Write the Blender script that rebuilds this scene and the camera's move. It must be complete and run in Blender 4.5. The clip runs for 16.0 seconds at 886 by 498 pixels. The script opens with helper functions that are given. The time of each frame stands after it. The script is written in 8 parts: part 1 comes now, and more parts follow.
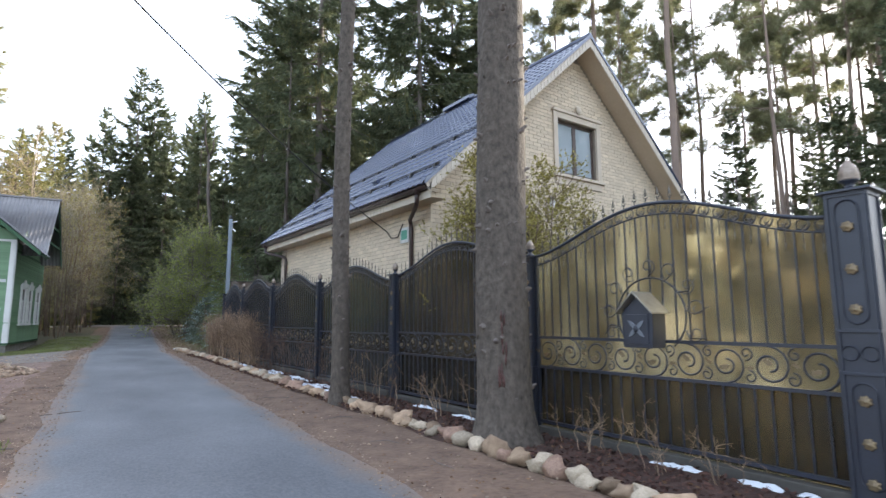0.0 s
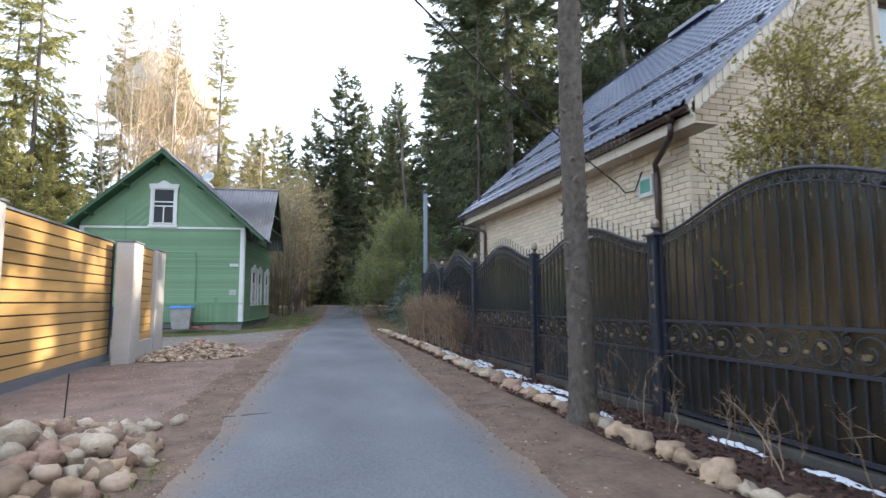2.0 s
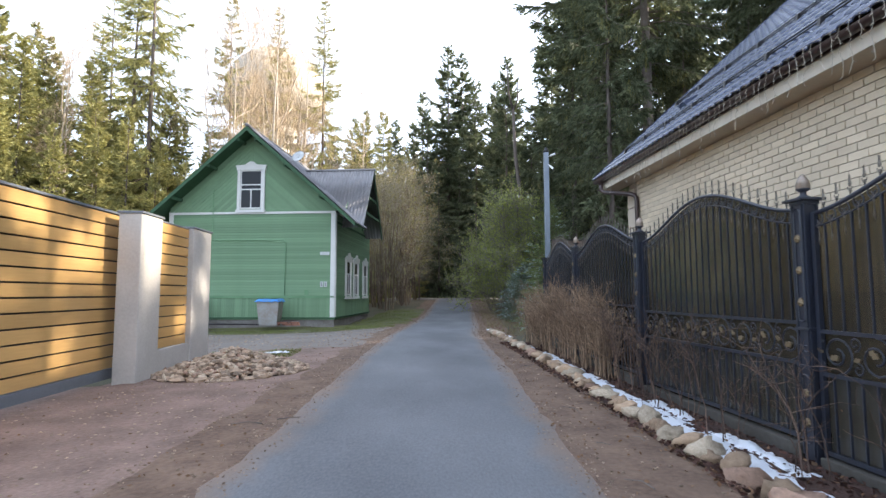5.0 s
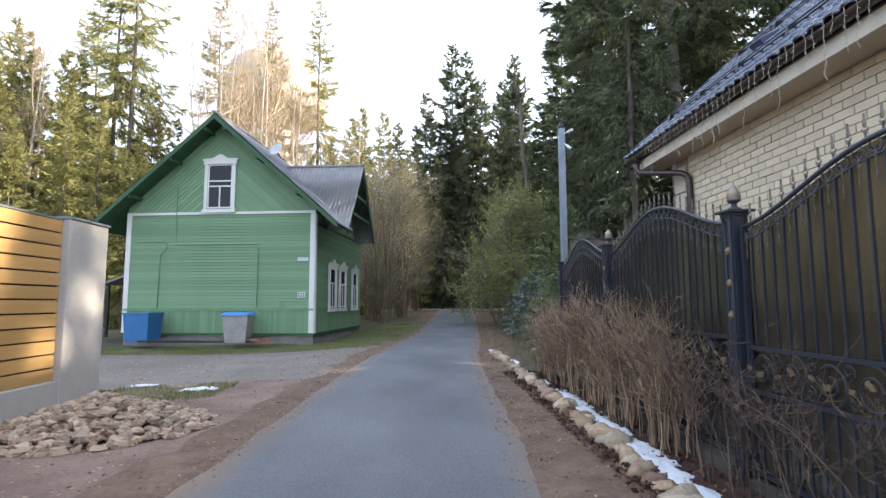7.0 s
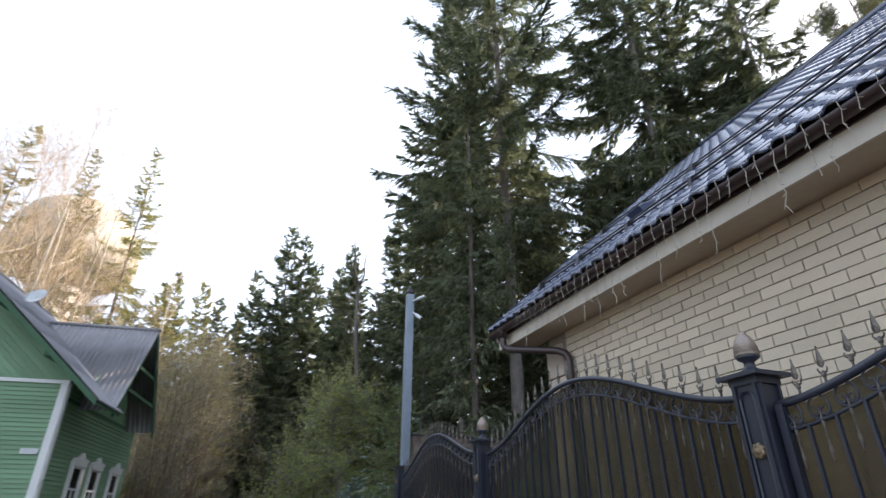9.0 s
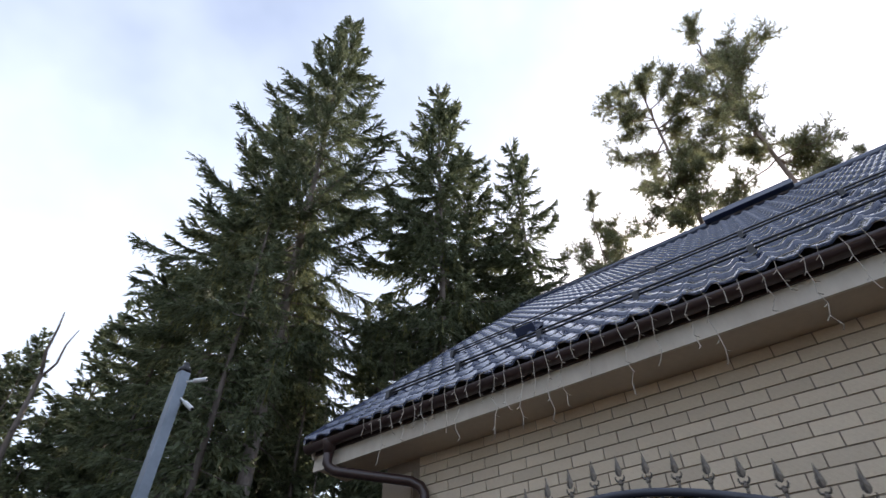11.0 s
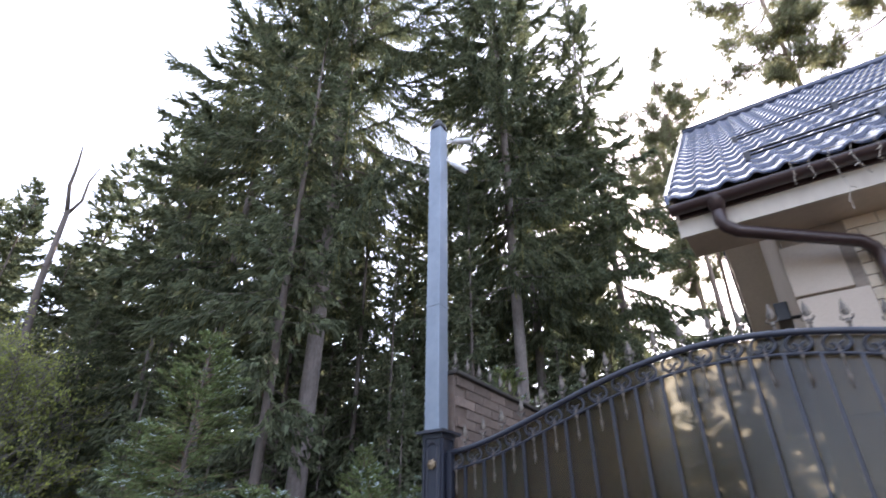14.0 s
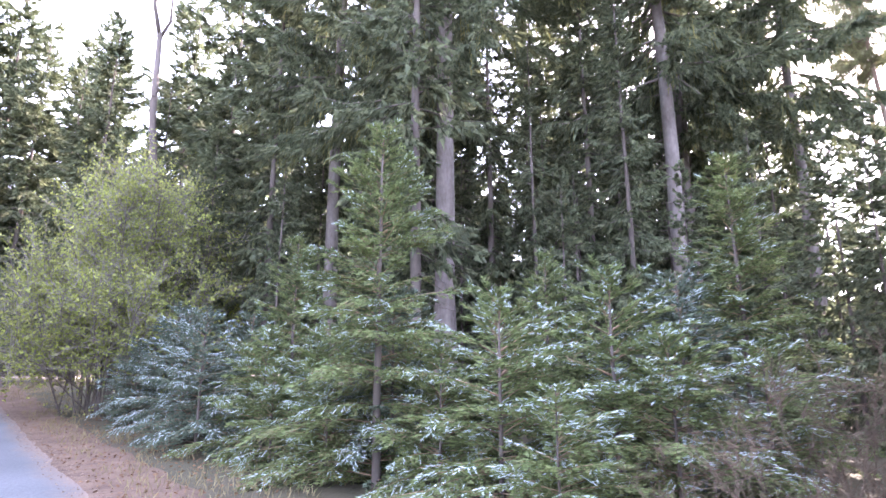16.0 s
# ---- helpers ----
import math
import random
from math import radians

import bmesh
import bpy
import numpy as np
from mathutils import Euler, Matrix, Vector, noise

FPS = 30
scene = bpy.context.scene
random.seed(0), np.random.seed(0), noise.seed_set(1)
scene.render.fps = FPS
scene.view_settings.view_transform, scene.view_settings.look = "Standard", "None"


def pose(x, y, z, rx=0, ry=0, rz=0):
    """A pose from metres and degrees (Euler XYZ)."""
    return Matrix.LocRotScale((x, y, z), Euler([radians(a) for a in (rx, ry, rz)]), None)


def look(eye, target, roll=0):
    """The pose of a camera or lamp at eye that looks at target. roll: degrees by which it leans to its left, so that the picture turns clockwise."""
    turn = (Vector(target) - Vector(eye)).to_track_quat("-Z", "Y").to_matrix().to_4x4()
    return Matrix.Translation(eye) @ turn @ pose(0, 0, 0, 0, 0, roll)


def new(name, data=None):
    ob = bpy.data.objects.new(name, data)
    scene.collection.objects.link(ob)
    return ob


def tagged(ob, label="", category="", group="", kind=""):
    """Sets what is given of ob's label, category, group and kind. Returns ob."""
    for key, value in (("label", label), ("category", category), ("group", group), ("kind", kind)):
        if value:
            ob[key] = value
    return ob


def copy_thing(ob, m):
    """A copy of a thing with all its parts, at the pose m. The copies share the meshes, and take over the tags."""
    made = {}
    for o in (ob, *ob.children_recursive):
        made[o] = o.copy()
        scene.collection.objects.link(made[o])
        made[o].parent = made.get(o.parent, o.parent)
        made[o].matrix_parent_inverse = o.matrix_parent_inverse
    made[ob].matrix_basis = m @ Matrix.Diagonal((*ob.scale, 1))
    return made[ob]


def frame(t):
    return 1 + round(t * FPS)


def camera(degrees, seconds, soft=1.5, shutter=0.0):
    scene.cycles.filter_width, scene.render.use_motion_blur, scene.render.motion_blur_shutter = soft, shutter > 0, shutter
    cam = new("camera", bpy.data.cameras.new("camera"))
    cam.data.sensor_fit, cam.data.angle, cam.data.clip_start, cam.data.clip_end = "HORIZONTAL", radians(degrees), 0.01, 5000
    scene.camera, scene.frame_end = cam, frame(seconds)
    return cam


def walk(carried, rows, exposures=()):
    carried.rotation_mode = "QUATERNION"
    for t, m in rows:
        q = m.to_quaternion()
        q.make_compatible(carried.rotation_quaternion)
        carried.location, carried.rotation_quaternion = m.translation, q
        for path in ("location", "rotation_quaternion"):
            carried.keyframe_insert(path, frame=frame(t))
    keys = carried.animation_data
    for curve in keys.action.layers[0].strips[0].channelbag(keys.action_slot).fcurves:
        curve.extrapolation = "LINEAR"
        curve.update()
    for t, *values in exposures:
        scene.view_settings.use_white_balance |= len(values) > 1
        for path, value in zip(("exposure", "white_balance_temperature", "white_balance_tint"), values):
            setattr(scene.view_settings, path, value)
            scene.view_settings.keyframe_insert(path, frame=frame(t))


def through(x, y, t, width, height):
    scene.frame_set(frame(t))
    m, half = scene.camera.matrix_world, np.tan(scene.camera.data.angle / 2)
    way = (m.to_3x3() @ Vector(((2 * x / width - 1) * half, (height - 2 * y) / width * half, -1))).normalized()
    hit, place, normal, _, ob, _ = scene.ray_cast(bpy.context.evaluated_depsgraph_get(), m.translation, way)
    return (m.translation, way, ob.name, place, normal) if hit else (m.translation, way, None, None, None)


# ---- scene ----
cam = camera(79.5, 16.0, 1.4, 0.25)
METRES, EYE, TILT, LEAN, TURN = 20.968, 1.3, 0.0, 0.0, -35.5
ROWS = [
    (0.0, 0.0, 0.0, 0.0, 0.03, 7.55, 0.21),
    (0.5, -0.013, 0.0274, -0.0016, 4.01, 6.26, 0.24),
    (1.0, -0.0253, 0.0572, 0.0003, 9.91, 5.73, 0.26),
    (1.5, -0.0366, 0.0871, 0.0004, 15.82, 5.73, 0.2),
    (2.0, -0.0482, 0.1191, 0.0011, 20.16, 5.53, 0.24),
    (2.5, -0.0626, 0.1509, 0.0016, 23.61, 5.39, 0.13),
    (3.0, -0.0776, 0.1827, 0.0027, 26.51, 5.15, 0.18),
    (3.5, -0.0912, 0.2138, 0.0038, 29.42, 5.13, 0.13),
    (4.0, -0.1058, 0.2431, 0.0038, 30.33, 4.98, 0.17),
    (4.5, -0.1211, 0.2738, 0.003, 31.46, 4.72, 0.11),
    (7.0, -0.1944, 0.4358, 0.0077, 33.1, 5.71, 0.13),
    (7.5, -0.2076, 0.4651, 0.0108, 33.31, 8.33, 0.11),
    (8.0, -0.2176, 0.4925, 0.0134, 31.95, 14.53, 0.11),
    (8.5, -0.2316, 0.5149, 0.0152, 24.84, 21.3, -0.16),
    (9.0, -0.2458, 0.536, 0.0152, 14.47, 26.48, -0.13),
    (9.5, -0.2626, 0.5566, 0.0171, 6.4, 30.0, 0.03),
    (10.0, -0.279, 0.5764, 0.019, -1.85, 35.96, 0.06),
    (12.5, -0.3758, 0.6878, 0.0182, -28.23, 43.43, 0.4),
    (13.0, -0.4002, 0.7099, 0.0151, -28.43, 42.75, 0.24),
    (13.5, -0.4208, 0.7351, 0.0106, -26.22, 37.02, 0.09),
    (14.0, -0.4369, 0.7577, 0.0098, -20.89, 30.58, -0.11),
    (14.5, -0.4507, 0.7812, 0.009, -18.15, 24.38, -0.2),
    (15.0, -0.4671, 0.8045, 0.0088, -15.39, 20.39, -0.22),
    (15.5, -0.4800, 0.8263, 0.0079, -13.86, 16.41, -0.2),
    (16.0, -0.4940, 0.8509, 0.0091, -12.59, 12.35, -0.08),
]
EXPOSURES = [(0.0, 1.4, 6250, 10), (3.5, 1.4, 6250, 10), (7.0, 1.45, 6250, 11), (8.0, 1.4, 6250, 11), (9.0, 1.05, 6250, 12), (10.0, 0.75, 6250, 12), (12.5, 0.25, 6200, 18), (13.2, 0.35, 6200, 18), (13.6, 0.95, 6200, 18),
             (14.0, 1.7, 6150, 20), (14.5, 2.4, 6100, 24), (15.2, 2.9, 6050, 28), (16.0, 3.2, 5950, 31)]
walk(cam, [(t, pose(0, 0, EYE, TILT, LEAN, TURN) @ pose(METRES * x, METRES * y, METRES * z, 90 + pitch, roll, yaw)) for t, x, y, z, yaw, pitch, roll in ROWS], EXPOSURES)
# world, sun and sky
SUN_AZ, SUN_EL = 87.0, 31.0     # degrees clockwise from +y, and above the horizon
world = bpy.data.worlds.new("sky")
scene.world = world
world.use_nodes = True
wn, wl = world.node_tree.nodes, world.node_tree.links
wn.clear()
w_out, w_bg = wn.new("ShaderNodeOutputWorld"), wn.new("ShaderNodeBackground")
w_sky = wn.new("ShaderNodeTexSky")
w_sky.sky_type, w_sky.sun_disc = "NISHITA", False
w_sky.sun_elevation, w_sky.sun_rotation = radians(SUN_EL), radians(SUN_AZ)
w_sky.air_density, w_sky.dust_density, w_sky.ozone_density = 1.0, 2.0, 1.0
w_mix = wn.new("ShaderNodeMix")
w_mix.data_type = "RGBA"
w_tc, w_no = wn.new("ShaderNodeTexCoord"), wn.new("ShaderNodeTexNoise")
w_no.inputs["Scale"].default_value, w_no.inputs["Detail"].default_value = 1.6, 5.0
w_rmp = wn.new("ShaderNodeMapRange")
w_rmp.inputs["From Min"].default_value, w_rmp.inputs["From Max"].default_value = 0.3, 0.62
w_rmp.inputs["To Min"].default_value, w_rmp.inputs["To Max"].default_value = 0.25, 0.7
wl.new(w_tc.outputs["Generated"], w_no.inputs["Vector"])
wl.new(w_no.outputs["Fac"], w_rmp.inputs["Value"])
wl.new(w_rmp.outputs["Result"], w_mix.inputs["Factor"])
wl.new(w_sky.outputs["Color"], w_mix.inputs["A"])
w_mix.inputs["B"].default_value = (6.6, 7.2, 8.2, 1)      # thin white cloud
wl.new(w_mix.outputs["Result"], w_bg.inputs["Color"])
w_bg.inputs["Strength"].default_value = 0.15
wl.new(w_bg.outputs["Background"], w_out.inputs["Surface"])

sun = new("sun", bpy.data.lights.new("sun", "SUN"))
sun.data.energy, sun.data.angle, sun.data.color = 4.8, radians(0.6), (1.0, 0.86, 0.68)
sa, se = radians(SUN_AZ), radians(SUN_EL)
sun.matrix_world = look((40 * math.sin(sa) * math.cos(se), 40 * math.cos(sa) * math.cos(se), 40 * math.sin(se)), (0, 0, 0))


# ---- materials ----
def mat(name, base, rough=0.8, metal=0.0, other=None, size=2.0, fine=40.0, mix=0.5, bump=0.15, depth=0.01, rand="", spread=0.12,
        spec=0.5, translucent=0.0, coords="Object", stretch=(1, 1, 1), contrast=0.25, coat=0.0, gloss_var=0.1):
    """A surface of a base colour that drifts to another at a coarse and a fine scale, with relief."""
    m = bpy.data.materials.new(name)
    m.use_nodes = True
    nt, ln = m.node_tree.nodes, m.node_tree.links
    b = nt["Principled BSDF"]
    other = other or tuple(c * 0.6 for c in base)
    tc, mp = nt.new("ShaderNodeTexCoord"), nt.new("ShaderNodeMapping")
    mp.inputs["Scale"].default_value = stretch
    ln.new(tc.outputs[coords], mp.inputs["Vector"])
    n1, n2 = nt.new("ShaderNodeTexNoise"), nt.new("ShaderNodeTexNoise")
    for n, s, d in ((n1, 1.0 / size, 4.0), (n2, fine, 3.0)):
        n.inputs["Scale"].default_value, n.inputs["Detail"].default_value = s, d
        ln.new(mp.outputs["Vector"], n.inputs["Vector"])
    add = nt.new("ShaderNodeMath")
    add.operation = "MULTIPLY_ADD"
    add.inputs[1].default_value = 0.6
    half = nt.new("ShaderNodeMath")
    half.operation = "MULTIPLY"
    half.inputs[1].default_value = 0.4
    ln.new(n2.outputs["Fac"], half.inputs[0])
    ln.new(n1.outputs["Fac"], add.inputs[0])
    ln.new(half.outputs[0], add.inputs[2])
    rng = nt.new("ShaderNodeMapRange")
    rng.inputs["From Min"].default_value, rng.inputs["From Max"].default_value = mix - contrast, mix + contrast
    ln.new(add.outputs[0], rng.inputs["Value"])
    mx = nt.new("ShaderNodeMix")
    mx.data_type = "RGBA"
    mx.inputs["A"].default_value, mx.inputs["B"].default_value = (*other, 1), (*base, 1)
    ln.new(rng.outputs["Result"], mx.inputs["Factor"])
    colour = mx.outputs["Result"]
    if rand:
        src = nt.new("ShaderNodeObjectInfo") if rand == "object" else nt.new("ShaderNodeNewGeometry")
        hsv, r2 = nt.new("ShaderNodeHueSaturation"), nt.new("ShaderNodeMapRange")
        r2.inputs["To Min"].default_value, r2.inputs["To Max"].default_value = 1 - spread * 2, 1 + spread * 2
        ln.new(src.outputs["Random" if rand == "object" else "Random Per Island"], r2.inputs["Value"])
        ln.new(r2.outputs["Result"], hsv.inputs["Value"])
        ln.new(colour, hsv.inputs["Color"])
        colour = hsv.outputs["Color"]
    ln.new(colour, b.inputs["Base Color"])
    r3 = nt.new("ShaderNodeMapRange")
    r3.inputs["To Min"].default_value, r3.inputs["To Max"].default_value = min(1, rough + gloss_var), max(0.02, rough - gloss_var)
    ln.new(n1.outputs["Fac"], r3.inputs["Value"])
    ln.new(r3.outputs["Result"], b.inputs["Roughness"])
    b.inputs["Metallic"].default_value, b.inputs["Specular IOR Level"].default_value = metal, spec
    if coat:
        b.inputs["Coat Weight"].default_value, b.inputs["Coat Roughness"].default_value = coat, 0.15
    if bump:
        bp = nt.new("ShaderNodeBump")
        bp.inputs["Strength"].default_value, bp.inputs["Distance"].default_value = min(1.0, bump * 3), depth
        ln.new(add.outputs[0], bp.inputs["Height"])
        ln.new(bp.outputs["Normal"], b.inputs["Normal"])
    if translucent:
        tr, ms = nt.new("ShaderNodeBsdfTranslucent"), nt.new("ShaderNodeMixShader")
        ln.new(colour, tr.inputs["Color"])
        ms.inputs["Fac"].default_value = translucent
        ln.new(b.outputs["BSDF"], ms.inputs[1])
        ln.new(tr.outputs["BSDF"], ms.inputs[2])
        ln.new(ms.outputs["Shader"], nt["Material Output"].inputs["Surface"])
    return m


M = dict(
    asphalt=mat("asphalt", (0.165, 0.172, 0.185), 0.7, other=(0.085, 0.09, 0.10), size=1.4, fine=48, bump=0.6, depth=0.012, contrast=0.15, stretch=(1, 0.5, 1)),
    sand=mat("dirt", (0.205, 0.136, 0.095), 0.95, other=(0.098, 0.062, 0.043), size=0.35, fine=18, bump=0.7, depth=0.04, contrast=0.16),
    gravel=mat("red_gravel", (0.275, 0.190, 0.155), 0.95, other=(0.135, 0.09, 0.072), size=0.55, fine=26, bump=0.8, depth=0.035, contrast=0.16),
    grey_gravel=mat("grey_gravel", (0.24, 0.225, 0.21), 0.95, other=(0.15, 0.115, 0.09), size=1.8, fine=50, bump=0.5, depth=0.02),
    forest=mat("forest_floor", (0.11, 0.085, 0.055), 0.95, other=(0.055, 0.06, 0.03), size=2.2, fine=14, bump=0.6, depth=0.05),
    mulch=mat("mulch", (0.085, 0.043, 0.032), 0.95, other=(0.03, 0.018, 0.014), size=0.35, fine=30, bump=0.6, depth=0.03),
    mulch_chip=mat("bark_chip", (0.12, 0.055, 0.04), 0.95, other=(0.035, 0.02, 0.016), size=0.1, bump=0, rand="island", spread=0.3),
    dirt_bit=mat("dirt_crumb", (0.31, 0.235, 0.175), 0.95, other=(0.20, 0.15, 0.115), size=0.3, bump=0, rand="island", spread=0.2),
    moss=mat("grass_turf", (0.12, 0.14, 0.045), 0.95, other=(0.09, 0.075, 0.04), size=0.8, fine=30, bump=0.6, depth=0.03),
    grass=mat("grass_blade", (0.16, 0.21, 0.055), 0.8, other=(0.2, 0.19, 0.08), size=0.6, bump=0, rand="island", translucent=0.25),
    stone=mat("boulder", (0.50, 0.36, 0.24), 0.9, other=(0.24, 0.165, 0.11), size=0.6, fine=25, bump=0.4, depth=0.015, rand="object", spread=0.2),
    pebble=mat("rubble", (0.42, 0.32, 0.23), 0.9, other=(0.22, 0.16, 0.12), size=0.2, fine=30, bump=0.3, rand="island", spread=0.22),
    snow=mat("old_snow", (0.80, 0.83, 0.88), 0.7, other=(0.6, 0.64, 0.7), size=0.15, fine=40, bump=0.4, depth=0.02, contrast=0.4),
    bark=mat("spruce_bark", (0.30, 0.26, 0.235), 0.95, other=(0.115, 0.095, 0.085), size=0.3, fine=16, bump=0.8, depth=0.03, stretch=(1, 1, 0.45), contrast=0.22),
    bark_dark=mat("dark_bark", (0.20, 0.165, 0.145), 0.95, other=(0.09, 0.075, 0.065), size=0.3, fine=14, bump=0.6, depth=0.03, stretch=(1, 1, 0.4)),
    bark_pine=mat("pine_bark", (0.34, 0.24, 0.18), 0.95, other=(0.18, 0.145, 0.125), size=1.6, fine=9, bump=0.6, depth=0.03, stretch=(1, 1, 0.35)),
    bark_birch=mat("birch_bark", (0.66, 0.57, 0.46), 0.8, other=(0.2, 0.17, 0.14), size=0.5, fine=6, bump=0.2, mix=0.42, stretch=(1, 1, 2.5)),
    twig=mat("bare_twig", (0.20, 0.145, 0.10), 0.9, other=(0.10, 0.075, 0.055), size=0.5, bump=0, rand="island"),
    # birch twigs, their golden sunlight put into the base colour
    twig_sunlit=mat("sunlit_twig", (0.58, 0.45, 0.30), 0.85, other=(0.36, 0.27, 0.175), size=0.8, bump=0, rand="island"),
    twig_olive=mat("olive_twig", (0.42, 0.375, 0.28), 0.9, other=(0.25, 0.22, 0.165), size=0.8, bump=0, rand="island"),
    twig_grey=mat("grey_twig", (0.34, 0.31, 0.27), 0.9, other=(0.19, 0.17, 0.15), size=0.8, bump=0, rand="island"),
    twig_brown=mat("hedge_twig", (0.42, 0.30, 0.195), 0.9, other=(0.17, 0.11, 0.078), size=0.3, bump=0, rand="island", spread=0.3),
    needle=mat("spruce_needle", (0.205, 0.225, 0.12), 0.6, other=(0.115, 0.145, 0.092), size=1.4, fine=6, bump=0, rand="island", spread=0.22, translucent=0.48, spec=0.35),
    # spruce needles again, paler and yellower: the warm sunlight is in the colour
    needle_sunlit=mat("sunlit_needle", (0.46, 0.43, 0.165), 0.65, other=(0.29, 0.29, 0.12), size=2.0, fine=5, bump=0, rand="island", spread=0.22, translucent=0.42, spec=0.35),
    needle_young=mat("young_needle", (0.26, 0.315, 0.125), 0.6, other=(0.15, 0.20, 0.09), size=0.5, fine=8, bump=0, rand="island", spread=0.22, translucent=0.4, spec=0.35),
    needle_blue=mat("bluish_needle", (0.185, 0.235, 0.155), 0.6, other=(0.11, 0.155, 0.11), size=0.5, fine=8, bump=0, rand="island", spread=0.18, translucent=0.2),
    needle_pine=mat("pine_needle", (0.33, 0.335, 0.185), 0.6, other=(0.20, 0.215, 0.115), size=1.0, fine=6, bump=0, rand="island", spread=0.2, translucent=0.58),
    lichen=mat("yellow_lichen", (0.27, 0.26, 0.09), 0.8, other=(0.16, 0.17, 0.07), size=0.5, bump=0, rand="island", translucent=0.3),
    leaf=mat("spring_leaf", (0.41, 0.44, 0.125), 0.6, other=(0.28, 0.325, 0.09), size=0.8, bump=0, rand="island", spread=0.2, translucent=0.45),
    leaf_yellow=mat("yellow_leaf", (0.37, 0.31, 0.08), 0.6, other=(0.26, 0.24, 0.07), size=0.6, bump=0, rand="island", spread=0.2, translucent=0.45),
    frost=mat("frost", (0.66, 0.74, 0.77), 0.7, other=(0.42, 0.51, 0.52), size=0.2, bump=0, rand="island", spread=0.1),
    iron=mat("black_ironwork", (0.030, 0.036, 0.056), 0.40, other=(0.018, 0.02, 0.028), size=0.4, fine=60, bump=0.12, depth=0.003, spec=0.6),
    gilt=mat("gilded_ironwork", (0.34, 0.26, 0.15), 0.45, metal=0.5, other=(0.12, 0.09, 0.06), size=0.06, fine=50, bump=0.2),
    cone=mat("silver_bronze_cone", (0.36, 0.30, 0.25), 0.45, metal=0.4, other=(0.22, 0.17, 0.13), size=0.1, fine=60, bump=0.2),
    brick=mat("cream_brick", (0.68, 0.58, 0.44), 0.9, other=(0.55, 0.455, 0.335), size=0.3, fine=45, bump=0.2, depth=0.006, rand="object", spread=0.05),
    brick_run=mat("cream_brickwork", (0.68, 0.58, 0.44), 0.9, other=(0.55, 0.455, 0.335), size=0.3, fine=45, bump=0.2, depth=0.006, rand="island", spread=0.05),
    mortar=mat("mortar", (0.33, 0.275, 0.225), 0.95, size=0.3, fine=50, bump=0.3),
    render=mat("beige_render", (0.55, 0.47, 0.38), 0.9, other=(0.47, 0.39, 0.31), size=0.8, fine=60, bump=0.15),
    soffit=mat("beige_soffit", (0.60, 0.50, 0.39), 0.6, other=(0.46, 0.37, 0.28), size=0.9, fine=20, bump=0.05),
    fascia=mat("cream_fascia", (0.66, 0.60, 0.50), 0.6, other=(0.50, 0.43, 0.35), size=0.5, fine=20, bump=0.05, stretch=(1, 1, 0.3)),
    rooftile=mat("dark_blue_metal_tile", (0.045, 0.060, 0.115), 0.13, other=(0.030, 0.040, 0.08), size=0.8, fine=30, bump=0.06, depth=0.004, spec=0.8, coat=0.6),
    gutter=mat("dark_brown_gutter", (0.050, 0.026, 0.024), 0.35, other=(0.035, 0.02, 0.018), size=0.6, bump=0.03, spec=0.6),
    greenwood=mat("green_painted_wood", (0.195, 0.315, 0.185), 0.75, other=(0.14, 0.24, 0.135), size=0.7, fine=25, bump=0.2, depth=0.004, rand="object", spread=0.06, stretch=(0.5, 0.5, 1)),
    greentrim=mat("dark_green_wood", (0.05, 0.12, 0.06), 0.8, other=(0.035, 0.08, 0.042), size=0.6, fine=25, bump=0.2),
    whitewood=mat("white_painted_wood", (0.75, 0.75, 0.73), 0.7, other=(0.55, 0.54, 0.51), size=0.5, fine=20, bump=0.15, contrast=0.35),
    slate=mat("grey_corrugated_sheet", (0.34, 0.33, 0.335), 0.9, other=(0.20, 0.195, 0.2), size=0.7, fine=15, bump=0.2, stretch=(1, 1, 0.4)),
    concrete=mat("pale_concrete", (0.52, 0.50, 0.47), 0.9, other=(0.38, 0.36, 0.335), size=0.6, fine=30, bump=0.25, depth=0.006),
    plinth_dark=mat("dark_concrete", (0.095, 0.09, 0.08), 0.9, other=(0.045, 0.04, 0.034), size=0.3, fine=25, bump=0.5),
    plinth=mat("old_plinth", (0.26, 0.25, 0.235), 0.95, other=(0.14, 0.12, 0.105), size=0.4, fine=20, bump=0.5),
    plank=mat("ochre_plank", (0.58, 0.37, 0.145), 0.42, other=(0.45, 0.27, 0.10), size=0.9, fine=12, bump=0.1, depth=0.003, rand="object", spread=0.06, stretch=(3, 0.25, 3)),
    steel=mat("grey_painted_steel", (0.17, 0.19, 0.22), 0.5, other=(0.12, 0.135, 0.155), size=0.8, bump=0.05),
    zinc=mat("galvanised_steel", (0.27, 0.315, 0.37), 0.5, metal=0.35, other=(0.20, 0.24, 0.285), size=0.25, fine=25, bump=0.05),
    white_plastic=mat("white_plastic", (0.75, 0.76, 0.77), 0.35, size=0.3, bump=0.02, other=(0.66, 0.66, 0.66)),
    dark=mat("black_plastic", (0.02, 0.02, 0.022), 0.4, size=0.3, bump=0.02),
    blue=mat("blue_plastic", (0.035, 0.17, 0.40), 0.55, other=(0.025, 0.12, 0.30), size=0.4, bump=0.08),
    bluefilm=mat("blue_film", (0.10, 0.32, 0.70), 0.4, other=(0.06, 0.22, 0.55), size=0.2, fine=20, bump=0.3),
    binmetal=mat("worn_grey_metal", (0.36, 0.37, 0.37), 0.6, metal=0.2, other=(0.26, 0.19, 0.14), size=0.35, fine=14, bump=0.15, mix=0.42),
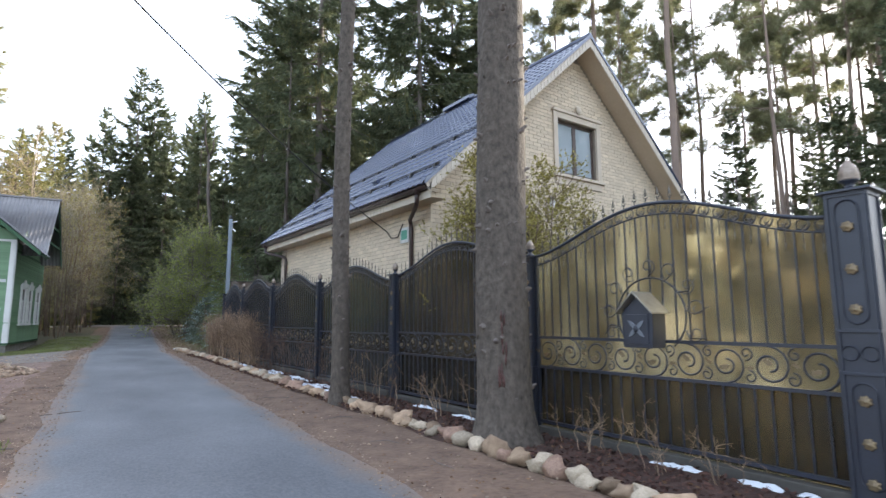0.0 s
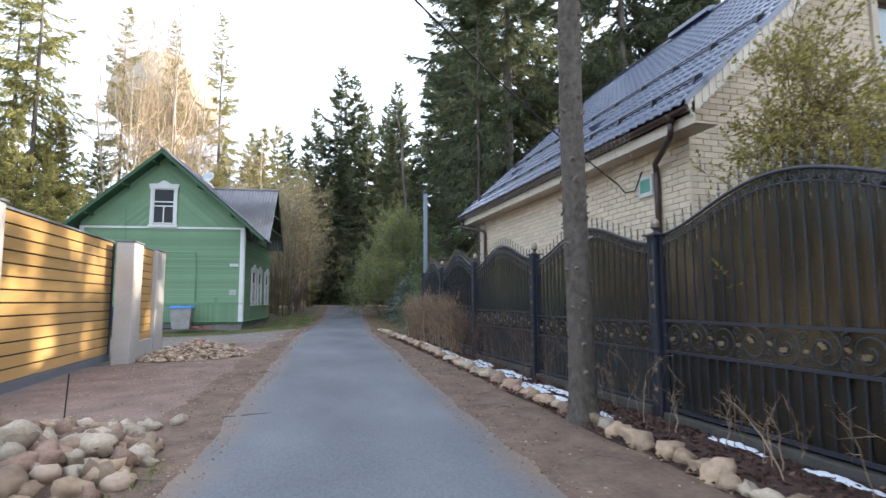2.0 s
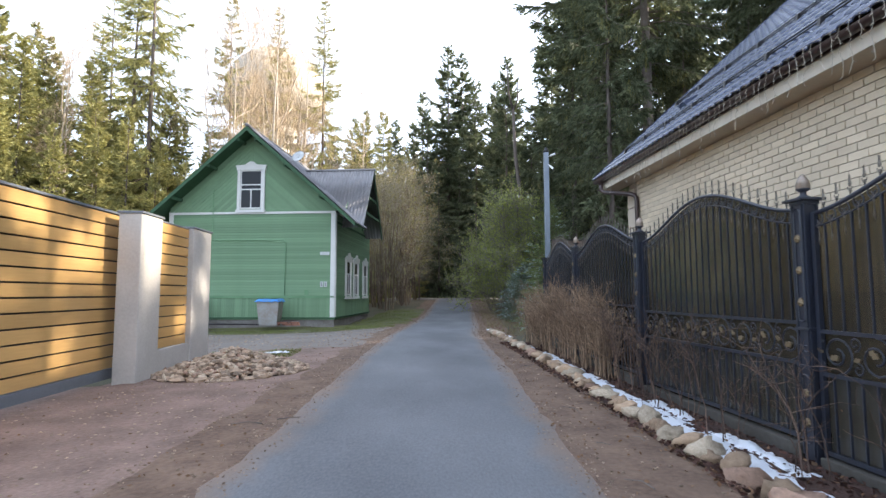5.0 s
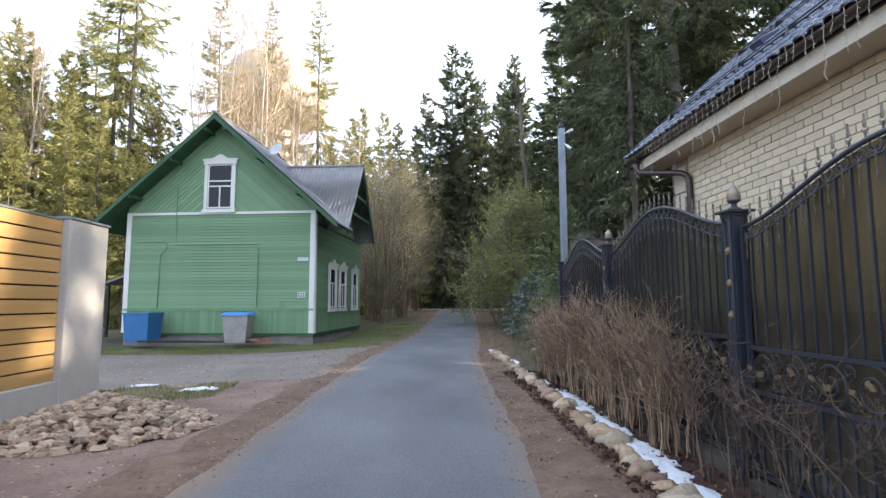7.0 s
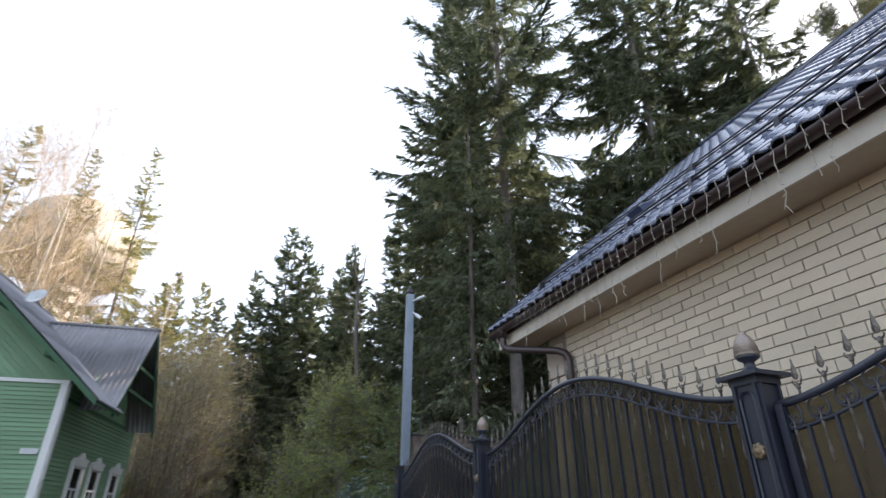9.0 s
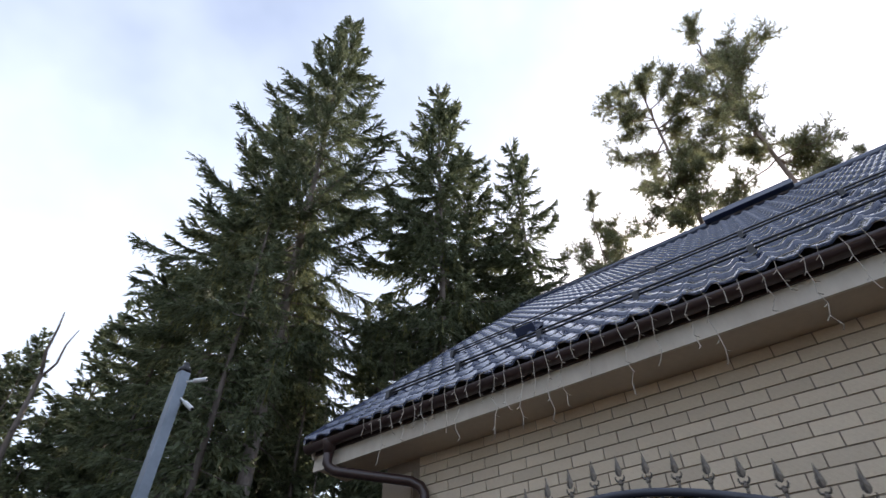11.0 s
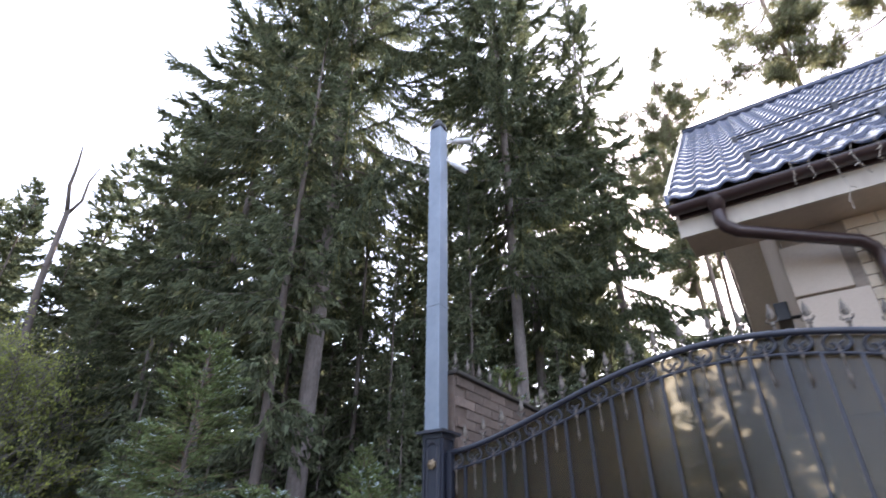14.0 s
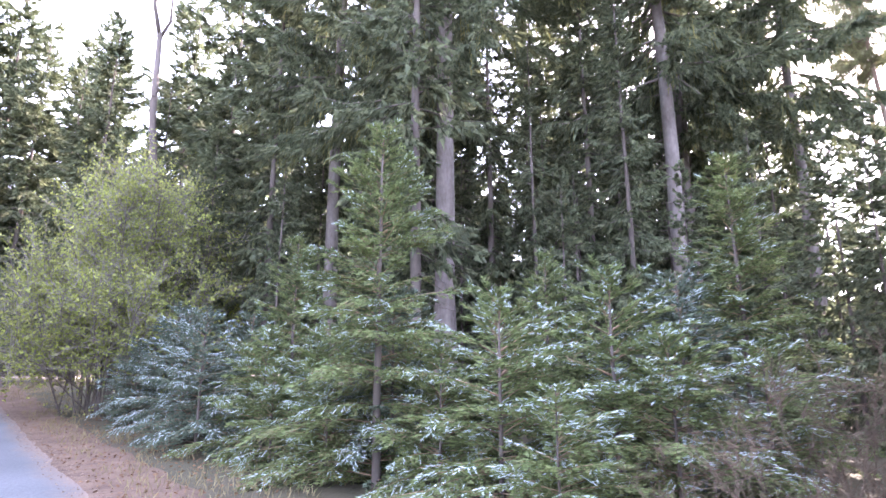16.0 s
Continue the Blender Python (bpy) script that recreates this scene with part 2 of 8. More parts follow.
    brickred=mat("red_brick", (0.26, 0.12, 0.085), 0.95, other=(0.16, 0.075, 0.055), size=0.1, fine=30, bump=0.3, rand="object"),
    polewood=mat("tarred_pole", (0.042, 0.036, 0.036), 0.9, other=(0.022, 0.019, 0.019), size=0.4, fine=14, bump=0.4, stretch=(1, 1, 0.15)),
    cable=mat("black_cable", (0.02, 0.02, 0.02), 0.6, size=0.5, bump=0),
    lightwire=mat("pale_light_wire", (0.46, 0.40, 0.32), 0.5, size=0.3, bump=0),
    frame=mat("brown_window_frame", (0.085, 0.055, 0.042), 0.45, size=0.5, bump=0.03),
    plate=mat("enamel_plate", (0.66, 0.68, 0.67), 0.4, size=0.3, bump=0.02),
    greenplate=mat("green_plate", (0.12, 0.36, 0.27), 0.4, size=0.3, bump=0.02),
    letter=mat("grey_lettering", (0.2, 0.22, 0.22), 0.6, size=0.3, bump=0),
    mailroof=mat("worn_brass_sheet", (0.46, 0.44, 0.39), 0.35, metal=0.6, other=(0.27, 0.25, 0.21), size=0.1, fine=30, bump=0.05),
    wallbrick=mat("old_brown_brick", (0.235, 0.185, 0.15), 0.95, other=(0.13, 0.098, 0.08), size=0.15, fine=30, bump=0.3, rand="object", spread=0.15),
    stone_pale=mat("pale_boulder", (0.62, 0.52, 0.39), 0.9, other=(0.32, 0.255, 0.185), size=0.2, fine=25, bump=0.4, depth=0.015, rand="object", spread=0.15),
    stone_red=mat("reddish_boulder", (0.44, 0.28, 0.20), 0.9, other=(0.19, 0.13, 0.10), size=0.25, fine=25, bump=0.4, depth=0.015, rand="object", spread=0.15),
    dry_grass=mat("dry_grass", (0.30, 0.25, 0.13), 0.85, other=(0.2, 0.17, 0.09), size=0.5, bump=0, rand="island", translucent=0.2),
    greenpale=mat("pale_green_paint", (0.17, 0.32, 0.17), 0.7, other=(0.12, 0.24, 0.12), size=0.5, bump=0.05),
    darkglass=mat("dark_pane", (0.012, 0.013, 0.016), 0.06, size=1.0, bump=0, spec=0.3, gloss_var=0.02),
    curtain=mat("pale_curtain", (0.55, 0.58, 0.60), 0.9, size=0.4, bump=0.1),
    stonetrim=mat("cream_moulding", (0.60, 0.52, 0.42), 0.85, other=(0.50, 0.42, 0.33), size=0.4, fine=30, bump=0.1),
    tower=mat("tower_concrete", (0.70, 0.66, 0.60), 0.9, other=(0.58, 0.53, 0.47), size=3, fine=4, bump=0.1),
    tank=mat("tan_tank_cladding", (0.56, 0.49, 0.40), 0.8, other=(0.43, 0.37, 0.29), size=2, fine=4, bump=0.1),
)


def glass_mat(name, tint, rough=0.02, dark=0.5):
    m = bpy.data.materials.new(name)
    m.use_nodes = True
    b = m.node_tree.nodes["Principled BSDF"]
    b.inputs["Base Color"].default_value = (*tint, 1)
    b.inputs["Roughness"].default_value, b.inputs["IOR"].default_value = rough, 1.5
    b.inputs["Transmission Weight"].default_value = dark
    return m


def dusty_margins(m, dust):
    """Dirt trodden over both sides of a road, with a ragged edge."""
    nt, ln = m.node_tree.nodes, m.node_tree.links
    b = nt["Principled BSDF"]
    was = b.inputs["Base Color"].links[0].from_socket
    at, tc, no, ad, rg, mx = (nt.new("ShaderNode" + k) for k in ("Attribute", "TexCoord", "TexNoise", "Math", "MapRange", "Mix"))
    at.attribute_name, ad.operation, mx.data_type = "margin", "MULTIPLY_ADD", "RGBA"
    no.inputs["Scale"].default_value, no.inputs["Detail"].default_value, no.inputs["Roughness"].default_value = 1.1, 8.0, 0.62
    ln.new(tc.outputs["Object"], no.inputs["Vector"])
    ln.new(no.outputs["Fac"], ad.inputs[0])
    ad.inputs[1].default_value = 0.55
    ln.new(at.outputs["Fac"], ad.inputs[2])
    rg.inputs["From Min"].default_value, rg.inputs["From Max"].default_value = 0.98, 1.30
    ln.new(ad.outputs[0], rg.inputs["Value"])
    ln.new(rg.outputs["Result"], mx.inputs["Factor"])
    ln.new(was, mx.inputs["A"])
    mx.inputs["B"].default_value = (*dust, 1)
    ln.new(mx.outputs["Result"], b.inputs["Base Color"])


dusty_margins(M["asphalt"], (0.215, 0.155, 0.115))
M["glass"] = glass_mat("window_glass", (0.55, 0.62, 0.65))


def sheet_mat(name, clean, dirty, through, clear=0.93, haze=0.17):
    """Plastic sheet, streaked with dirt: it lets blurred light through and shines."""
    m = bpy.data.materials.new(name)
    m.use_nodes = True
    nt, ln = m.node_tree.nodes, m.node_tree.links
    out = nt["Material Output"]
    tr, gl, ms = nt.new("ShaderNodeBsdfTranslucent"), nt["Principled BSDF"], nt.new("ShaderNodeMixShader")
    rf, m2 = nt.new("ShaderNodeBsdfRefraction"), nt.new("ShaderNodeMixShader")
    rf.inputs["Roughness"].default_value, rf.inputs["IOR"].default_value = haze, 1.08
    no, tc, cr = nt.new("ShaderNodeTexNoise"), nt.new("ShaderNodeTexCoord"), nt.new("ShaderNodeMapRange")
    mp, n2, mul = nt.new("ShaderNodeMapping"), nt.new("ShaderNodeTexNoise"), nt.new("ShaderNodeMath")
    mp.inputs["Scale"].default_value = (1, 1, 0.45)                       # stains run downwards
    no.inputs["Scale"].default_value, no.inputs["Detail"].default_value = 2.6, 5.0
    n2.inputs["Scale"].default_value, n2.inputs["Detail"].default_value = 0.9, 4.0
    ln.new(tc.outputs["Object"], mp.inputs["Vector"])
    ln.new(mp.outputs["Vector"], no.inputs["Vector"])
    ln.new(tc.outputs["Object"], n2.inputs["Vector"])
    mul.operation = "MULTIPLY"
    ln.new(no.outputs["Fac"], mul.inputs[0])
    ln.new(n2.outputs["Fac"], mul.inputs[1])
    cr.inputs["From Min"].default_value, cr.inputs["From Max"].default_value = 0.13, 0.36
    ln.new(mul.outputs[0], cr.inputs["Value"])
    for node in (rf, tr):
        mx = nt.new("ShaderNodeMix")
        mx.data_type = "RGBA"
        mx.inputs["A"].default_value, mx.inputs["B"].default_value = (*dirty, 1), (*clean, 1)
        ln.new(cr.outputs["Result"], mx.inputs["Factor"])
        ln.new(mx.outputs["Result"], node.inputs["Color"])
    gl.inputs["Base Color"].default_value = (0.06, 0.054, 0.042, 1)
    gl.inputs["Roughness"].default_value, gl.inputs["Specular IOR Level"].default_value = 0.12, 0.7
    ms.inputs["Fac"].default_value = through
    ln.new(gl.outputs["BSDF"], ms.inputs[1])
    m2.inputs["Fac"].default_value = clear
    ln.new(tr.outputs["BSDF"], m2.inputs[1])
    ln.new(rf.outputs["BSDF"], m2.inputs[2])
    ln.new(m2.outputs["Shader"], ms.inputs[2])
    ln.new(ms.outputs["Shader"], out.inputs["Surface"])
    return m


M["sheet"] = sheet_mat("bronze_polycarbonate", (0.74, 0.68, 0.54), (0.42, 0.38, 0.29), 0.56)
# tint for the low strips: shade of the yard behind, put into the colour
M["sheet_low"] = sheet_mat("shade_tinted_polycarbonate", (0.50, 0.45, 0.36), (0.22, 0.20, 0.16), 0.22)
# lit copy of the fence sheet: sun from behind is in its colours
M["sheet_gate"] = sheet_mat("backlit_polycarbonate", (0.95, 0.90, 0.72), (0.46, 0.41, 0.29), 0.85, 0.80, 0.24)
M["sheet_kick"] = sheet_mat("half_shade_polycarbonate", (0.62, 0.56, 0.44), (0.32, 0.29, 0.22), 0.66)


# ---- mesh building ----
class MB:
    """Collects vertices and faces of one part."""

    def __init__(self):
        self.v, self.f = [], []

    def add(self, verts, faces):
        k = len(self.v)
        self.v.extend(tuple(p) for p in verts)
        self.f.extend(tuple(i + k for i in f) for f in faces)
        return self

    def box(self, x0, x1, y0, y1, z0, z1):
        return self.add([(x0, y0, z0), (x1, y0, z0), (x1, y1, z0), (x0, y1, z0), (x0, y0, z1), (x1, y0, z1), (x1, y1, z1), (x0, y1, z1)],
                        [(3, 2, 1, 0), (4, 5, 6, 7), (0, 1, 5, 4), (1, 2, 6, 5), (2, 3, 7, 6), (3, 0, 4, 7)])

    def tube(self, pts, r, n=6, closed=False, cap=True):
        pts = [Vector(p) for p in pts]
        rs = r if isinstance(r, (list, tuple)) else [r] * len(pts)
        last = len(pts) - 1
        t0 = (pts[1] - pts[0]).normalized()
        up = Vector((0, 0, 1)) if abs(t0.z) < 0.9 else Vector((1, 0, 0))
        u = t0.cross(up).normalized()
        vs, fs = [], []
        for i, p in enumerate(pts):
            a, b = pts[max(i - 1, 0)], pts[min(i + 1, last)]
            if closed:
                a, b = pts[i - 1], pts[(i + 1) % len(pts)]
            t = (b - a).normalized()
            u = (u - t * u.dot(t)).normalized()
            w = t.cross(u)
            for k in range(n):
                g = 2 * math.pi * k / n
                vs.append(p + (u * math.cos(g) + w * math.sin(g)) * rs[i])
        for i in range(len(pts) if closed else last):
            j = (i + 1) % len(pts)
            for k in range(n):
                fs.append((i * n + k, i * n + (k + 1) % n, j * n + (k + 1) % n, j * n + k))
        if cap and not closed:
            fs.append(tuple(range(n))[::-1])
            fs.append(tuple(last * n + k for k in range(n)))
        return self.add(vs, fs)

    def lathe(self, profile, c=(0, 0, 0), n=12):
        vs, fs = [], []
        for r, z in profile:
            for k in range(n):
                g = 2 * math.pi * (k + 0.5) / n
                vs.append((c[0] + r * math.cos(g), c[1] + r * math.sin(g), c[2] + z))
        for i in range(len(profile) - 1):
            for k in range(n):
                fs.append((i * n + k, i * n + (k + 1) % n, (i + 1) * n + (k + 1) % n, (i + 1) * n + k))
        fs.append(tuple(range(n))[::-1])
        fs.append(tuple((len(profile) - 1) * n + k for k in range(n)))
        return self.add(vs, fs)

    def prism(self, poly, d, axis="y", at=0.0):
        """A flat polygon given by two coordinates, drawn out by d along the axis."""
        def place(a, b, s):
            return {"x": (s, a, b), "y": (a, s, b), "z": (a, b, s)}[axis]
        n = len(poly)
        vs = [place(a, b, at) for a, b in poly] + [place(a, b, at + d) for a, b in poly]
        fs = [tuple(range(n)), tuple(range(n, 2 * n))[::-1]] + [(i, (i + 1) % n, n + (i + 1) % n, n + i) for i in range(n)]
        return self.add(vs, fs)

    def blob(self, c, sx, sy, sz, seed=0, n=8, rough=0.25):
        """A rounded stone."""
        vs, fs = [], []
        rings = n // 2 + 1
        for i in range(rings + 1):
            th = math.pi * i / rings
            for k in range(n):
                ph = 2 * math.pi * k / n
                d = Vector((math.sin(th) * math.cos(ph), math.sin(th) * math.sin(ph), math.cos(th)))
                s = 1 + rough * noise.noise(d * 1.3 + Vector((seed * 3.7, seed * 1.9, seed)))
                s = s * (1.0 + 0.12 * (abs(d.x) ** 3 + abs(d.y) ** 3 + abs(d.z) ** 3))
                vs.append((c[0] + d.x * sx * s, c[1] + d.y * sy * s, c[2] + d.z * sz * s))
        for i in range(rings):
            for k in range(n):
                fs.append((i * n + k, (i + 1) * n + k, (i + 1) * n + (k + 1) % n, i * n + (k + 1) % n))
        return self.add(vs, fs)

    def mesh(self, name, material, smooth=False, bevel=0.0):
        me = bpy.data.meshes.new(name)
        me.from_pydata(self.v, [], self.f)
        if bevel or not smooth:
            bm = bmesh.new()
            bm.from_mesh(me)
            if len(self.f) < 4000:
                bmesh.ops.recalc_face_normals(bm, faces=bm.faces)
            if bevel:
                bmesh.ops.bevel(bm, geom=bm.edges[:], offset=bevel, segments=2, profile=0.6, affect="EDGES", clamp_overlap=True)
            bm.to_mesh(me)
            bm.free()
        if smooth:
            me.polygons.foreach_set("use_smooth", [True] * len(me.polygons))
        me.materials.append(material)
        return me


def thing(name, label="", category="", group="", at=None, kind=""):
    ob = tagged(new(name), label, category, group, kind)
    if at is not None:
        ob.matrix_world = at
    return ob


def part(name, mb, material, parent=None, label="", smooth=False, bevel=0.0, kind=""):
    """Links what was collected (or a ready mesh) as one object under a thing or part, in the thing's own coordinates."""
    me = mb if isinstance(mb, bpy.types.Mesh) else mb.mesh(name, material, smooth, bevel)
    ob = new(name, me)
    if parent is not None:
        ob.parent = parent
    return tagged(ob, label, "", "", kind)


def whole(name, mb, material, label, category, group="", smooth=False, bevel=0.0, kind=""):
    ob = part(name, mb, material, None, label, smooth, bevel)
    return tagged(ob, "", category, group, kind)


def smoothstep(a, b, x):
    t = min(1.0, max(0.0, (x - a) / (b - a)))
    return t * t * (3 - 2 * t)


def zg(x, y):
    """Height of the ground."""
    z = 0.13 * smoothstep(6, 20, y) * smoothstep(-4.5, 0.5, x) + 0.75 * smoothstep(29, 56, y)
    z -= 0.10 * smoothstep(20, 26, y) * smoothstep(1.5, -2.0, x) * (1 - smoothstep(30, 40, y))
    return z


def road_x(y):
    """The road's middle line."""
    ks = [(-60, -3.2), (-12, -0.1), (5, 1.02), (14, 1.55), (23, 2.07), (28, 2.66), (35, 3.38), (54, 5.0), (80, 7.2)]
    for (a, b), (c, d) in zip(ks, ks[1:]):
        if y <= c:
            return b + (d - b) * (y - a) / (c - a)
    return ks[-1][1]


ROAD_HALF = 1.43


# ---- ground ----
def sheet(name, xs, ys, zf, material, label, category, kind="structure"):
    mb = MB()
    nx, ny = len(xs), len(ys)
    verts = [(x, y, zf(x, y)) for y in ys for x in xs]
    faces = [(j * nx + i, j * nx + i + 1, (j + 1) * nx + i + 1, (j + 1) * nx + i) for j in range(ny - 1) for i in range(nx - 1)]
    mb.add(verts, faces)
    return whole(name, mb, material, label, category, kind=kind, smooth=True)


def strip(name, left, right, y0, y1, step, lift, material, label, category, rag=0.0, seed=0, across=8, edge=0.03):
    """A band of ground between two lines left(y) and right(y), with ragged edges that dip into the ground."""
    mb, rows = MB(), int((y1 - y0) / step) + 1
    verts, faces = [], []
    for j in range(rows):
        y = y0 + j * step
        a = left(y) + rag * noise.noise(Vector((y * 1.3, seed, 0.5))) + rag * 0.4 * noise.noise(Vector((y * 6, seed, 2.5)))
        b = right(y) + rag * noise.noise(Vector((y * 1.3, seed, 9.5))) + rag * 0.4 * noise.noise(Vector((y * 6, seed, 7.5)))
        for i in range(across + 1):
            u = i / across
            x = a + (b - a) * u
            z = zg(x, y) + lift + 0.006 * noise.noise(Vector((x * 2, y * 2, seed)))
            yy = y
            if i in (0, across) or j in (0, rows - 1):
                z = zg(x, y) - edge
            if j in (0, rows - 1):
                yy += rag * (2.2 * noise.noise(Vector((x * 0.8, seed, 4.5))) + noise.noise(Vector((x * 3, seed, 6.5))))
            verts.append((x, yy, z))
    n = across + 1
    for j in range(rows - 1):
        for i in range(across):
            faces.append((j * n + i, j * n + i + 1, (j + 1) * n + i + 1, (j + 1) * n + i))
    mb.add(verts, faces)
    ob = whole(name, mb, material, label, category, kind="structure", smooth=True)
    margin = ob.data.attributes.new("margin", "FLOAT", "POINT")               # 0 along the middle, 1 at both sides
    margin.data.foreach_set("value", [abs(2 * (k % n) / across - 1) for k in range(len(verts))])
    return ob


def axis_steps(near0, near1, step, far):
    out, v, s = [], near0, step
    while v > -far:
        s *= 1.35
        v -= s
        out.append(v)
    out = out[::-1] + [near0 + i * step for i in range(int((near1 - near0) / step) + 1)]
    v, s = out[-1], step
    while v < far:
        s *= 1.35
        v += s
        out.append(v)
    return out


def ground_z(x, y):
    rx = abs(x - road_x(y))
    bumps = 0.05 * noise.noise(Vector((x * 0.7, y * 0.7, 3))) + 0.10 * noise.noise(Vector((x * 0.15, y * 0.15, 8)))
    return zg(x, y) - 0.03 + bumps * smoothstep(3.0, 7.0, rx) * (0.3 if -9 < y < 24 and x < 0 else 1)


sheet("ground", axis_steps(-12, 16, 0.5, 2500), axis_steps(-6, 56, 0.5, 2500), ground_z, M["forest"],
      "brown forest floor of needles, moss and dead grass", "ground")
strip("verge_right", lambda y: road_x(y) + 1.2, lambda y: 3.45 + 0.02 * y if y < 22 else road_x(y) + 2.35, -8, 50, 0.25, 0.012, M["sand"],
      "bare sandy dirt along the edge of the road", "ground", 0.12, 1)
strip("verge_left", lambda y: road_x(y) - 2.2, lambda y: road_x(y) - 1.2, -8, 50, 0.25, 0.010, M["sand"],
      "bare brown dirt along the edge of the road", "ground", 0.18, 2)
strip("planting_bed", lambda y: 3.4 + 0.02 * y, lambda y: 4.62, -3, 20.2, 0.2, 0.03, M["mulch"],
      "dark reddish mulch under the fence", "ground", 0.05, 3)
strip("yard_soil", lambda y: 4.55, lambda y: 30, -4, 22, 1.0, -0.01, M["forest"], "bare yard behind the fence", "ground", 0.0, 4)
strip("driveway", lambda y: -4.6 if y < 15 else -3.2, lambda y: road_x(y) - 1.5, 5.2, 19.6, 0.2, 0.016, M["gravel"],
      "reddish fine gravel in front of the wooden gate", "driveway", 0.15, 5)
strip("side_lane", lambda y: -14, lambda y: road_x(y) - 1.25, 18.8, 26.6, 0.2, 0.014, M["grey_gravel"],
      "worn grey gravel lane turning off the road", "lane", 0.3, 6, across=24)
strip("grass_verge", lambda y: -12 if y < 29 else -1.2 + 0.12 * (y - 29), lambda y: road_x(y) - 1.5, 26.0, 40, 0.25, 0.02, M["moss"],
      "mossy green grass along the green house", "grass", 0.25, 7, across=16)
strip("road", lambda y: road_x(y) - ROAD_HALF, lambda y: road_x(y) + ROAD_HALF, -60, 54, 0.25, 0.03, M["asphalt"],
      "worn grey asphalt road with crumbling edges", "road", 0.05, 8, across=10, edge=0.0)
strip("cross_road", lambda y: -30, lambda y: 40, 52.5, 56.5, 0.5, 0.035, M["grey_gravel"],
      "pale dirt track crossing the end of the road", "track", 0.0, 9, across=40)


# ---- trees and shrubs ----
def unit(a):
    return a / np.maximum(np.linalg.norm(a, axis=-1, keepdims=True), 1e-9)


def arrays_mesh(name, verts, faces, material):
    """A mesh from arrays; all faces have the same number of corners."""
    verts, faces = np.asarray(verts, np.float32), np.asarray(faces, np.int32)
    me = bpy.data.meshes.new(name)
    k = faces.shape[1]
    me.vertices.add(len(verts))
    me.vertices.foreach_set("co", verts.ravel())
    me.loops.add(faces.size)
    me.loops.foreach_set("vertex_index", faces.ravel())
    me.polygons.add(len(faces))
    me.polygons.foreach_set("loop_start", np.arange(0, faces.size, k, dtype=np.int32))
    me.update(calc_edges=True)
    me.materials.append(material)
    return me


def blades(start, way, length, width, rng, kite=0.45):
    """Thin kite-shaped blades from start along way."""
    n = len(start)
    side = unit(np.cross(way, rng.normal(size=(n, 3))))
    length, width = np.broadcast_to(length, n)[:, None], np.broadcast_to(width, n)[:, None]
    mid = start + way * length * kite
    v = np.stack([start, mid + side * width / 2, start + way * length, mid - side * width / 2], 1).reshape(-1, 3)
    return v, np.arange(4 * n).reshape(n, 4)


def needles(start, way, length, width, rng):
    """Thin three-cornered blades from start along way."""
    n = len(start)
    side = unit(np.cross(way, rng.normal(size=(n, 3))))
    length, width = np.broadcast_to(length, n)[:, None], np.broadcast_to(width, n)[:, None]
    v = np.stack([start + side * width / 2, start + way * length, start - side * width / 2], 1).reshape(-1, 3)
    return v, np.arange(3 * n).reshape(n, 3)


def stems(paths, radii, sides=3):
    """Round stems: paths (n, k, 3), radii (n, k)."""
    n, k, _ = paths.shape
    t = unit(np.gradient(paths, axis=1))
    ref = np.where(np.abs(t[..., 2:3]) > 0.9, np.array([1.0, 0, 0]), np.array([0, 0, 1.0]))
    u = unit(np.cross(t, ref))
    w = np.cross(t, u)
    g = 2 * np.pi * np.arange(sides) / sides
    v = paths[:, :, None] + (u[:, :, None] * np.cos(g)[None, None, :, None] + w[:, :, None] * np.sin(g)[None, None, :, None]) * radii[:, :, None, None]
    idx = np.arange(n * k * sides).reshape(n, k, sides)
    a, b = idx[:, :-1], idx[:, 1:]
    f = np.stack([a, np.roll(a, -1, 2), np.roll(b, -1, 2), b], -1).reshape(-1, 4)
    return v.reshape(-1, 3), f


def gather(chunks):
    vs, fs, k = [], [], 0
    for v, f in chunks:
        vs.append(v)
        fs.append(f + k)
        k += len(v)
    return np.concatenate(vs), np.concatenate(fs)


def trunk_path(h, rng, lean=0.01, n=14):
    z = np.linspace(0, h, n)
    wob = np.cumsum(rng.normal(scale=lean * h / n, size=(n, 2)), axis=0)
    wob -= wob[0]
    return np.column_stack([wob, z])


def at_height(path, z):
    return np.stack([np.interp(z, path[:, 2], path[:, i]) for i in range(3)], -1)


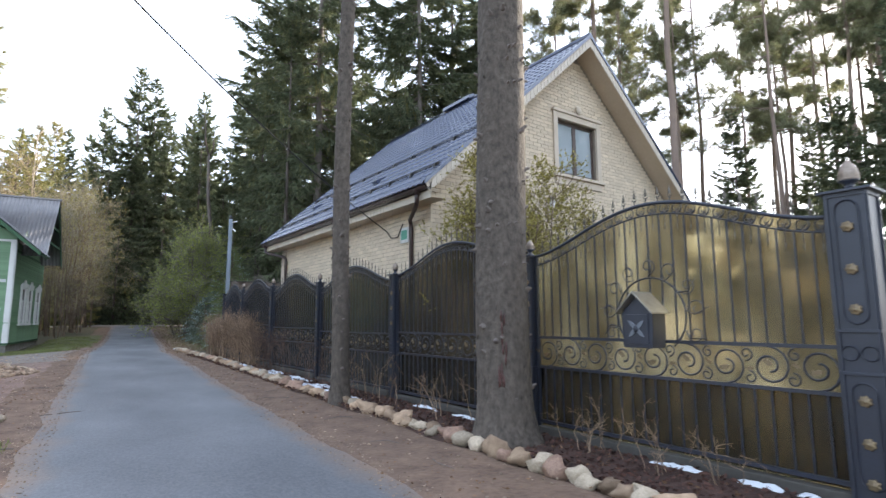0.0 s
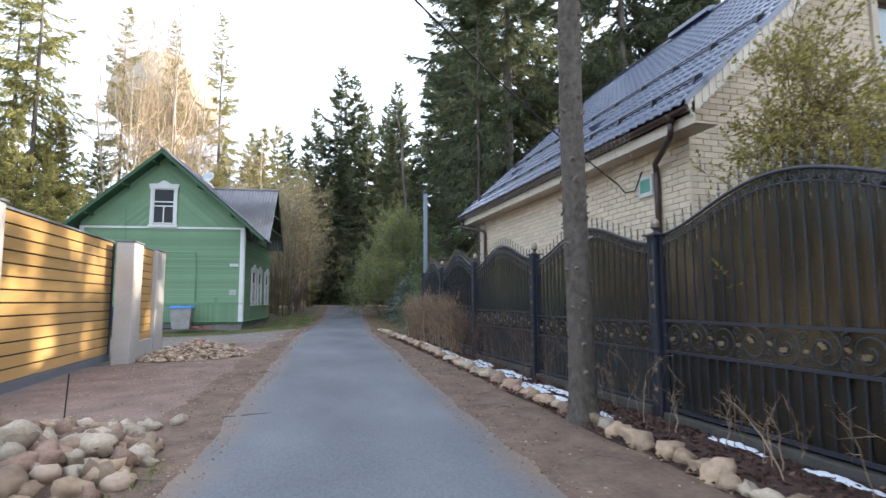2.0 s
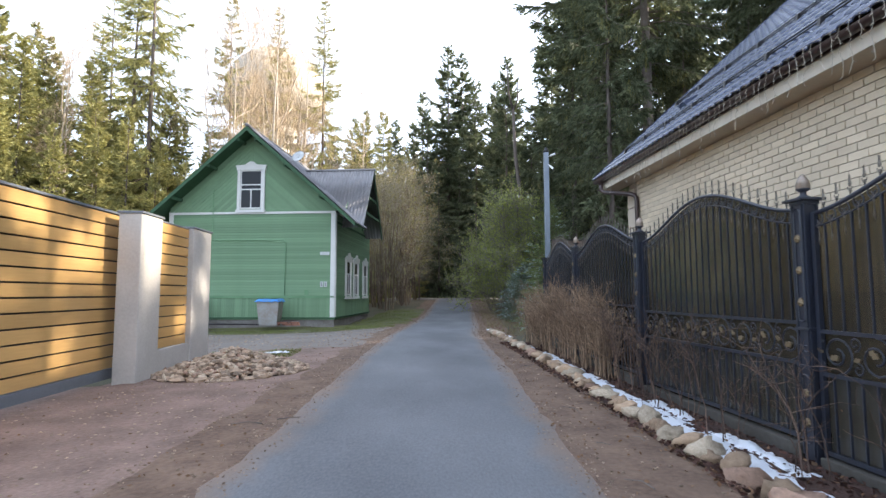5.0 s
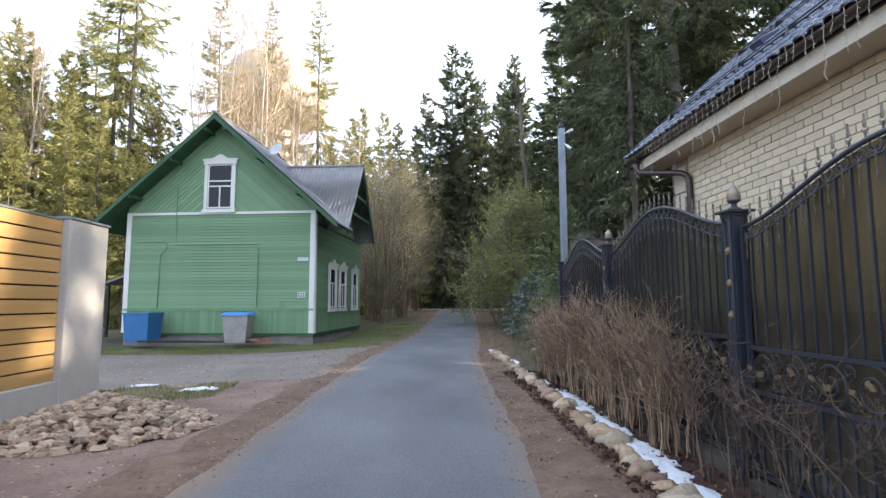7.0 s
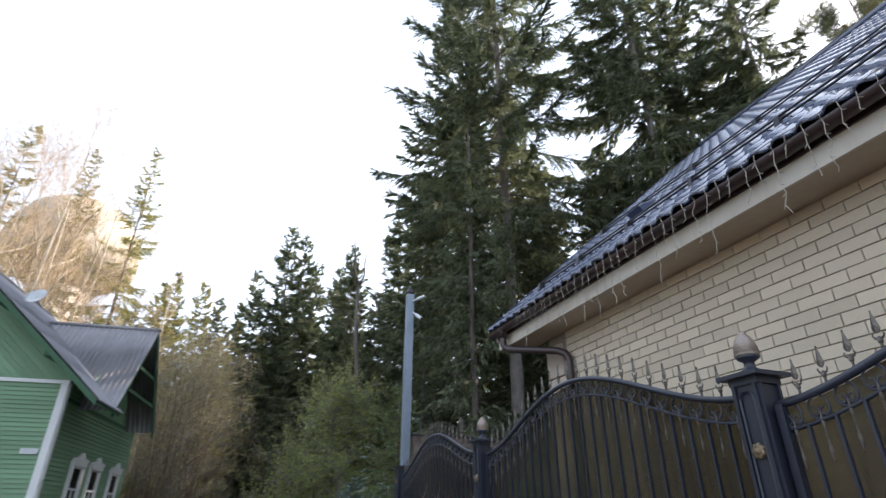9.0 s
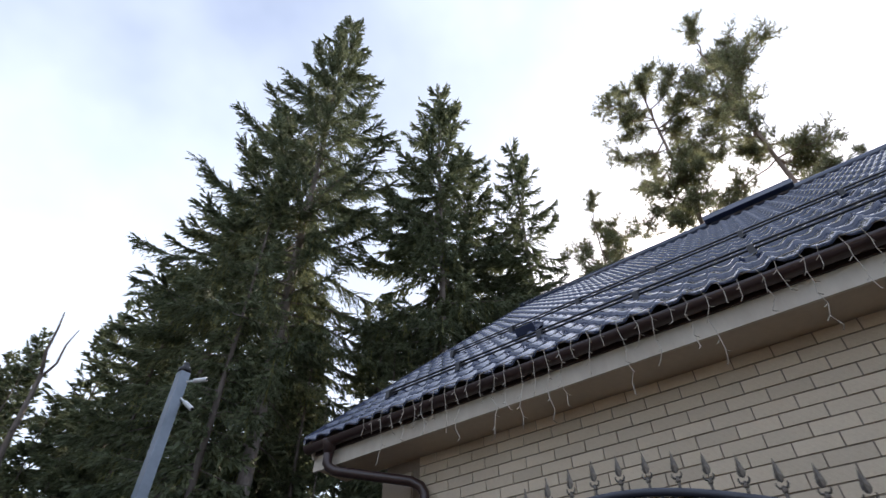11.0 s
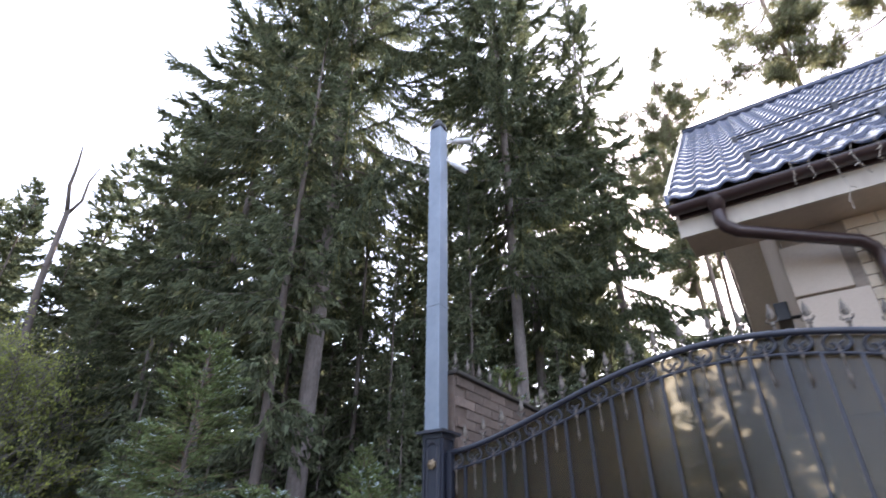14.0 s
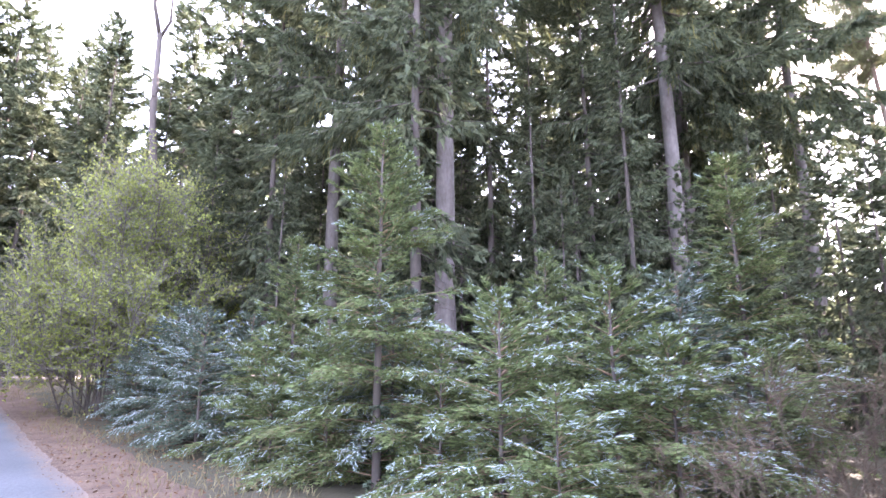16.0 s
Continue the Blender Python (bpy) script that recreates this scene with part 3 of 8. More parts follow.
def spruce(name, h, r_crown, base, seed, label, needle, detail=1.0, dead=0.25, bark=None, frost=0.0, lichen=0.0, thick=1.0, droop=1.0, kind="tree", count=4, blade=0.45):
    """A spruce: tapered trunk, whorls of drooping boughs, hanging side twigs with blades of needles."""
    rng = np.random.default_rng(seed)
    ob = thing(name, label, kind)
    path = trunk_path(h, rng)
    r0 = 0.0065 * h + 0.015
    rad = r0 * (1 - np.linspace(0, 1, len(path)) ** 1.1 * 0.96)
    rad[0] *= 1.35
    wood = [stems(path[None], rad[None], 10)]
    part("trunk", arrays_mesh("trunk", *gather(wood), bark or M["bark_dark"]), None, ob)
    # boughs
    z, boughs = base, []
    gap = 0.45 / detail ** 0.5 * max(0.5, h / 25)
    while z < h * 0.985:
        u = (z - base) / (h - base)
        for _ in range(rng.integers(4, 7)):
            long = rng.uniform(0.72, 1.12) if rng.random() > 0.2 else rng.uniform(0.4, 0.7)
            reach = r_crown * ((1 - u) ** 0.80 * (0.62 + 0.38 * min(1, u * 4 + 0.2))) * long + 0.10
            boughs.append((z + rng.uniform(-gap, gap) * 0.5, rng.uniform(0, 2 * np.pi), reach, u))
        z += gap * rng.uniform(0.8, 1.2)
    boughs = np.array(boughs)
    n = len(boughs)
    zz, ang, reach, u = boughs.T
    root = at_height(path, np.clip(zz, 0, h))
    out = np.column_stack([np.cos(ang), np.sin(ang), np.zeros(n)])
    s = np.linspace(0, 1, 6)
    rise = (0.75 * u ** 1.3 - 0.10) * reach                              # upper boughs rise, lower ones hang
    sag = droop * (0.46 * (1 - u) + 0.14) * reach * rng.uniform(0.7, 1.3, n)
    bz = rise[:, None] * s - sag[:, None] * s ** 1.5 + 0.30 * reach[:, None] * s ** 4
    bend = rng.normal(scale=0.08, size=n)[:, None] * s ** 2 * reach[:, None]
    perp = np.column_stack([-out[:, 1], out[:, 0], np.zeros(n)])
    bp = root[:, None] + out[:, None] * (reach[:, None] * s)[..., None] + perp[:, None] * bend[..., None]
    bp[..., 2] += bz
    br = (0.012 + 0.009 * reach)[:, None] * (1 - 0.85 * s) * min(1.0, h / 12 + 0.25)
    sel = np.arange(6) if detail > 0.6 else np.array([0, 3, 5]) if detail > 0.2 else np.array([0, 5])
    sticks = [stems(bp[:, sel], br[:, sel], 3)]
    if dead and base > 1.5:
        m = int(dead * 60)
        dz, da, dl = rng.uniform(0.12 * base + 0.8, base + 1, m), rng.uniform(0, 2 * np.pi, m), rng.uniform(0.2, 1.3, m)
        dp = at_height(path, dz)[:, None] + np.column_stack([np.cos(da), np.sin(da), -0.15 - 0.3 * rng.random(m)])[:, None] * (dl[:, None] * np.linspace(0, 1, 4))[..., None]
        sticks.append(stems(dp, np.full((m, 4), 0.012) * np.linspace(1, 0.3, 4), 3))
    part("boughwood", arrays_mesh("boughwood", *gather(sticks), bark or M["bark_dark"]), None, ob, kind="stuff")
    # twigs: along each bough, to both sides, the lower ones hanging
    per = np.maximum(8, (reach * 19 * detail).astype(int))
    owner = np.repeat(np.arange(n), per)
    m = len(owner)
    pos = rng.uniform(0.06, 1.0, m) ** 0.8
    fi = pos * 5
    i0 = np.minimum(fi.astype(int), 4)
    fr = (fi - i0)[:, None]
    start = bp[owner, i0] * (1 - fr) + bp[owner, i0 + 1] * fr
    along = unit(bp[owner, i0 + 1] - bp[owner, i0])
    side = perp[owner] * rng.choice([-1, 1], m)[:, None]
    hang = np.array([0, 0, -1.0])
    low = (1 - u[owner]) * droop
    slack = 1 - 0.75 * pos                                               # towards its tip a bough is narrow and stiff
    way = unit(along * rng.uniform(0.5, 1.0, m)[:, None] + side * (rng.uniform(0.1, 0.95, m) * (0.35 + 0.65 * slack))[:, None] + hang * (rng.uniform(0.0, 1.7, m) * (0.2 + 0.8 * low) * (0.25 + 0.75 * slack))[:, None])
    tl = (0.15 + 0.46 * reach[owner] ** 0.62 * slack) * rng.uniform(0.6, 1.3, m)
    chunks, white, old = [], [], []
    for k in range(count):
        st = start + way * (tl * 0.96 * k / count)[:, None] + rng.normal(scale=0.015, size=(m, 3))
        wy = unit(way + rng.normal(scale=0.26, size=(m, 3)) + hang * (0.10 + 0.2 * k / count))
        bl = np.minimum(tl * rng.uniform(0.40, 0.75, m), blade * rng.uniform(0.6, 1.2, m))
        v, f = needles(st, wy, bl, (0.020 + 0.07 * bl) * thick, rng)
        chunks.append((v, f))
        if frost:
            pick = rng.random(m) < frost * np.clip(0.3 + pos, 0, 1)
            if pick.any():
                white.append(needles(st[pick] + [0, 0, 0.012], wy[pick], tl[pick] * 0.5, 0.03, rng))
    # inner filling along the boughs
    fill = np.repeat(np.arange(n), np.maximum(3, (reach * 14 * detail).astype(int)))
    q = len(fill)
    sp = rng.uniform(0.05, 0.95, q)
    fi = sp * 5
    i0 = np.minimum(fi.astype(int), 4)
    st = bp[fill, i0] + (bp[fill, i0 + 1] - bp[fill, i0]) * (fi - i0)[:, None]
    wy = unit(out[fill] * 0.7 + rng.normal(scale=0.42, size=(q, 3)) + hang * 0.35)
    chunks.append(needles(st, wy, rng.uniform(0.15, 0.42, q), 0.045 * thick, rng))
    if lichen:
        pick = (rng.random(m) < lichen) & (u[owner] < 0.35)
        if pick.any():
            old += [needles(start[pick] + hang * (0.13 * k), unit(way[pick] * 0.3 + hang + rng.normal(scale=0.25, size=(pick.sum(), 3))), 0.2, 0.035, rng) for k in range(6)]
    part("crown", arrays_mesh("crown", *gather(chunks), needle), None, ob, kind="stuff")
    if white:
        part("frost", arrays_mesh("frost", *gather(white), M["frost"]), None, ob, "white hoar frost on the twigs", kind="stuff")
    if old:
        part("lichen", arrays_mesh("lichen", *gather(old), M["lichen"]), None, ob, "yellowish lichen and old twigs", kind="stuff")
    return ob


def pine(name, h, seed, label, limbs=18, crown=0.38, r_crown=2.6, tufts=9, hairs=18):
    """A tall pine: bare trunk, a few crooked limbs and a high, open crown of needle tufts in pads."""
    rng = np.random.default_rng(seed)
    ob = thing(name, label, "tree")
    path = trunk_path(h, rng, 0.02)
    rad = (0.0062 * h + 0.02) * (1 - np.linspace(0, 1, len(path)) * 0.85)
    part("trunk", arrays_mesh("trunk", *stems(path[None], rad[None], 9), M["bark_pine"]), None, ob)

    def branch(root, way, length, k, wob):
        s = np.linspace(0, 1, k)
        p = root[:, None] + way[:, None] * (length[:, None] * s)[..., None]
        p[:, 1:] += np.cumsum(rng.normal(scale=wob, size=(len(root), k - 1, 3)), 1) * length[:, None, None]
        return p

    def along(p, owner, pos):
        fi = pos * (p.shape[1] - 1)
        i0 = np.minimum(fi.astype(int), p.shape[1] - 2)
        return p[owner, i0] + (p[owner, i0 + 1] - p[owner, i0]) * (fi - i0)[:, None]

    u = np.sort(rng.uniform(0, 1, limbs))
    ang = rng.uniform(0, 2 * np.pi, limbs)
    reach = r_crown * (0.35 + 0.65 * np.sin(np.pi * (0.12 + 0.72 * u))) * rng.uniform(0.55, 1.2, limbs)
    out = np.column_stack([np.cos(ang), np.sin(ang), -0.1 + 0.75 * u + rng.normal(scale=0.12, size=limbs)])
    b1 = branch(at_height(path, h * (1 - crown * (1 - u)) - 0.3), unit(out), reach, 6, 0.05)
    sticks = [stems(b1, (0.02 + 0.012 * reach)[:, None] * np.linspace(1, 0.3, 6), 4)]
    o2 = np.repeat(np.arange(limbs), 15)
    n2 = len(o2)
    w2 = unit(out[o2] * 0.7 + rng.normal(scale=0.55, size=(n2, 3)) + [0, 0, 0.25])
    b2 = branch(along(b1, o2, rng.uniform(0.25, 1.0, n2)), w2, reach[o2] * rng.uniform(0.14, 0.46, n2), 4, 0.06)
    sticks.append(stems(b2, np.full((n2, 4), 0.012) * np.linspace(1, 0.4, 4), 3))
    o3 = np.repeat(np.arange(n2), tufts)
    n3 = len(o3)
    st = along(b2, o3, rng.uniform(0.25, 1.0, n3))
    w3 = unit(w2[o3] * 0.5 + rng.normal(scale=0.6, size=(n3, 3)) + [0, 0, 0.3])
    l3 = rng.uniform(0.18, 0.48, n3)
    sticks.append(stems(np.stack([st, st + w3 * l3[:, None]], 1), np.full((n3, 2), 0.006), 3))
    # dead stubs below the crown
    m = 16
    dz, da = rng.uniform(0.3 * h, (1 - crown) * h, m), rng.uniform(0, 2 * np.pi, m)
    dp = branch(at_height(path, dz), np.column_stack([np.cos(da), np.sin(da), rng.uniform(-0.3, 0.2, m)]), rng.uniform(0.2, 1.2, m), 4, 0.05)
    sticks.append(stems(dp, np.full((m, 4), 0.016) * np.linspace(1, 0.3, 4), 3))
    part("boughwood", arrays_mesh("boughwood", *gather([(v, f) for v, f in sticks]), M["bark_pine"]), None, ob, kind="stuff")
    o4 = np.repeat(np.arange(n3), hairs)
    n4 = len(o4)
    s4 = st[o4] + w3[o4] * (l3[o4] * rng.uniform(0.15, 1.05, n4))[:, None]
    w4 = unit(w3[o4] * 0.6 + rng.normal(scale=0.65, size=(n4, 3)))
    part("crown", arrays_mesh("crown", *needles(s4, w4, rng.uniform(0.12, 0.22, n4), 0.024, rng), M["needle_pine"]), None, ob, kind="stuff")
    return ob


def broadleaf(name, h, spread, seed, label, bark, twig, leaf=None, leaves=0, trunks=1, levels=4, fork=4, leaf_size=0.05, category="tree", low=0.3, r0=None, up=0.5):
    """A leafless or barely leafing tree or shrub: stems that fork again and again."""
    rng = np.random.default_rng(seed)
    ob = thing(name, label, category)
    k = 5
    s = np.linspace(0, 1, k)
    r0 = r0 or 0.012 * h + 0.01
    a = rng.uniform(0, 2 * np.pi, trunks)
    lean = spread / h * (0.25 if trunks == 1 else 0.75)
    tip = np.column_stack([np.cos(a) * spread * lean, np.sin(a) * spread * lean, h * rng.uniform(0.8, 1.0, trunks)])
    root = np.column_stack([np.cos(a), np.sin(a), np.zeros(trunks)]) * (0.02 if trunks == 1 else 0.10 * spread)
    p = root[:, None] + (tip - root)[:, None] * s[None, :, None]
    p[:, 1:] += np.cumsum(rng.normal(scale=0.018 * h, size=(trunks, k - 1, 3)) * [1, 1, 0.2], 1)
    rad = r0 * (1 - 0.85 * s)[None] * rng.uniform(0.7, 1.1, trunks)[:, None]
    thick, thin = [stems(p, rad, 6 if trunks < 4 else 4)], []
    ends = None
    length = h * 0.34
    for lev in range(levels):
        n = len(p) * (fork + (4 if lev == 0 else 0))
        owner = np.repeat(np.arange(len(p)), n // len(p))
        pos = rng.uniform(low if lev == 0 else 0.2, 1.0, n)
        fi = pos * (k - 1)
        i0 = np.minimum(fi.astype(int), k - 2)
        st = p[owner, i0] + (p[owner, i0 + 1] - p[owner, i0]) * (fi - i0)[:, None]
        al = unit(p[owner, i0 + 1] - p[owner, i0])
        wy = unit(al * 0.7 + rng.normal(scale=0.55, size=(n, 3)) + [0, 0, up * 0.5])
        ln = length * rng.uniform(0.5, 1.1, n) * (1.15 - 0.6 * pos)
        q = st[:, None] + wy[:, None] * (ln[:, None] * s)[..., None]
        q[:, 1:] += np.cumsum(rng.normal(scale=0.05, size=(n, k - 1, 3)), 1) * ln[:, None, None] * 0.6
        rr = rad[owner, i0] * 0.55
        rr = np.clip(rr, 0.0035 * max(1, h / 14), None)[:, None] * (1 - 0.7 * s)
        (thick if lev == 0 else thin).append(stems(q, rr, 4) if lev == 0 else stems(q[:, ::2], rr[:, ::2], 3))
        p, rad, length = q, rr, length * 0.58
        ends = q
    if trunks == 1:
        part("trunk", arrays_mesh("trunk", *thick.pop(0), bark), None, ob)
    part("limbwork" if trunks == 1 else "stemwork", arrays_mesh("limbwork", *gather(thick), bark), None, ob, kind="stuff")
    part("twigwork", arrays_mesh("twigwork", *gather(thin), twig), None, ob, kind="stuff")
    if leaf is not None and leaves:
        n = leaves
        o = rng.integers(0, len(ends), n)
        fi = rng.uniform(0.1, 1, n) * (k - 1)
        i0 = np.minimum(fi.astype(int), k - 2)
        st = ends[o, i0] + (ends[o, i0 + 1] - ends[o, i0]) * (fi - i0)[:, None]
        wy = unit(rng.normal(size=(n, 3)) + [0, 0, 0.3])
        part("foliage", arrays_mesh("foliage", *needles(st, wy, leaf_size * rng.uniform(0.7, 1.4, n), leaf_size * 0.8, rng), leaf), None, ob, kind="stuff")
    return ob


def dome_shrub(name, h, r, seed, label, bark, twig, leaf, leaves, leaf_size=0.07):
    """A rounded shrub: stems fan out from the foot to a dome, and the leaves sit in its outer shell."""
    rng = np.random.default_rng(seed)
    ob = thing(name, label, "shrub")
    n = 46
    a, e = rng.uniform(0, 2 * np.pi, n), rng.uniform(0.02, 1.0, n) ** 0.8 * np.pi / 2
    lump = 1 + 0.16 * np.sin(3 * a + seed) + rng.normal(scale=0.07, size=n)
    tip = np.column_stack([np.cos(a) * np.cos(e) * r, np.sin(a) * np.cos(e) * r, h * (0.09 + 0.91 * np.sin(e))]) * lump[:, None]
    root = np.column_stack([np.cos(a), np.sin(a), np.zeros(n)]) * rng.uniform(0.1, 0.45 * r, n)[:, None]
    k = 7
    s = np.linspace(0, 1, k)
    p = root[:, None] + (tip - root)[:, None] * s[None, :, None]
    p[..., 2] += (0.10 * h * np.sin(np.pi * s))[None] * np.cos(e)[:, None]
    p[:, 1:] += np.cumsum(rng.normal(scale=0.016 * h, size=(n, k - 1, 3)), 1)
    rad = np.full((n, k), 0.020) * np.linspace(1, 0.4, k)
    part("stemwork", arrays_mesh("stemwork", *stems(p, rad, 4), bark), None, ob, kind="stuff")
    thin, q, length = [], p, 0.26 * h
    for lev, fork in enumerate((28, 8)):
        o = np.repeat(np.arange(len(q)), fork)
        m = len(o)
        kk = q.shape[1]
        fi = (rng.uniform(0.15, 1, m) if lev == 0 else rng.uniform(0.2, 1, m)) * (kk - 1)
        i0 = np.minimum(fi.astype(int), kk - 2)
        st = q[o, i0] + (q[o, i0 + 1] - q[o, i0]) * (fi - i0)[:, None]
        wy = unit(unit(q[o, -1] - q[o, 0]) * 0.7 + rng.normal(scale=0.5, size=(m, 3)) + [0, 0, 0.15])
        ln = length * rng.uniform(0.35, 1.0, m)
        q = st[:, None] + wy[:, None] * (ln[:, None] * np.linspace(0, 1, 3))[..., None]
        q[:, 1:] += rng.normal(scale=0.05, size=(m, 2, 3)) * ln[:, None, None]
        thin.append(stems(q, np.full((m, 3), (0.012, 0.007)[lev]) * np.linspace(1, 0.4, 3), 3))
        length *= 0.5
    part("twigwork", arrays_mesh("twigwork", *gather(thin), twig), None, ob, kind="stuff")
    o = rng.integers(0, len(q), leaves)
    st = q[o, 0] + (q[o, 2] - q[o, 0]) * rng.uniform(0.2, 1.1, leaves)[:, None] + rng.normal(scale=0.04, size=(leaves, 3))
    part("foliage", arrays_mesh("foliage", *needles(st, unit(rng.normal(size=(leaves, 3)) + [0, 0, 0.3]), leaf_size * rng.uniform(0.6, 1.4, leaves), leaf_size * 0.8, rng), leaf), None, ob, kind="stuff")
    return ob


def plant(ob, spots, first=True):
    """Puts a tree at the first spot and copies of it at the others: x, y, scale, turn, height scale."""
    for i, (x, y, s, turn, hs) in enumerate(spots):
        m = pose(x, y, zg(x, y) - 0.05, 0, 0, turn) @ Matrix.Diagonal((s, s, s * hs, 1))
        if i == 0:
            ob.matrix_world = m
        else:
            copy_thing(ob, m).matrix_basis = m


DARK = "tall dark green spruce with a bare lower trunk in the forest"
prng = random.Random(7)


def spot(x, y, s=1.0, hs=1.0):
    return (x, y, s, prng.uniform(0, 360), hs)


# the great spruces beyond the end of the fence
plant(spruce("spruce", 39.5, 6.3, 9.0, 11, "huge old spruce with drooping boughs, behind the young firs", M["needle"], 1.0, 0.6, M["bark"], lichen=0.20, thick=1.35, count=22, blade=0.18), [spot(11.8, 29.3)])
plant(spruce("spruce", 32, 4.7, 9.5, 12, "tall dark spruce with a bare pale trunk, beside a twin", M["needle"], 0.85, 0.5, M["bark"], lichen=0.12, thick=2.0, count=14, blade=0.22),
      [spot(16.2, 25.0, 1.0), spot(18.9, 25.5, 0.9), spot(20.0, 22.6, 0.80, 1.11), spot(11.6, 33.8, 1.0)])
template_dark = spruce("spruce", 26, 4.5, 3.5, 13, DARK, M["needle"], 0.6, 0.5, thick=3.0, count=11, blade=0.32)
template_dark_b = spruce("spruce", 24, 4.2, 2.0, 14, DARK, M["needle"], 0.6, 0.4, thick=3.0, count=11, blade=0.32)
template_far = spruce("spruce", 24, 3.9, 1.2, 15, "spruce at the edge of the forest, with sunlight put into its yellow-green colour", M["needle_sunlit"], 0.55, 0.3, thick=2.9, count=9, blade=0.36)
template_thin = spruce("spruce", 30, 3.9, 6.0, 16, "tall thin-crowned spruce with sparse drooping boughs", M["needle_sunlit"], 0.5, 0.6, thick=1.9, count=9, blade=0.30, droop=1.35)
template_wood = spruce("spruce", 22, 4.2, 0.6, 17, "dense dark spruce deep in the forest", M["needle"], 0.22, 0.0, thick=5.6, count=7, blade=0.52)
template_slim = spruce("spruce", 20, 1.9, 4.0, 18, "slim young spruce with a bare stem between the old trees", M["needle"], 0.45, 0.8, thick=2.6, count=8, blade=0.28)
template_pine = pine("pine", 28, 21, "tall slender pine with a bare trunk and high open crown", 27, 0.40, 2.2, 12)
template_pine_b = pine("pine", 24, 22, "tall pine with a thin crown against the sky", 11, 0.55, 2.2)

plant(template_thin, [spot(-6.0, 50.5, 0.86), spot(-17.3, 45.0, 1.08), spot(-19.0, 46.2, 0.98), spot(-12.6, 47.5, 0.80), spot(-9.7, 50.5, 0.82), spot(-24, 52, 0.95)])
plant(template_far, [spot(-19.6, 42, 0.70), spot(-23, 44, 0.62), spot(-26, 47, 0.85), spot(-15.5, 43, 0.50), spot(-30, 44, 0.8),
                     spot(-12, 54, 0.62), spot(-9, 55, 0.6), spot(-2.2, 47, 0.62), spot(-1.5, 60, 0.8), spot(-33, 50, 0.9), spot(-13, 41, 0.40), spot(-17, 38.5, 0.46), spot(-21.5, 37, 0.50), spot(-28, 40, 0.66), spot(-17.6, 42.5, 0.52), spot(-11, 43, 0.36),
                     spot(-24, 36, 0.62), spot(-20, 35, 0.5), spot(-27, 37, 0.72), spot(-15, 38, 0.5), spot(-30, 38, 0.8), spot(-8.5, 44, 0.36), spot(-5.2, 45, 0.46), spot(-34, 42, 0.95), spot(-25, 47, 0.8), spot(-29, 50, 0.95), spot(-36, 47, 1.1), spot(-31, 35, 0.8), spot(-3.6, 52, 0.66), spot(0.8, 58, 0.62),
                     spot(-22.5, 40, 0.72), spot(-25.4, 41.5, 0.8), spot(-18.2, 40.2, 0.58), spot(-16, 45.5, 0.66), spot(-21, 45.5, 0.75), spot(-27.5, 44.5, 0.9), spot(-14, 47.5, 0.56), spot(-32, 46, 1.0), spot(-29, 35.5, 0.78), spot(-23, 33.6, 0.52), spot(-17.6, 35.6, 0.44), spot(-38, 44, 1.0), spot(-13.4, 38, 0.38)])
plant(template_dark, [spot(5.2, 63.5, 1.08), spot(6.9, 63, 1.03), spot(9.8, 59.5, 0.86), spot(2.6, 67, 0.92), spot(11.5, 62, 1.0), spot(10.6, 55, 0.8), spot(13, 50, 0.95), spot(12.5, 43, 0.9),
                      spot(16, 35, 0.9), spot(20, 40, 1.0), spot(13.2, 39.5, 1.0), spot(27, 27, 0.8)])
# spruces from (18, 2.6) to (35, 7.2): unseen, added to shade gate and road
plant(template_dark_b, [spot(7.6, 58, 0.9), spot(-4, 65, 0.8), spot(9.2, 50, 0.8), spot(9.8, 43.5, 0.56), spot(8.9, 36.4, 0.38), spot(22.6, 26.4, 0.75),
                        spot(11.2, 40.6, 0.6), spot(-8, 68, 0.8), spot(14.4, 32.2, 0.5), spot(18, 2.6, 0.5), spot(21, 4.0, 0.58), spot(24.5, 2.4, 0.66), spot(28, 4.6, 0.72), spot(31, 6.0, 0.8), spot(35, 7.2, 0.85), spot(24, 7, 0.42), spot(29, 9, 0.5), spot(34, 6, 0.5), spot(30, 14, 0.55), spot(38, 13, 0.6), spot(26, 18, 0.5), spot(21.5, 16, 0.38)])
plant(template_slim, [spot(9.6, 28.2, 0.95), spot(17.2, 30.2, 0.9), spot(20.5, 32, 0.95), spot(14.2, 30.6, 0.8), spot(18.6, 29.4, 0.7), spot(22.4, 30.4, 1.0), spot(15.6, 28.6, 0.55), spot(24.5, 33.5, 1.0), spot(13.0, 27.4, 0.5), spot(21.2, 27.6, 0.8),
                      spot(23.5, 24.6, 0.7), spot(26.5, 30.8, 1.0), spot(28, 34, 1.0), spot(10.4, 35.4, 0.9), spot(12.8, 31.4, 0.7), spot(14.6, 26.7, 0.75), spot(16.6, 28.3, 0.85), spot(13.4, 29, 0.75), spot(18.2, 27.4, 0.75), spot(14.0, 25.4, 0.6)])
wood = []
for k in range(44):
    a = prng.uniform(-62, 118)
    d = prng.uniform(38 if 35 < a < 85 else 50, 88)
    x, y = 2 + d * math.sin(radians(a)), 14 + d * math.cos(radians(a))
    if abs(x - road_x(y)) < 3 and y < 60 or (y < 57 and x < 12 and y > 51):
        continue
    b = math.degrees(math.atan2(x - 1.9, y - 20.5))
    wood.append(spot(x, y, prng.uniform(0.6, 1.1) * (0.45 if 52 < b < 66 else 1.0)))
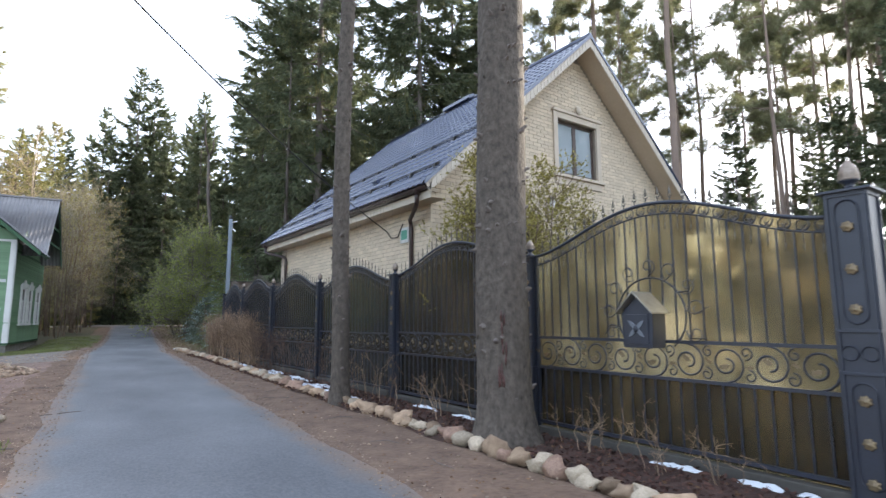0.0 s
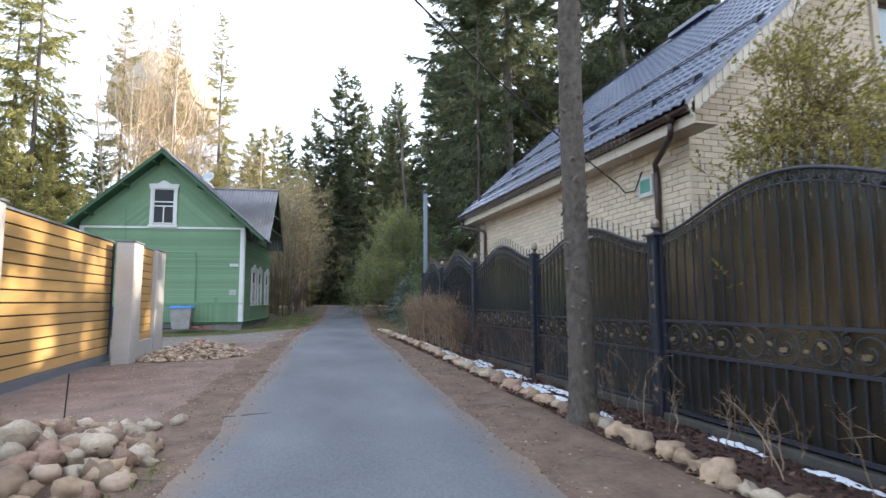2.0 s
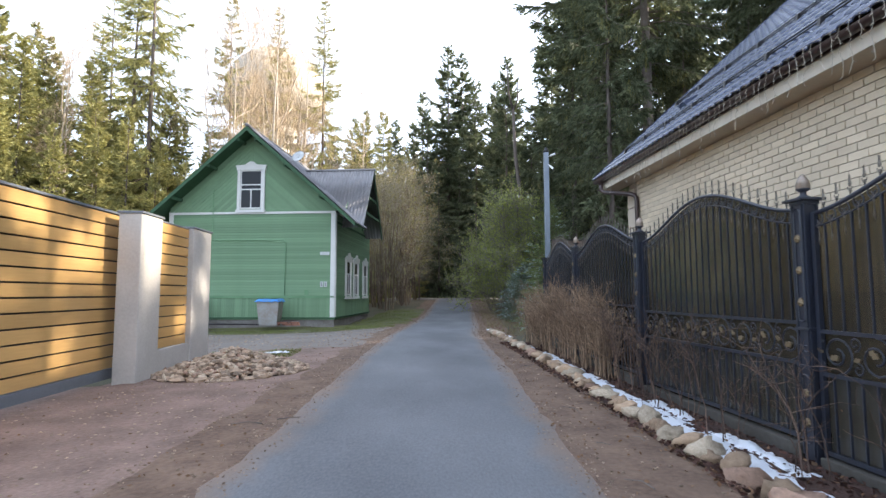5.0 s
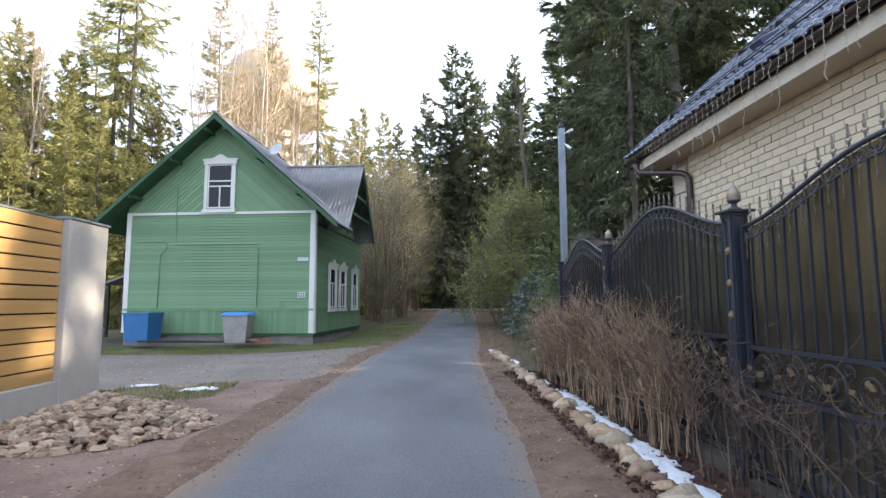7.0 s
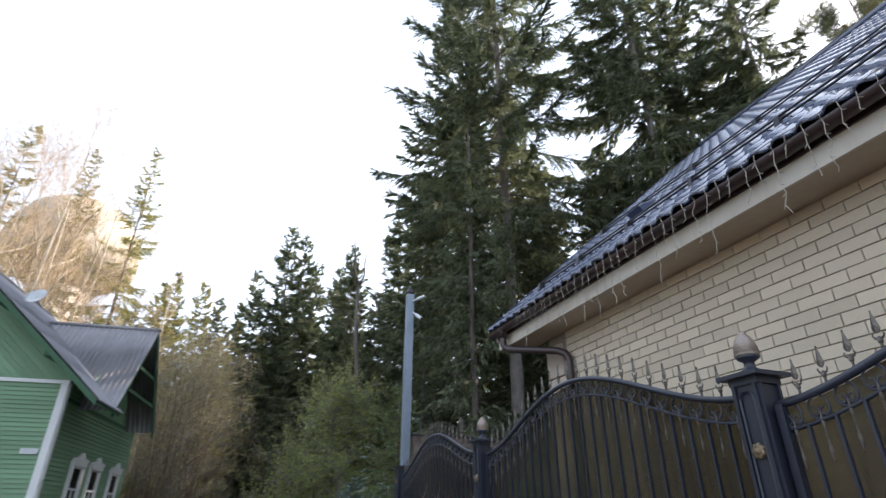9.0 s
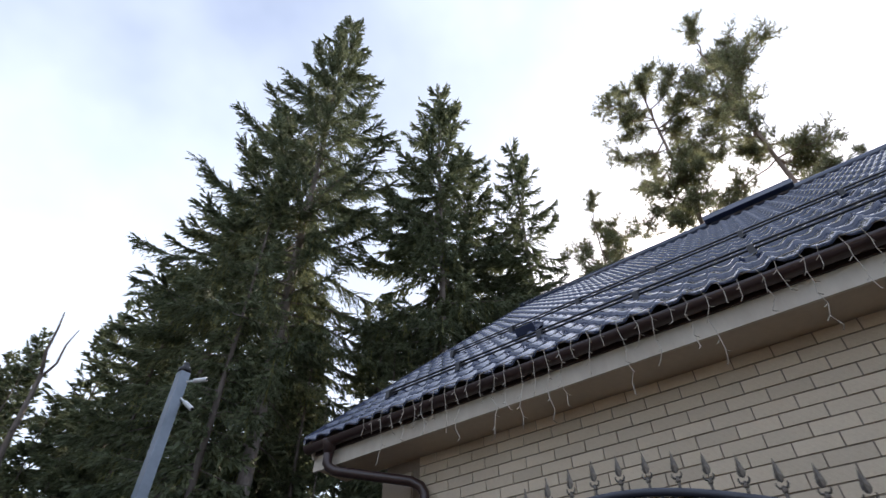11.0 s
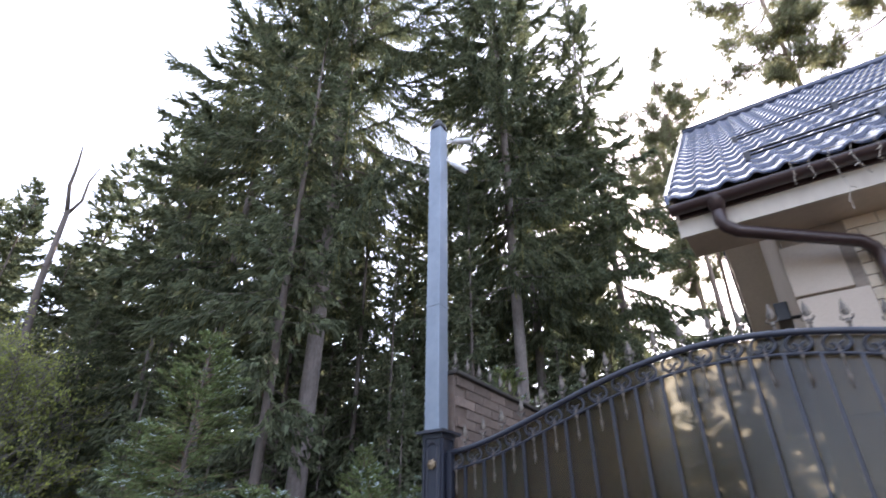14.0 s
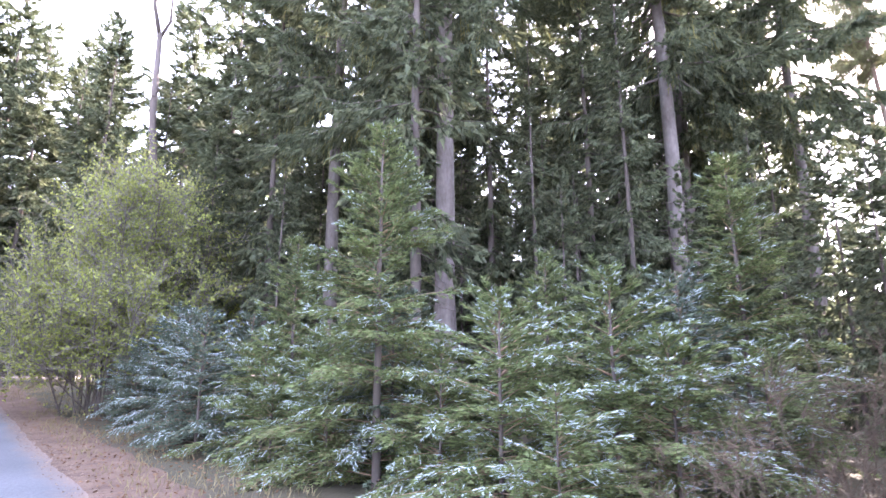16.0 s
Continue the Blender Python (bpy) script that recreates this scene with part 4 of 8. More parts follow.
for k in range(46):                                                          # deep forest behind the brick house
    x, y = prng.uniform(22, 48), prng.uniform(26, 48)
    b = math.degrees(math.atan2(x - 1.9, y - 20.5))                          # the wood is thinner here and lets the sky through
    wood.append(spot(x, y, prng.uniform(0.45, 0.85) * (0.5 if 52 < b < 66 else 1.0)))
for x, y, s in ((13, 22.6, 0.28), (15, 21.6, 0.3), (17.5, 22.0, 0.34), (12.2, 23.6, 0.24), (20, 20.8, 0.36), (14.5, 27, 0.4), (17, 25.5, 0.4), (23, 21.5, 0.4), (20.5, 23.5, 0.5), (26, 23.5, 0.5), (11.5, 25.8, 0.25), (12.8, 29.6, 0.35), (24, 19.2, 0.3), (16, 19.6, 0.3), (19, 18.9, 0.36), (21.5, 19.6, 0.4), (13.4, 20.9, 0.26), (27, 20.2, 0.45), (30, 22, 0.5), (23.5, 17.4, 0.3),
                (13.6, 26.6, 0.3), (15.0, 28.0, 0.34), (16.6, 29.2, 0.36), (18.4, 27.6, 0.38), (19.8, 30.4, 0.42), (21.6, 28.8, 0.42), (23.4, 31.6, 0.46), (25.4, 29.6, 0.46), (27.4, 33.0, 0.5), (24.0, 27.2, 0.42), (29.5, 31, 0.5), (31.5, 35, 0.55), (15.2, 30.4, 0.3), (17.5, 32, 0.36), (20, 33.5, 0.42), (22.5, 36.5, 0.5), (25, 37.5, 0.55), (28, 40, 0.6), (14.2, 29.2, 0.28), (19, 35.4, 0.42), (25, 26, 0.42), (28, 27.5, 0.48), (31, 26.5, 0.5), (27, 24.6, 0.42), (33, 29, 0.55), (22, 25.2, 0.34), (24, 23.4, 0.36), (30, 24, 0.45), (35, 27, 0.6), (12.8, 30.4, 0.3), (10.4, 31.0, 0.3), (9.6, 33.4, 0.34), (12.4, 35.6, 0.5), (14.4, 34.4, 0.5), (16.6, 36.6, 0.6), (18.6, 34.6, 0.55),
                (1.5, 60, 0.7), (4.0, 59.5, 0.6), (6.2, 60.5, 0.7), (8.4, 60, 0.75), (3.0, 63, 0.9), (5.4, 64.5, 0.9), (7.6, 65, 1.0), (10.5, 63, 0.9), (-0.5, 63, 0.8), (11.5, 59, 0.8)):
    wood.append(spot(x, y, s))
plant(template_wood, wood)


def far_woods(seed):
    """The closed forest round the place: rows of crowns far behind the single trees."""
    rng = np.random.default_rng(seed)
    ch = []
    for k in range(380):
        a = radians(rng.uniform(-75, 112))
        d = rng.uniform(62, 105)
        h = rng.uniform(8, 13) if radians(50) < a < radians(68) else rng.uniform(22, 30) if radians(18) < a < radians(60) else rng.uniform(15, 22) if a < radians(60) else rng.uniform(5, 9)
        x, y = 2 + d * math.sin(a), 18 + d * math.cos(a)
        n = 150
        u = rng.random(n) ** 1.1
        g = rng.uniform(0, 2 * np.pi, n)
        r = 0.17 * h * (1 - u) * rng.uniform(0.1, 1, n) ** 0.5
        st = np.column_stack([x + r * np.cos(g), y + r * np.sin(g), 0.4 + u * h])
        wy = unit(np.column_stack([np.cos(g), np.sin(g), rng.uniform(-0.9, 0.1, n)]))
        ch.append(needles(st, wy, rng.uniform(0.9, 2.2, n) * (1.1 - 0.6 * u), rng.uniform(0.5, 1.1, n), rng))
    ob = new("far_woods", arrays_mesh("far_woods", *gather(ch), M["needle"]))
    return tagged(ob, "dense dark spruce forest in the distance", "forest", "", "stuff")


far_woods(91)
plant(template_pine, [spot(20.3, 11.7, 1.04, 0.94), spot(19.6, 15.2, 1.0, 0.94), spot(22.0, 19.6, 0.77), spot(27, 7.5, 0.77), spot(31, 12, 0.70), spot(36, 16, 0.78), spot(33, 8, 0.93), spot(28, 16, 0.70),
                      spot(40, 10, 1.06), spot(38, 0.5, 1.0), spot(30, 21, 0.85), spot(45, 14, 1.06), spot(25.5, 20.6, 0.72)])
plant(template_pine_b, [spot(23, 9, 0.76), spot(42, 6, 1.1), spot(26, 15, 0.78), spot(24, 17, 0.76),
                        spot(32, 17, 1.06), spot(47, 9, 1.1), spot(27.5, 19.5, 0.91), spot(35, 9.5, 0.95), spot(38, 14.2, 1.15), spot(41, 16.5, 1.2), spot(40, 13, 1.15)])
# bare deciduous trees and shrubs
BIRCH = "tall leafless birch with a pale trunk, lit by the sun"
plant(broadleaf("birch", 21, 2.6, 31, BIRCH, M["bark_birch"], M["twig_sunlit"], levels=5, fork=4, low=0.3, up=1.2, r0=0.20),
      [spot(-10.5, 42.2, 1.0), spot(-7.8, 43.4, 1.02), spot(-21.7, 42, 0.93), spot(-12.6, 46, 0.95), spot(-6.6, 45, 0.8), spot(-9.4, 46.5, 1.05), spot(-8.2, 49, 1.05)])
plant(broadleaf("birch", 20, 3.2, 34, BIRCH, M["bark_birch"], M["twig_sunlit"], levels=5, fork=4, low=0.35, up=1.0, r0=0.17),
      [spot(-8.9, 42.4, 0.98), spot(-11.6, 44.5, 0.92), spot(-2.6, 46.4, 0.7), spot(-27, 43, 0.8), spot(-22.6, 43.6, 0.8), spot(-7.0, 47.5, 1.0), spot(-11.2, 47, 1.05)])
plant(dome_shrub("shrub", 6.7, 2.75, 32, "large rounded shrub just coming into light green leaf", M["bark_dark"], M["twig_grey"], M["leaf"], 50000, 0.085),
      [spot(6.9, 37.0, 0.92), spot(9.2, 38.4, 0.85)])
plant(broadleaf("shrub", 8, 2.6, 33, "tall leafless grey-brown shrub beside the road", M["twig"], M["twig_olive"], M["leaf_yellow"], 1800, trunks=10, levels=4, fork=3, leaf_size=0.06, category="shrub", low=0.1, r0=0.035, up=0.2),
      [spot(0.0, 39.0), spot(-0.9, 42, 1.15), spot(0.9, 43.5, 1.25), spot(0.9, 47, 1.3), spot(-1.2, 46.5, 1.2), spot(1.8, 51, 1.1), spot(-0.4, 40.6, 1.1), spot(0.4, 45.2, 1.3)])
# a dead tree with a forked top
dead = thing("dead_tree", "thin dead tree trunk with a bare forked top", "tree", at=pose(8.6, 39.0, 0.35, 0, -4.6, 0) @ Matrix.Diagonal((1.15, 1.15, 0.95, 1)))
part("trunk", MB().tube([(0, 0, 0), (0.1, 0, 5), (-0.05, 0.1, 10), (0.05, 0, 13.2)], [0.16, 0.13, 0.10, 0.075], 8), M["bark_dark"], dead, smooth=True)
part("fork", MB().tube([(0.05, 0, 13.0), (-0.12, 0, 14.2), (-0.05, 0.1, 15.4), (-0.1, 0, 16.2)], [0.07, 0.055, 0.04, 0.02], 6), M["bark_dark"], dead, smooth=True)
part("fork", MB().tube([(0.05, 0, 13.0), (0.35, 0, 13.8), (0.42, 0.1, 14.8), (0.6, 0, 15.6)], [0.06, 0.045, 0.03, 0.015], 6), M["bark_dark"], dead, smooth=True)
for k in range(14):
    a, z = prng.uniform(0, 6.28), prng.uniform(5, 14)
    l = prng.uniform(0.3, 1.1)
    part("dead_branch", MB().tube([(0, 0, z), (l * 0.5 * math.cos(a), l * 0.5 * math.sin(a), z + 0.1), (l * math.cos(a), l * math.sin(a), z + prng.uniform(-0.2, 0.4))], [0.02, 0.013, 0.006], 4), M["bark_dark"], dead)


# ---- ironwork fence ----
FX = 4.55
POSTS = [(4.60, 1.36), (4.60, 4.62), (4.58, 7.82), (4.52, 10.92), (4.46, 13.86), (4.49, 16.76), (4.82, 20.32)]
W = 2.96                        # a panel's width between posts
Z_END, Z_MID = 1.93, 2.28
FENCE = thing("iron_fence", "black wrought-iron fence with arched panels, scrolls and bronze plastic sheet", "fence")
M["gilt_dark"] = mat("tarnished_spear", (0.24, 0.205, 0.16), 0.5, metal=0.4, other=(0.045, 0.045, 0.05), size=0.05, fine=50, bump=0.1)


def lift(y):
    """The fence stands a little higher towards its far end."""
    return 0.02 + 0.05 * smoothstep(9, 16, y)


def arch(y):
    return Z_END + (Z_MID - Z_END) * (0.5 - 0.5 * math.cos(2 * math.pi * y / W)) ** 0.85


def ring(mb, x, y, z, r, t=0.006, a0=0.0, a1=360.0, n=12):
    mb.tube([(x, y + r * math.cos(radians(a0 + (a1 - a0) * i / n)), z + r * math.sin(radians(a0 + (a1 - a0) * i / n))) for i in range(n + 1)], t, 4)


def spiral(mb, x, y, z, r, turns, a0, sign=1, t=0.007, n=16, shrink=0.75):
    pts = []
    for i in range(n + 1):
        u = i / n
        a = radians(a0) + sign * turns * 2 * math.pi * u
        q = r * (1 - shrink * u)
        pts.append((x, y + q * math.cos(a), z + q * math.sin(a)))
    mb.tube(pts, t, 4)


def leaf_shape(mb, x, y, z, s, turn):
    c, q = math.cos(radians(turn)), math.sin(radians(turn))
    pts = [(0, 0), (0.35, 0.28), (0.6, 0.22), (0.7, 0.4), (1.0, 0.1), (0.8, -0.15), (0.55, -0.12), (0.4, -0.3)]
    mb.prism([(y + s * (a * c - b * q), z + s * (a * q + b * c)) for a, b in pts], 0.012, "x", x)


def spear():
    """A barbed leaf point on a collar."""
    mb = MB().lathe([(0.008, 0), (0.008, 0.030), (0.014, 0.036), (0.014, 0.046), (0.008, 0.052), (0.007, 0.062)], n=6)
    out = [(0.0, 0.19), (0.010, 0.150), (0.018, 0.118), (0.021, 0.098), (0.015, 0.086), (0.008, 0.080)]
    n = len(out)
    for s in (-1, 1):
        vs = [(0, y * s, z) for y, z in out] + [(0.009, 0, 0.185), (0.011, 0, 0.12), (0.008, 0, 0.078), (-0.009, 0, 0.185), (-0.011, 0, 0.12), (-0.008, 0, 0.078)]
        mb.add(vs, [(0, 1, n + 1, n), (1, 2, 3, n + 1), (3, 4, 5, n + 1), (5, n + 2, n + 1), (0, n + 3, n + 4, 1), (1, n + 4, 3, 2), (3, n + 4, 5, 4), (5, n + 4, n + 5)])
        mb.tube([(0, 0, 0.050), (0, s * 0.020, 0.056), (0, s * 0.027, 0.070), (0, s * 0.024, 0.080)], [0.006, 0.006, 0.005, 0.003], 4)
    return mb.mesh("spear_tip", M["gilt_dark"])


def ring_scroll():
    mb = MB()
    ring(mb, 0, 0, 0, 0.046, 0.006, 110, 430, 10)
    spiral(mb, 0, -0.022, -0.02, 0.022, 0.8, 90, -1, 0.005, 8)
    spiral(mb, 0, 0.022, -0.02, 0.022, 0.8, 90, 1, 0.005, 8)
    return mb.mesh("ring_scroll", M["iron"], smooth=True)


def vine(s):
    mb = MB()
    spiral(mb, 0, 0, 0, 0.15, 1.5, 90 * s, s, 0.009, 22)
    spiral(mb, 0, 0.17, 0.09 * s, 0.055, 1.2, -90 * s, -s, 0.007, 14)
    spiral(mb, 0, 0.15, -0.09 * s, 0.05, 1.1, 90, s, 0.007, 14)
    return mb.mesh("vine_scroll", M["iron"], smooth=True)


def gilt_leaf():
    mb = MB()
    leaf_shape(mb, 0, 0, 0, 1.0, 0)
    return mb.mesh("gilt_leaf", M["gilt"])


SPEAR, RING, LEAF = spear(), ring_scroll(), gilt_leaf()
VINE = {1: vine(1), -1: vine(-1)}
BAR = MB().box(-0.009, 0.007, -0.006, 0.006, 0, 1).mesh("bar", M["iron"])
DROP = MB().lathe([(0.002, -0.215), (0.008, -0.175), (0.004, -0.15), (0.004, -0.09), (0.009, -0.08), (0.003, -0.03)], n=5).mesh("drop", M["gilt_dark"], smooth=True)


def put(name, me, parent, m, label=""):
    ob = part(name, me, None, parent, label)
    ob.matrix_basis = m
    return ob


def fence_panel():
    n = 24
    poly = [(0.0, 0.07), (W, 0.07)] + [(W * (1 - i / n), arch(W * (1 - i / n)) - 0.01) for i in range(n + 1)]
    ob = part("panel", MB().prism(poly, 0.006, "x", 0.030), M["sheet"], FENCE, "arched panel of bronze translucent plastic sheet behind iron bars")
    # extra sheet, darkened to show the shaded ground behind the fence
    part("kick_panel", MB().box(0.022, 0.027, 0.03, W - 0.03, 0.08, 0.70), M["sheet_low"], ob, "added lower strip of plastic sheet, darkened for the shade behind it")
    curve = [(0, W * i / 40, arch(W * i / 40)) for i in range(41)]
    part("top_rail", MB().tube(curve, 0.017, 6), M["iron"], ob, smooth=True)
    part("under_rail", MB().tube([(x, y, z - 0.105) for x, y, z in curve], 0.008, 4), M["iron"], ob, smooth=True)
    for z, t in ((0.12, 0.016), (0.70, 0.014), (1.02, 0.014)):
        part("cross_rail", MB().box(-t, t, 0, W, z - t, z + t), M["iron"], ob)
    for y in (0.02, W - 0.02):
        part("stile", MB().box(-0.018, 0.018, y - 0.018, y + 0.018, 0.04, arch(y)), M["iron"], ob)
    count = 23
    for i in range(count):
        y = W * (i + 1) / (count + 1)
        put("bar", BAR, ob, pose(0, y, 1.02) @ Matrix.Diagonal((1, 1, arch(y) - 1.12, 1)))
        put("bar", BAR, ob, pose(0, y, 0.12) @ Matrix.Diagonal((1, 1, 0.58, 1)))
        put("spear_tip", SPEAR, ob, pose(0, y, arch(y) + 0.012) @ Matrix.Scale(0.78, 4), "tarnished gilt spear tip")
    for i in range(count + 1):
        y = W * (i + 0.5) / (count + 1)
        put("ring_scroll", RING, ob, pose(0, y, arch(y) - 0.055))
        put("drop", DROP, ob, pose(0, y, arch(y) - 0.04), "small hanging spear point")
    for i in range(9):
        y, s = W * (i + 0.5) / 9, (1 if i % 2 else -1)
        put("vine_scroll", VINE[s], ob, pose(0, y, 0.86))
        put("gilt_leaf", LEAF, ob, pose(-0.018, y - 0.03, 0.86 + 0.01 * s, 25 * s) @ Matrix.Diagonal((1, 0.085, 0.085, 1)), "gilded leaf")
        put("gilt_leaf", LEAF, ob, pose(-0.018, y + 0.17, 0.86 - 0.03 * s, 160 * s) @ Matrix.Diagonal((1, 0.06, 0.06, 1)), "gilded leaf")
    return ob


def rosette():
    mb, n = MB(), 42                                                      # one lobed disc with a raised eye
    vs, fs = [(-0.022, 0, 0)], []
    for r, x in ((0.35, 0.021), (0.42, 0.010), (0.75, 0.017), (1.0, 0.008), (1.0, 0.0)):
        for i in range(n):
            a = 2 * math.pi * i / n
            q = 0.036 * r * (1 - (0.20 * r if r > 0.5 else 0) * (0.5 - 0.5 * math.cos(7 * a)))
            vs.append((-x, q * math.cos(a), q * math.sin(a)))
    fs += [(0, 1 + i, 1 + (i + 1) % n) for i in range(n)]
    for j in range(4):
        fs += [(1 + j * n + i, 1 + (j + 1) * n + i, 1 + (j + 1) * n + (i + 1) % n, 1 + j * n + (i + 1) % n) for i in range(n)]
    mb.add(vs, fs)
    return mb.mesh("rosette", M["gilt"], smooth=True)


ROSETTE = rosette()


def fence_post(half, top, big=False, finial=True):
    ob = part("post", MB().box(-half, half, -half, half, -0.15, top), M["iron"], FENCE, "square black iron post with gilt rosettes", bevel=0.006)
    e = 0.014
    for s in (-1, 1):
        a, b = (s * half - e, s * half) if s > 0 else (s * half, s * half + e)
        for y0 in (-half - e, half):
            part("edge_strip", MB().box(a, b, y0, y0 + e, 0.05, top - 0.02), M["iron"], ob)
        part("edge_strip", MB().box(-half - e, -half, a, b, 0.05, top - 0.02), M["iron"], ob)
    r = half * 0.6
    for z0, z1 in ((0.14, 0.84 if big else 0.66), (1.24 if big else 1.07, top - 0.06)):
        pts = [(-half - 0.008, -r, z0 + r), (-half - 0.008, -r, z1 - r)] + [(-half - 0.008, r * math.cos(radians(a)), z1 - r + r * math.sin(radians(a))) for a in range(170, 0, -20)]
        pts += [(-half - 0.008, r, z0 + r)] + [(-half - 0.008, r * math.cos(radians(a)), z0 + r - r * math.sin(radians(a))) for a in range(10, 180, 20)]
        part("inset_moulding", MB().tube(pts, 0.006, 4, closed=True), M["iron"], ob)
    mid = 1.04 if big else 0.86
    for s in (-1, 1):
        mb = MB()
        ring(mb, -half - 0.008, s * half * 0.48, mid, half * 0.42, 0.006)
        part("ring_scroll", mb, M["iron"], ob)
    for z in (mid - 0.15, mid + 0.14):
        part("band", MB().box(-half - 0.016, half + 0.016, -half - 0.016, half + 0.016, z, z + 0.025), M["iron"], ob, bevel=0.003)
    part("cap", MB().box(-half - 0.045, half + 0.045, -half - 0.045, half + 0.045, top, top + 0.018).box(-half - 0.012, half + 0.012, -half - 0.012, half + 0.012, top - 0.03, top), M["iron"], ob)
    if finial:
        k = 1.3 if big else 1.0
        part("neck", MB().lathe([(0.06 * k, 0.018), (0.05 * k, 0.035), (0.025 * k, 0.05), (0.022 * k, 0.075), (0.045 * k, 0.09), (0.052 * k, 0.10)], (0, 0, top), 12), M["iron"], ob, smooth=True)
        prof = [(0.05 * k, 0.10)]
        for i in range(7):
            z = 0.105 + 0.105 * k * (i + 0.5) / 7
            q = 0.054 * k * math.cos(1.35 * ((i + 0.4) / 7) ** 1.4)
            prof += [(q, z - 0.004), (q * 0.90, z + 0.007 * k)]
        prof.append((0.004, 0.105 + 0.115 * k))
        part("cone_finial", MB().lathe(prof, (0, 0, top), 14), M["cone"], ob, "silvery bronze pine-cone finial", smooth=True)
    for z in ((0.18, 0.44, 0.72, 1.34, 1.62, 1.92) if big else (0.30, 0.52, 1.22, 1.56, 1.85) if not finial else (0.30, 0.52, 1.22, 1.47, 1.72)):
        put("rosette", ROSETTE, ob, pose(-half - 0.006, 0, z) @ Matrix.Scale(1.15 if big else 0.95, 4), "gilded flower rosette")
    return ob


panel = fence_panel()
post_big, post_small, post_end = fence_post(0.12, 2.17, True), fence_post(0.060, 2.02), fence_post(0.066, 2.04, finial=False)
for i, (x, y) in enumerate(POSTS):
    src, at = (post_big if i == 0 else post_end if i == 6 else post_small), pose(x, y, zg(x, y) + lift(y))
    if 1 < i < 6:
        copy_thing(src, at).parent = FENCE
    else:
        src.matrix_basis = at
for i, (a, b) in enumerate(zip(POSTS, POSTS[1:])):
    span, turn = math.dist(a, b), math.degrees(math.atan2(a[0] - b[0], b[1] - a[1]))
    gap = (0.12 if i == 0 else 0.060) + 0.014
    m = pose(a[0], a[1], (zg(*a) + zg(*b) + lift(a[1]) + lift(b[1])) / 2, 0, 0, turn) @ pose(0, gap, 0) @ Matrix.Diagonal((1, (span - gap - 0.076) / W, 1.05 if i < 2 else 1, 1))
    if i == 0:
        panel.matrix_basis = m
    else:
        c = copy_thing(panel, m)
        c.matrix_basis = m
        if i == 1:
            second = c

kick = part("kick_panel", MB().box(0.022, 0.027, 0.03, W - 0.03, 0.08, 0.70), M["sheet_kick"], None)      # the first two strips carry a lighter shade tint
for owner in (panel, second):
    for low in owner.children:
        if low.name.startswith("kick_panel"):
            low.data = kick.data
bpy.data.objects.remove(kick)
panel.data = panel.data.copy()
# the gate takes the copy coloured as sunlit from behind
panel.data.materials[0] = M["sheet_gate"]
tagged(panel, "arched gate panel of stained plastic sheet, coloured pale yellow as if backlit, behind iron bars")

# concrete footing of the fence
for a, b in zip(POSTS, POSTS[1:]):
    turn = math.degrees(math.atan2(a[0] - b[0], b[1] - a[1]))
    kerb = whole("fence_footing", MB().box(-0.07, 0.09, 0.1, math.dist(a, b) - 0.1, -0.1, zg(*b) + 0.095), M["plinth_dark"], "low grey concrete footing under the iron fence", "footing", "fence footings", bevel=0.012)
    kerb.matrix_world = pose(a[0], a[1], 0, 0, 0, turn)

# mailbox standing before the gate, inside an iron scroll arch
MX, MY, MZ = 4.60 - 0.14, 3.02, 1.035
box = thing("mailbox", "black metal mailbox shaped like a small gabled house", "mailbox", at=pose(MX, MY, MZ) @ Matrix.Diagonal((1, 0.80, 1.06, 1)))
part("body", MB().prism([(-0.19, 0), (0.19, 0), (0.205, 0.30), (0, 0.44), (-0.205, 0.30)], 0.20, "x", -0.10), M["iron"], box, bevel=0.006)
for s in (-1, 1):
    part("roof_plate", MB().prism([(0, 0.475), (s * 0.245, 0.292), (s * 0.245, 0.305), (0, 0.49)], 0.29, "x", -0.16), M["mailroof"], box, "shiny worn metal roof plate", bevel=0.002)
part("door", MB().box(-0.112, -0.10, -0.15, 0.15, 0.03, 0.29), M["iron"], box, bevel=0.005)
cross = MB()
for a in (35, 145, 215, 325):
    c, s = math.cos(radians(a)), math.sin(radians(a))
    cross.prism([(-0.02 * s + 0.01 * c, 0.165 + 0.02 * c + 0.01 * s), (0.08 * c - 0.018 * s, 0.165 + 0.08 * s + 0.018 * c), (0.125 * c, 0.165 + 0.125 * s), (0.08 * c + 0.018 * s, 0.165 + 0.08 * s - 0.018 * c), (0.02 * s + 0.01 * c, 0.165 - 0.02 * c + 0.01 * s)], 0.008, "x", -0.121)
part("ornament", cross, M["steel"], box, "grey metal cross ornament")
part("knob", MB().blob((-0.125, 0, 0.165), 0.014, 0.03, 0.03, 1, 8, 0.05), M["iron"], box, smooth=True)
surround = thing("scroll_arch", "black iron scroll arch round the mailbox on the gate", "ironwork", at=pose(4.58, MY, 1.03))
part("hoop", MB().tube([(0, 0.36 * math.cos(radians(a)), 0.30 + 0.36 * math.sin(radians(a))) for a in range(-50, 231, 10)], 0.009, 5), M["iron"], surround, smooth=True)
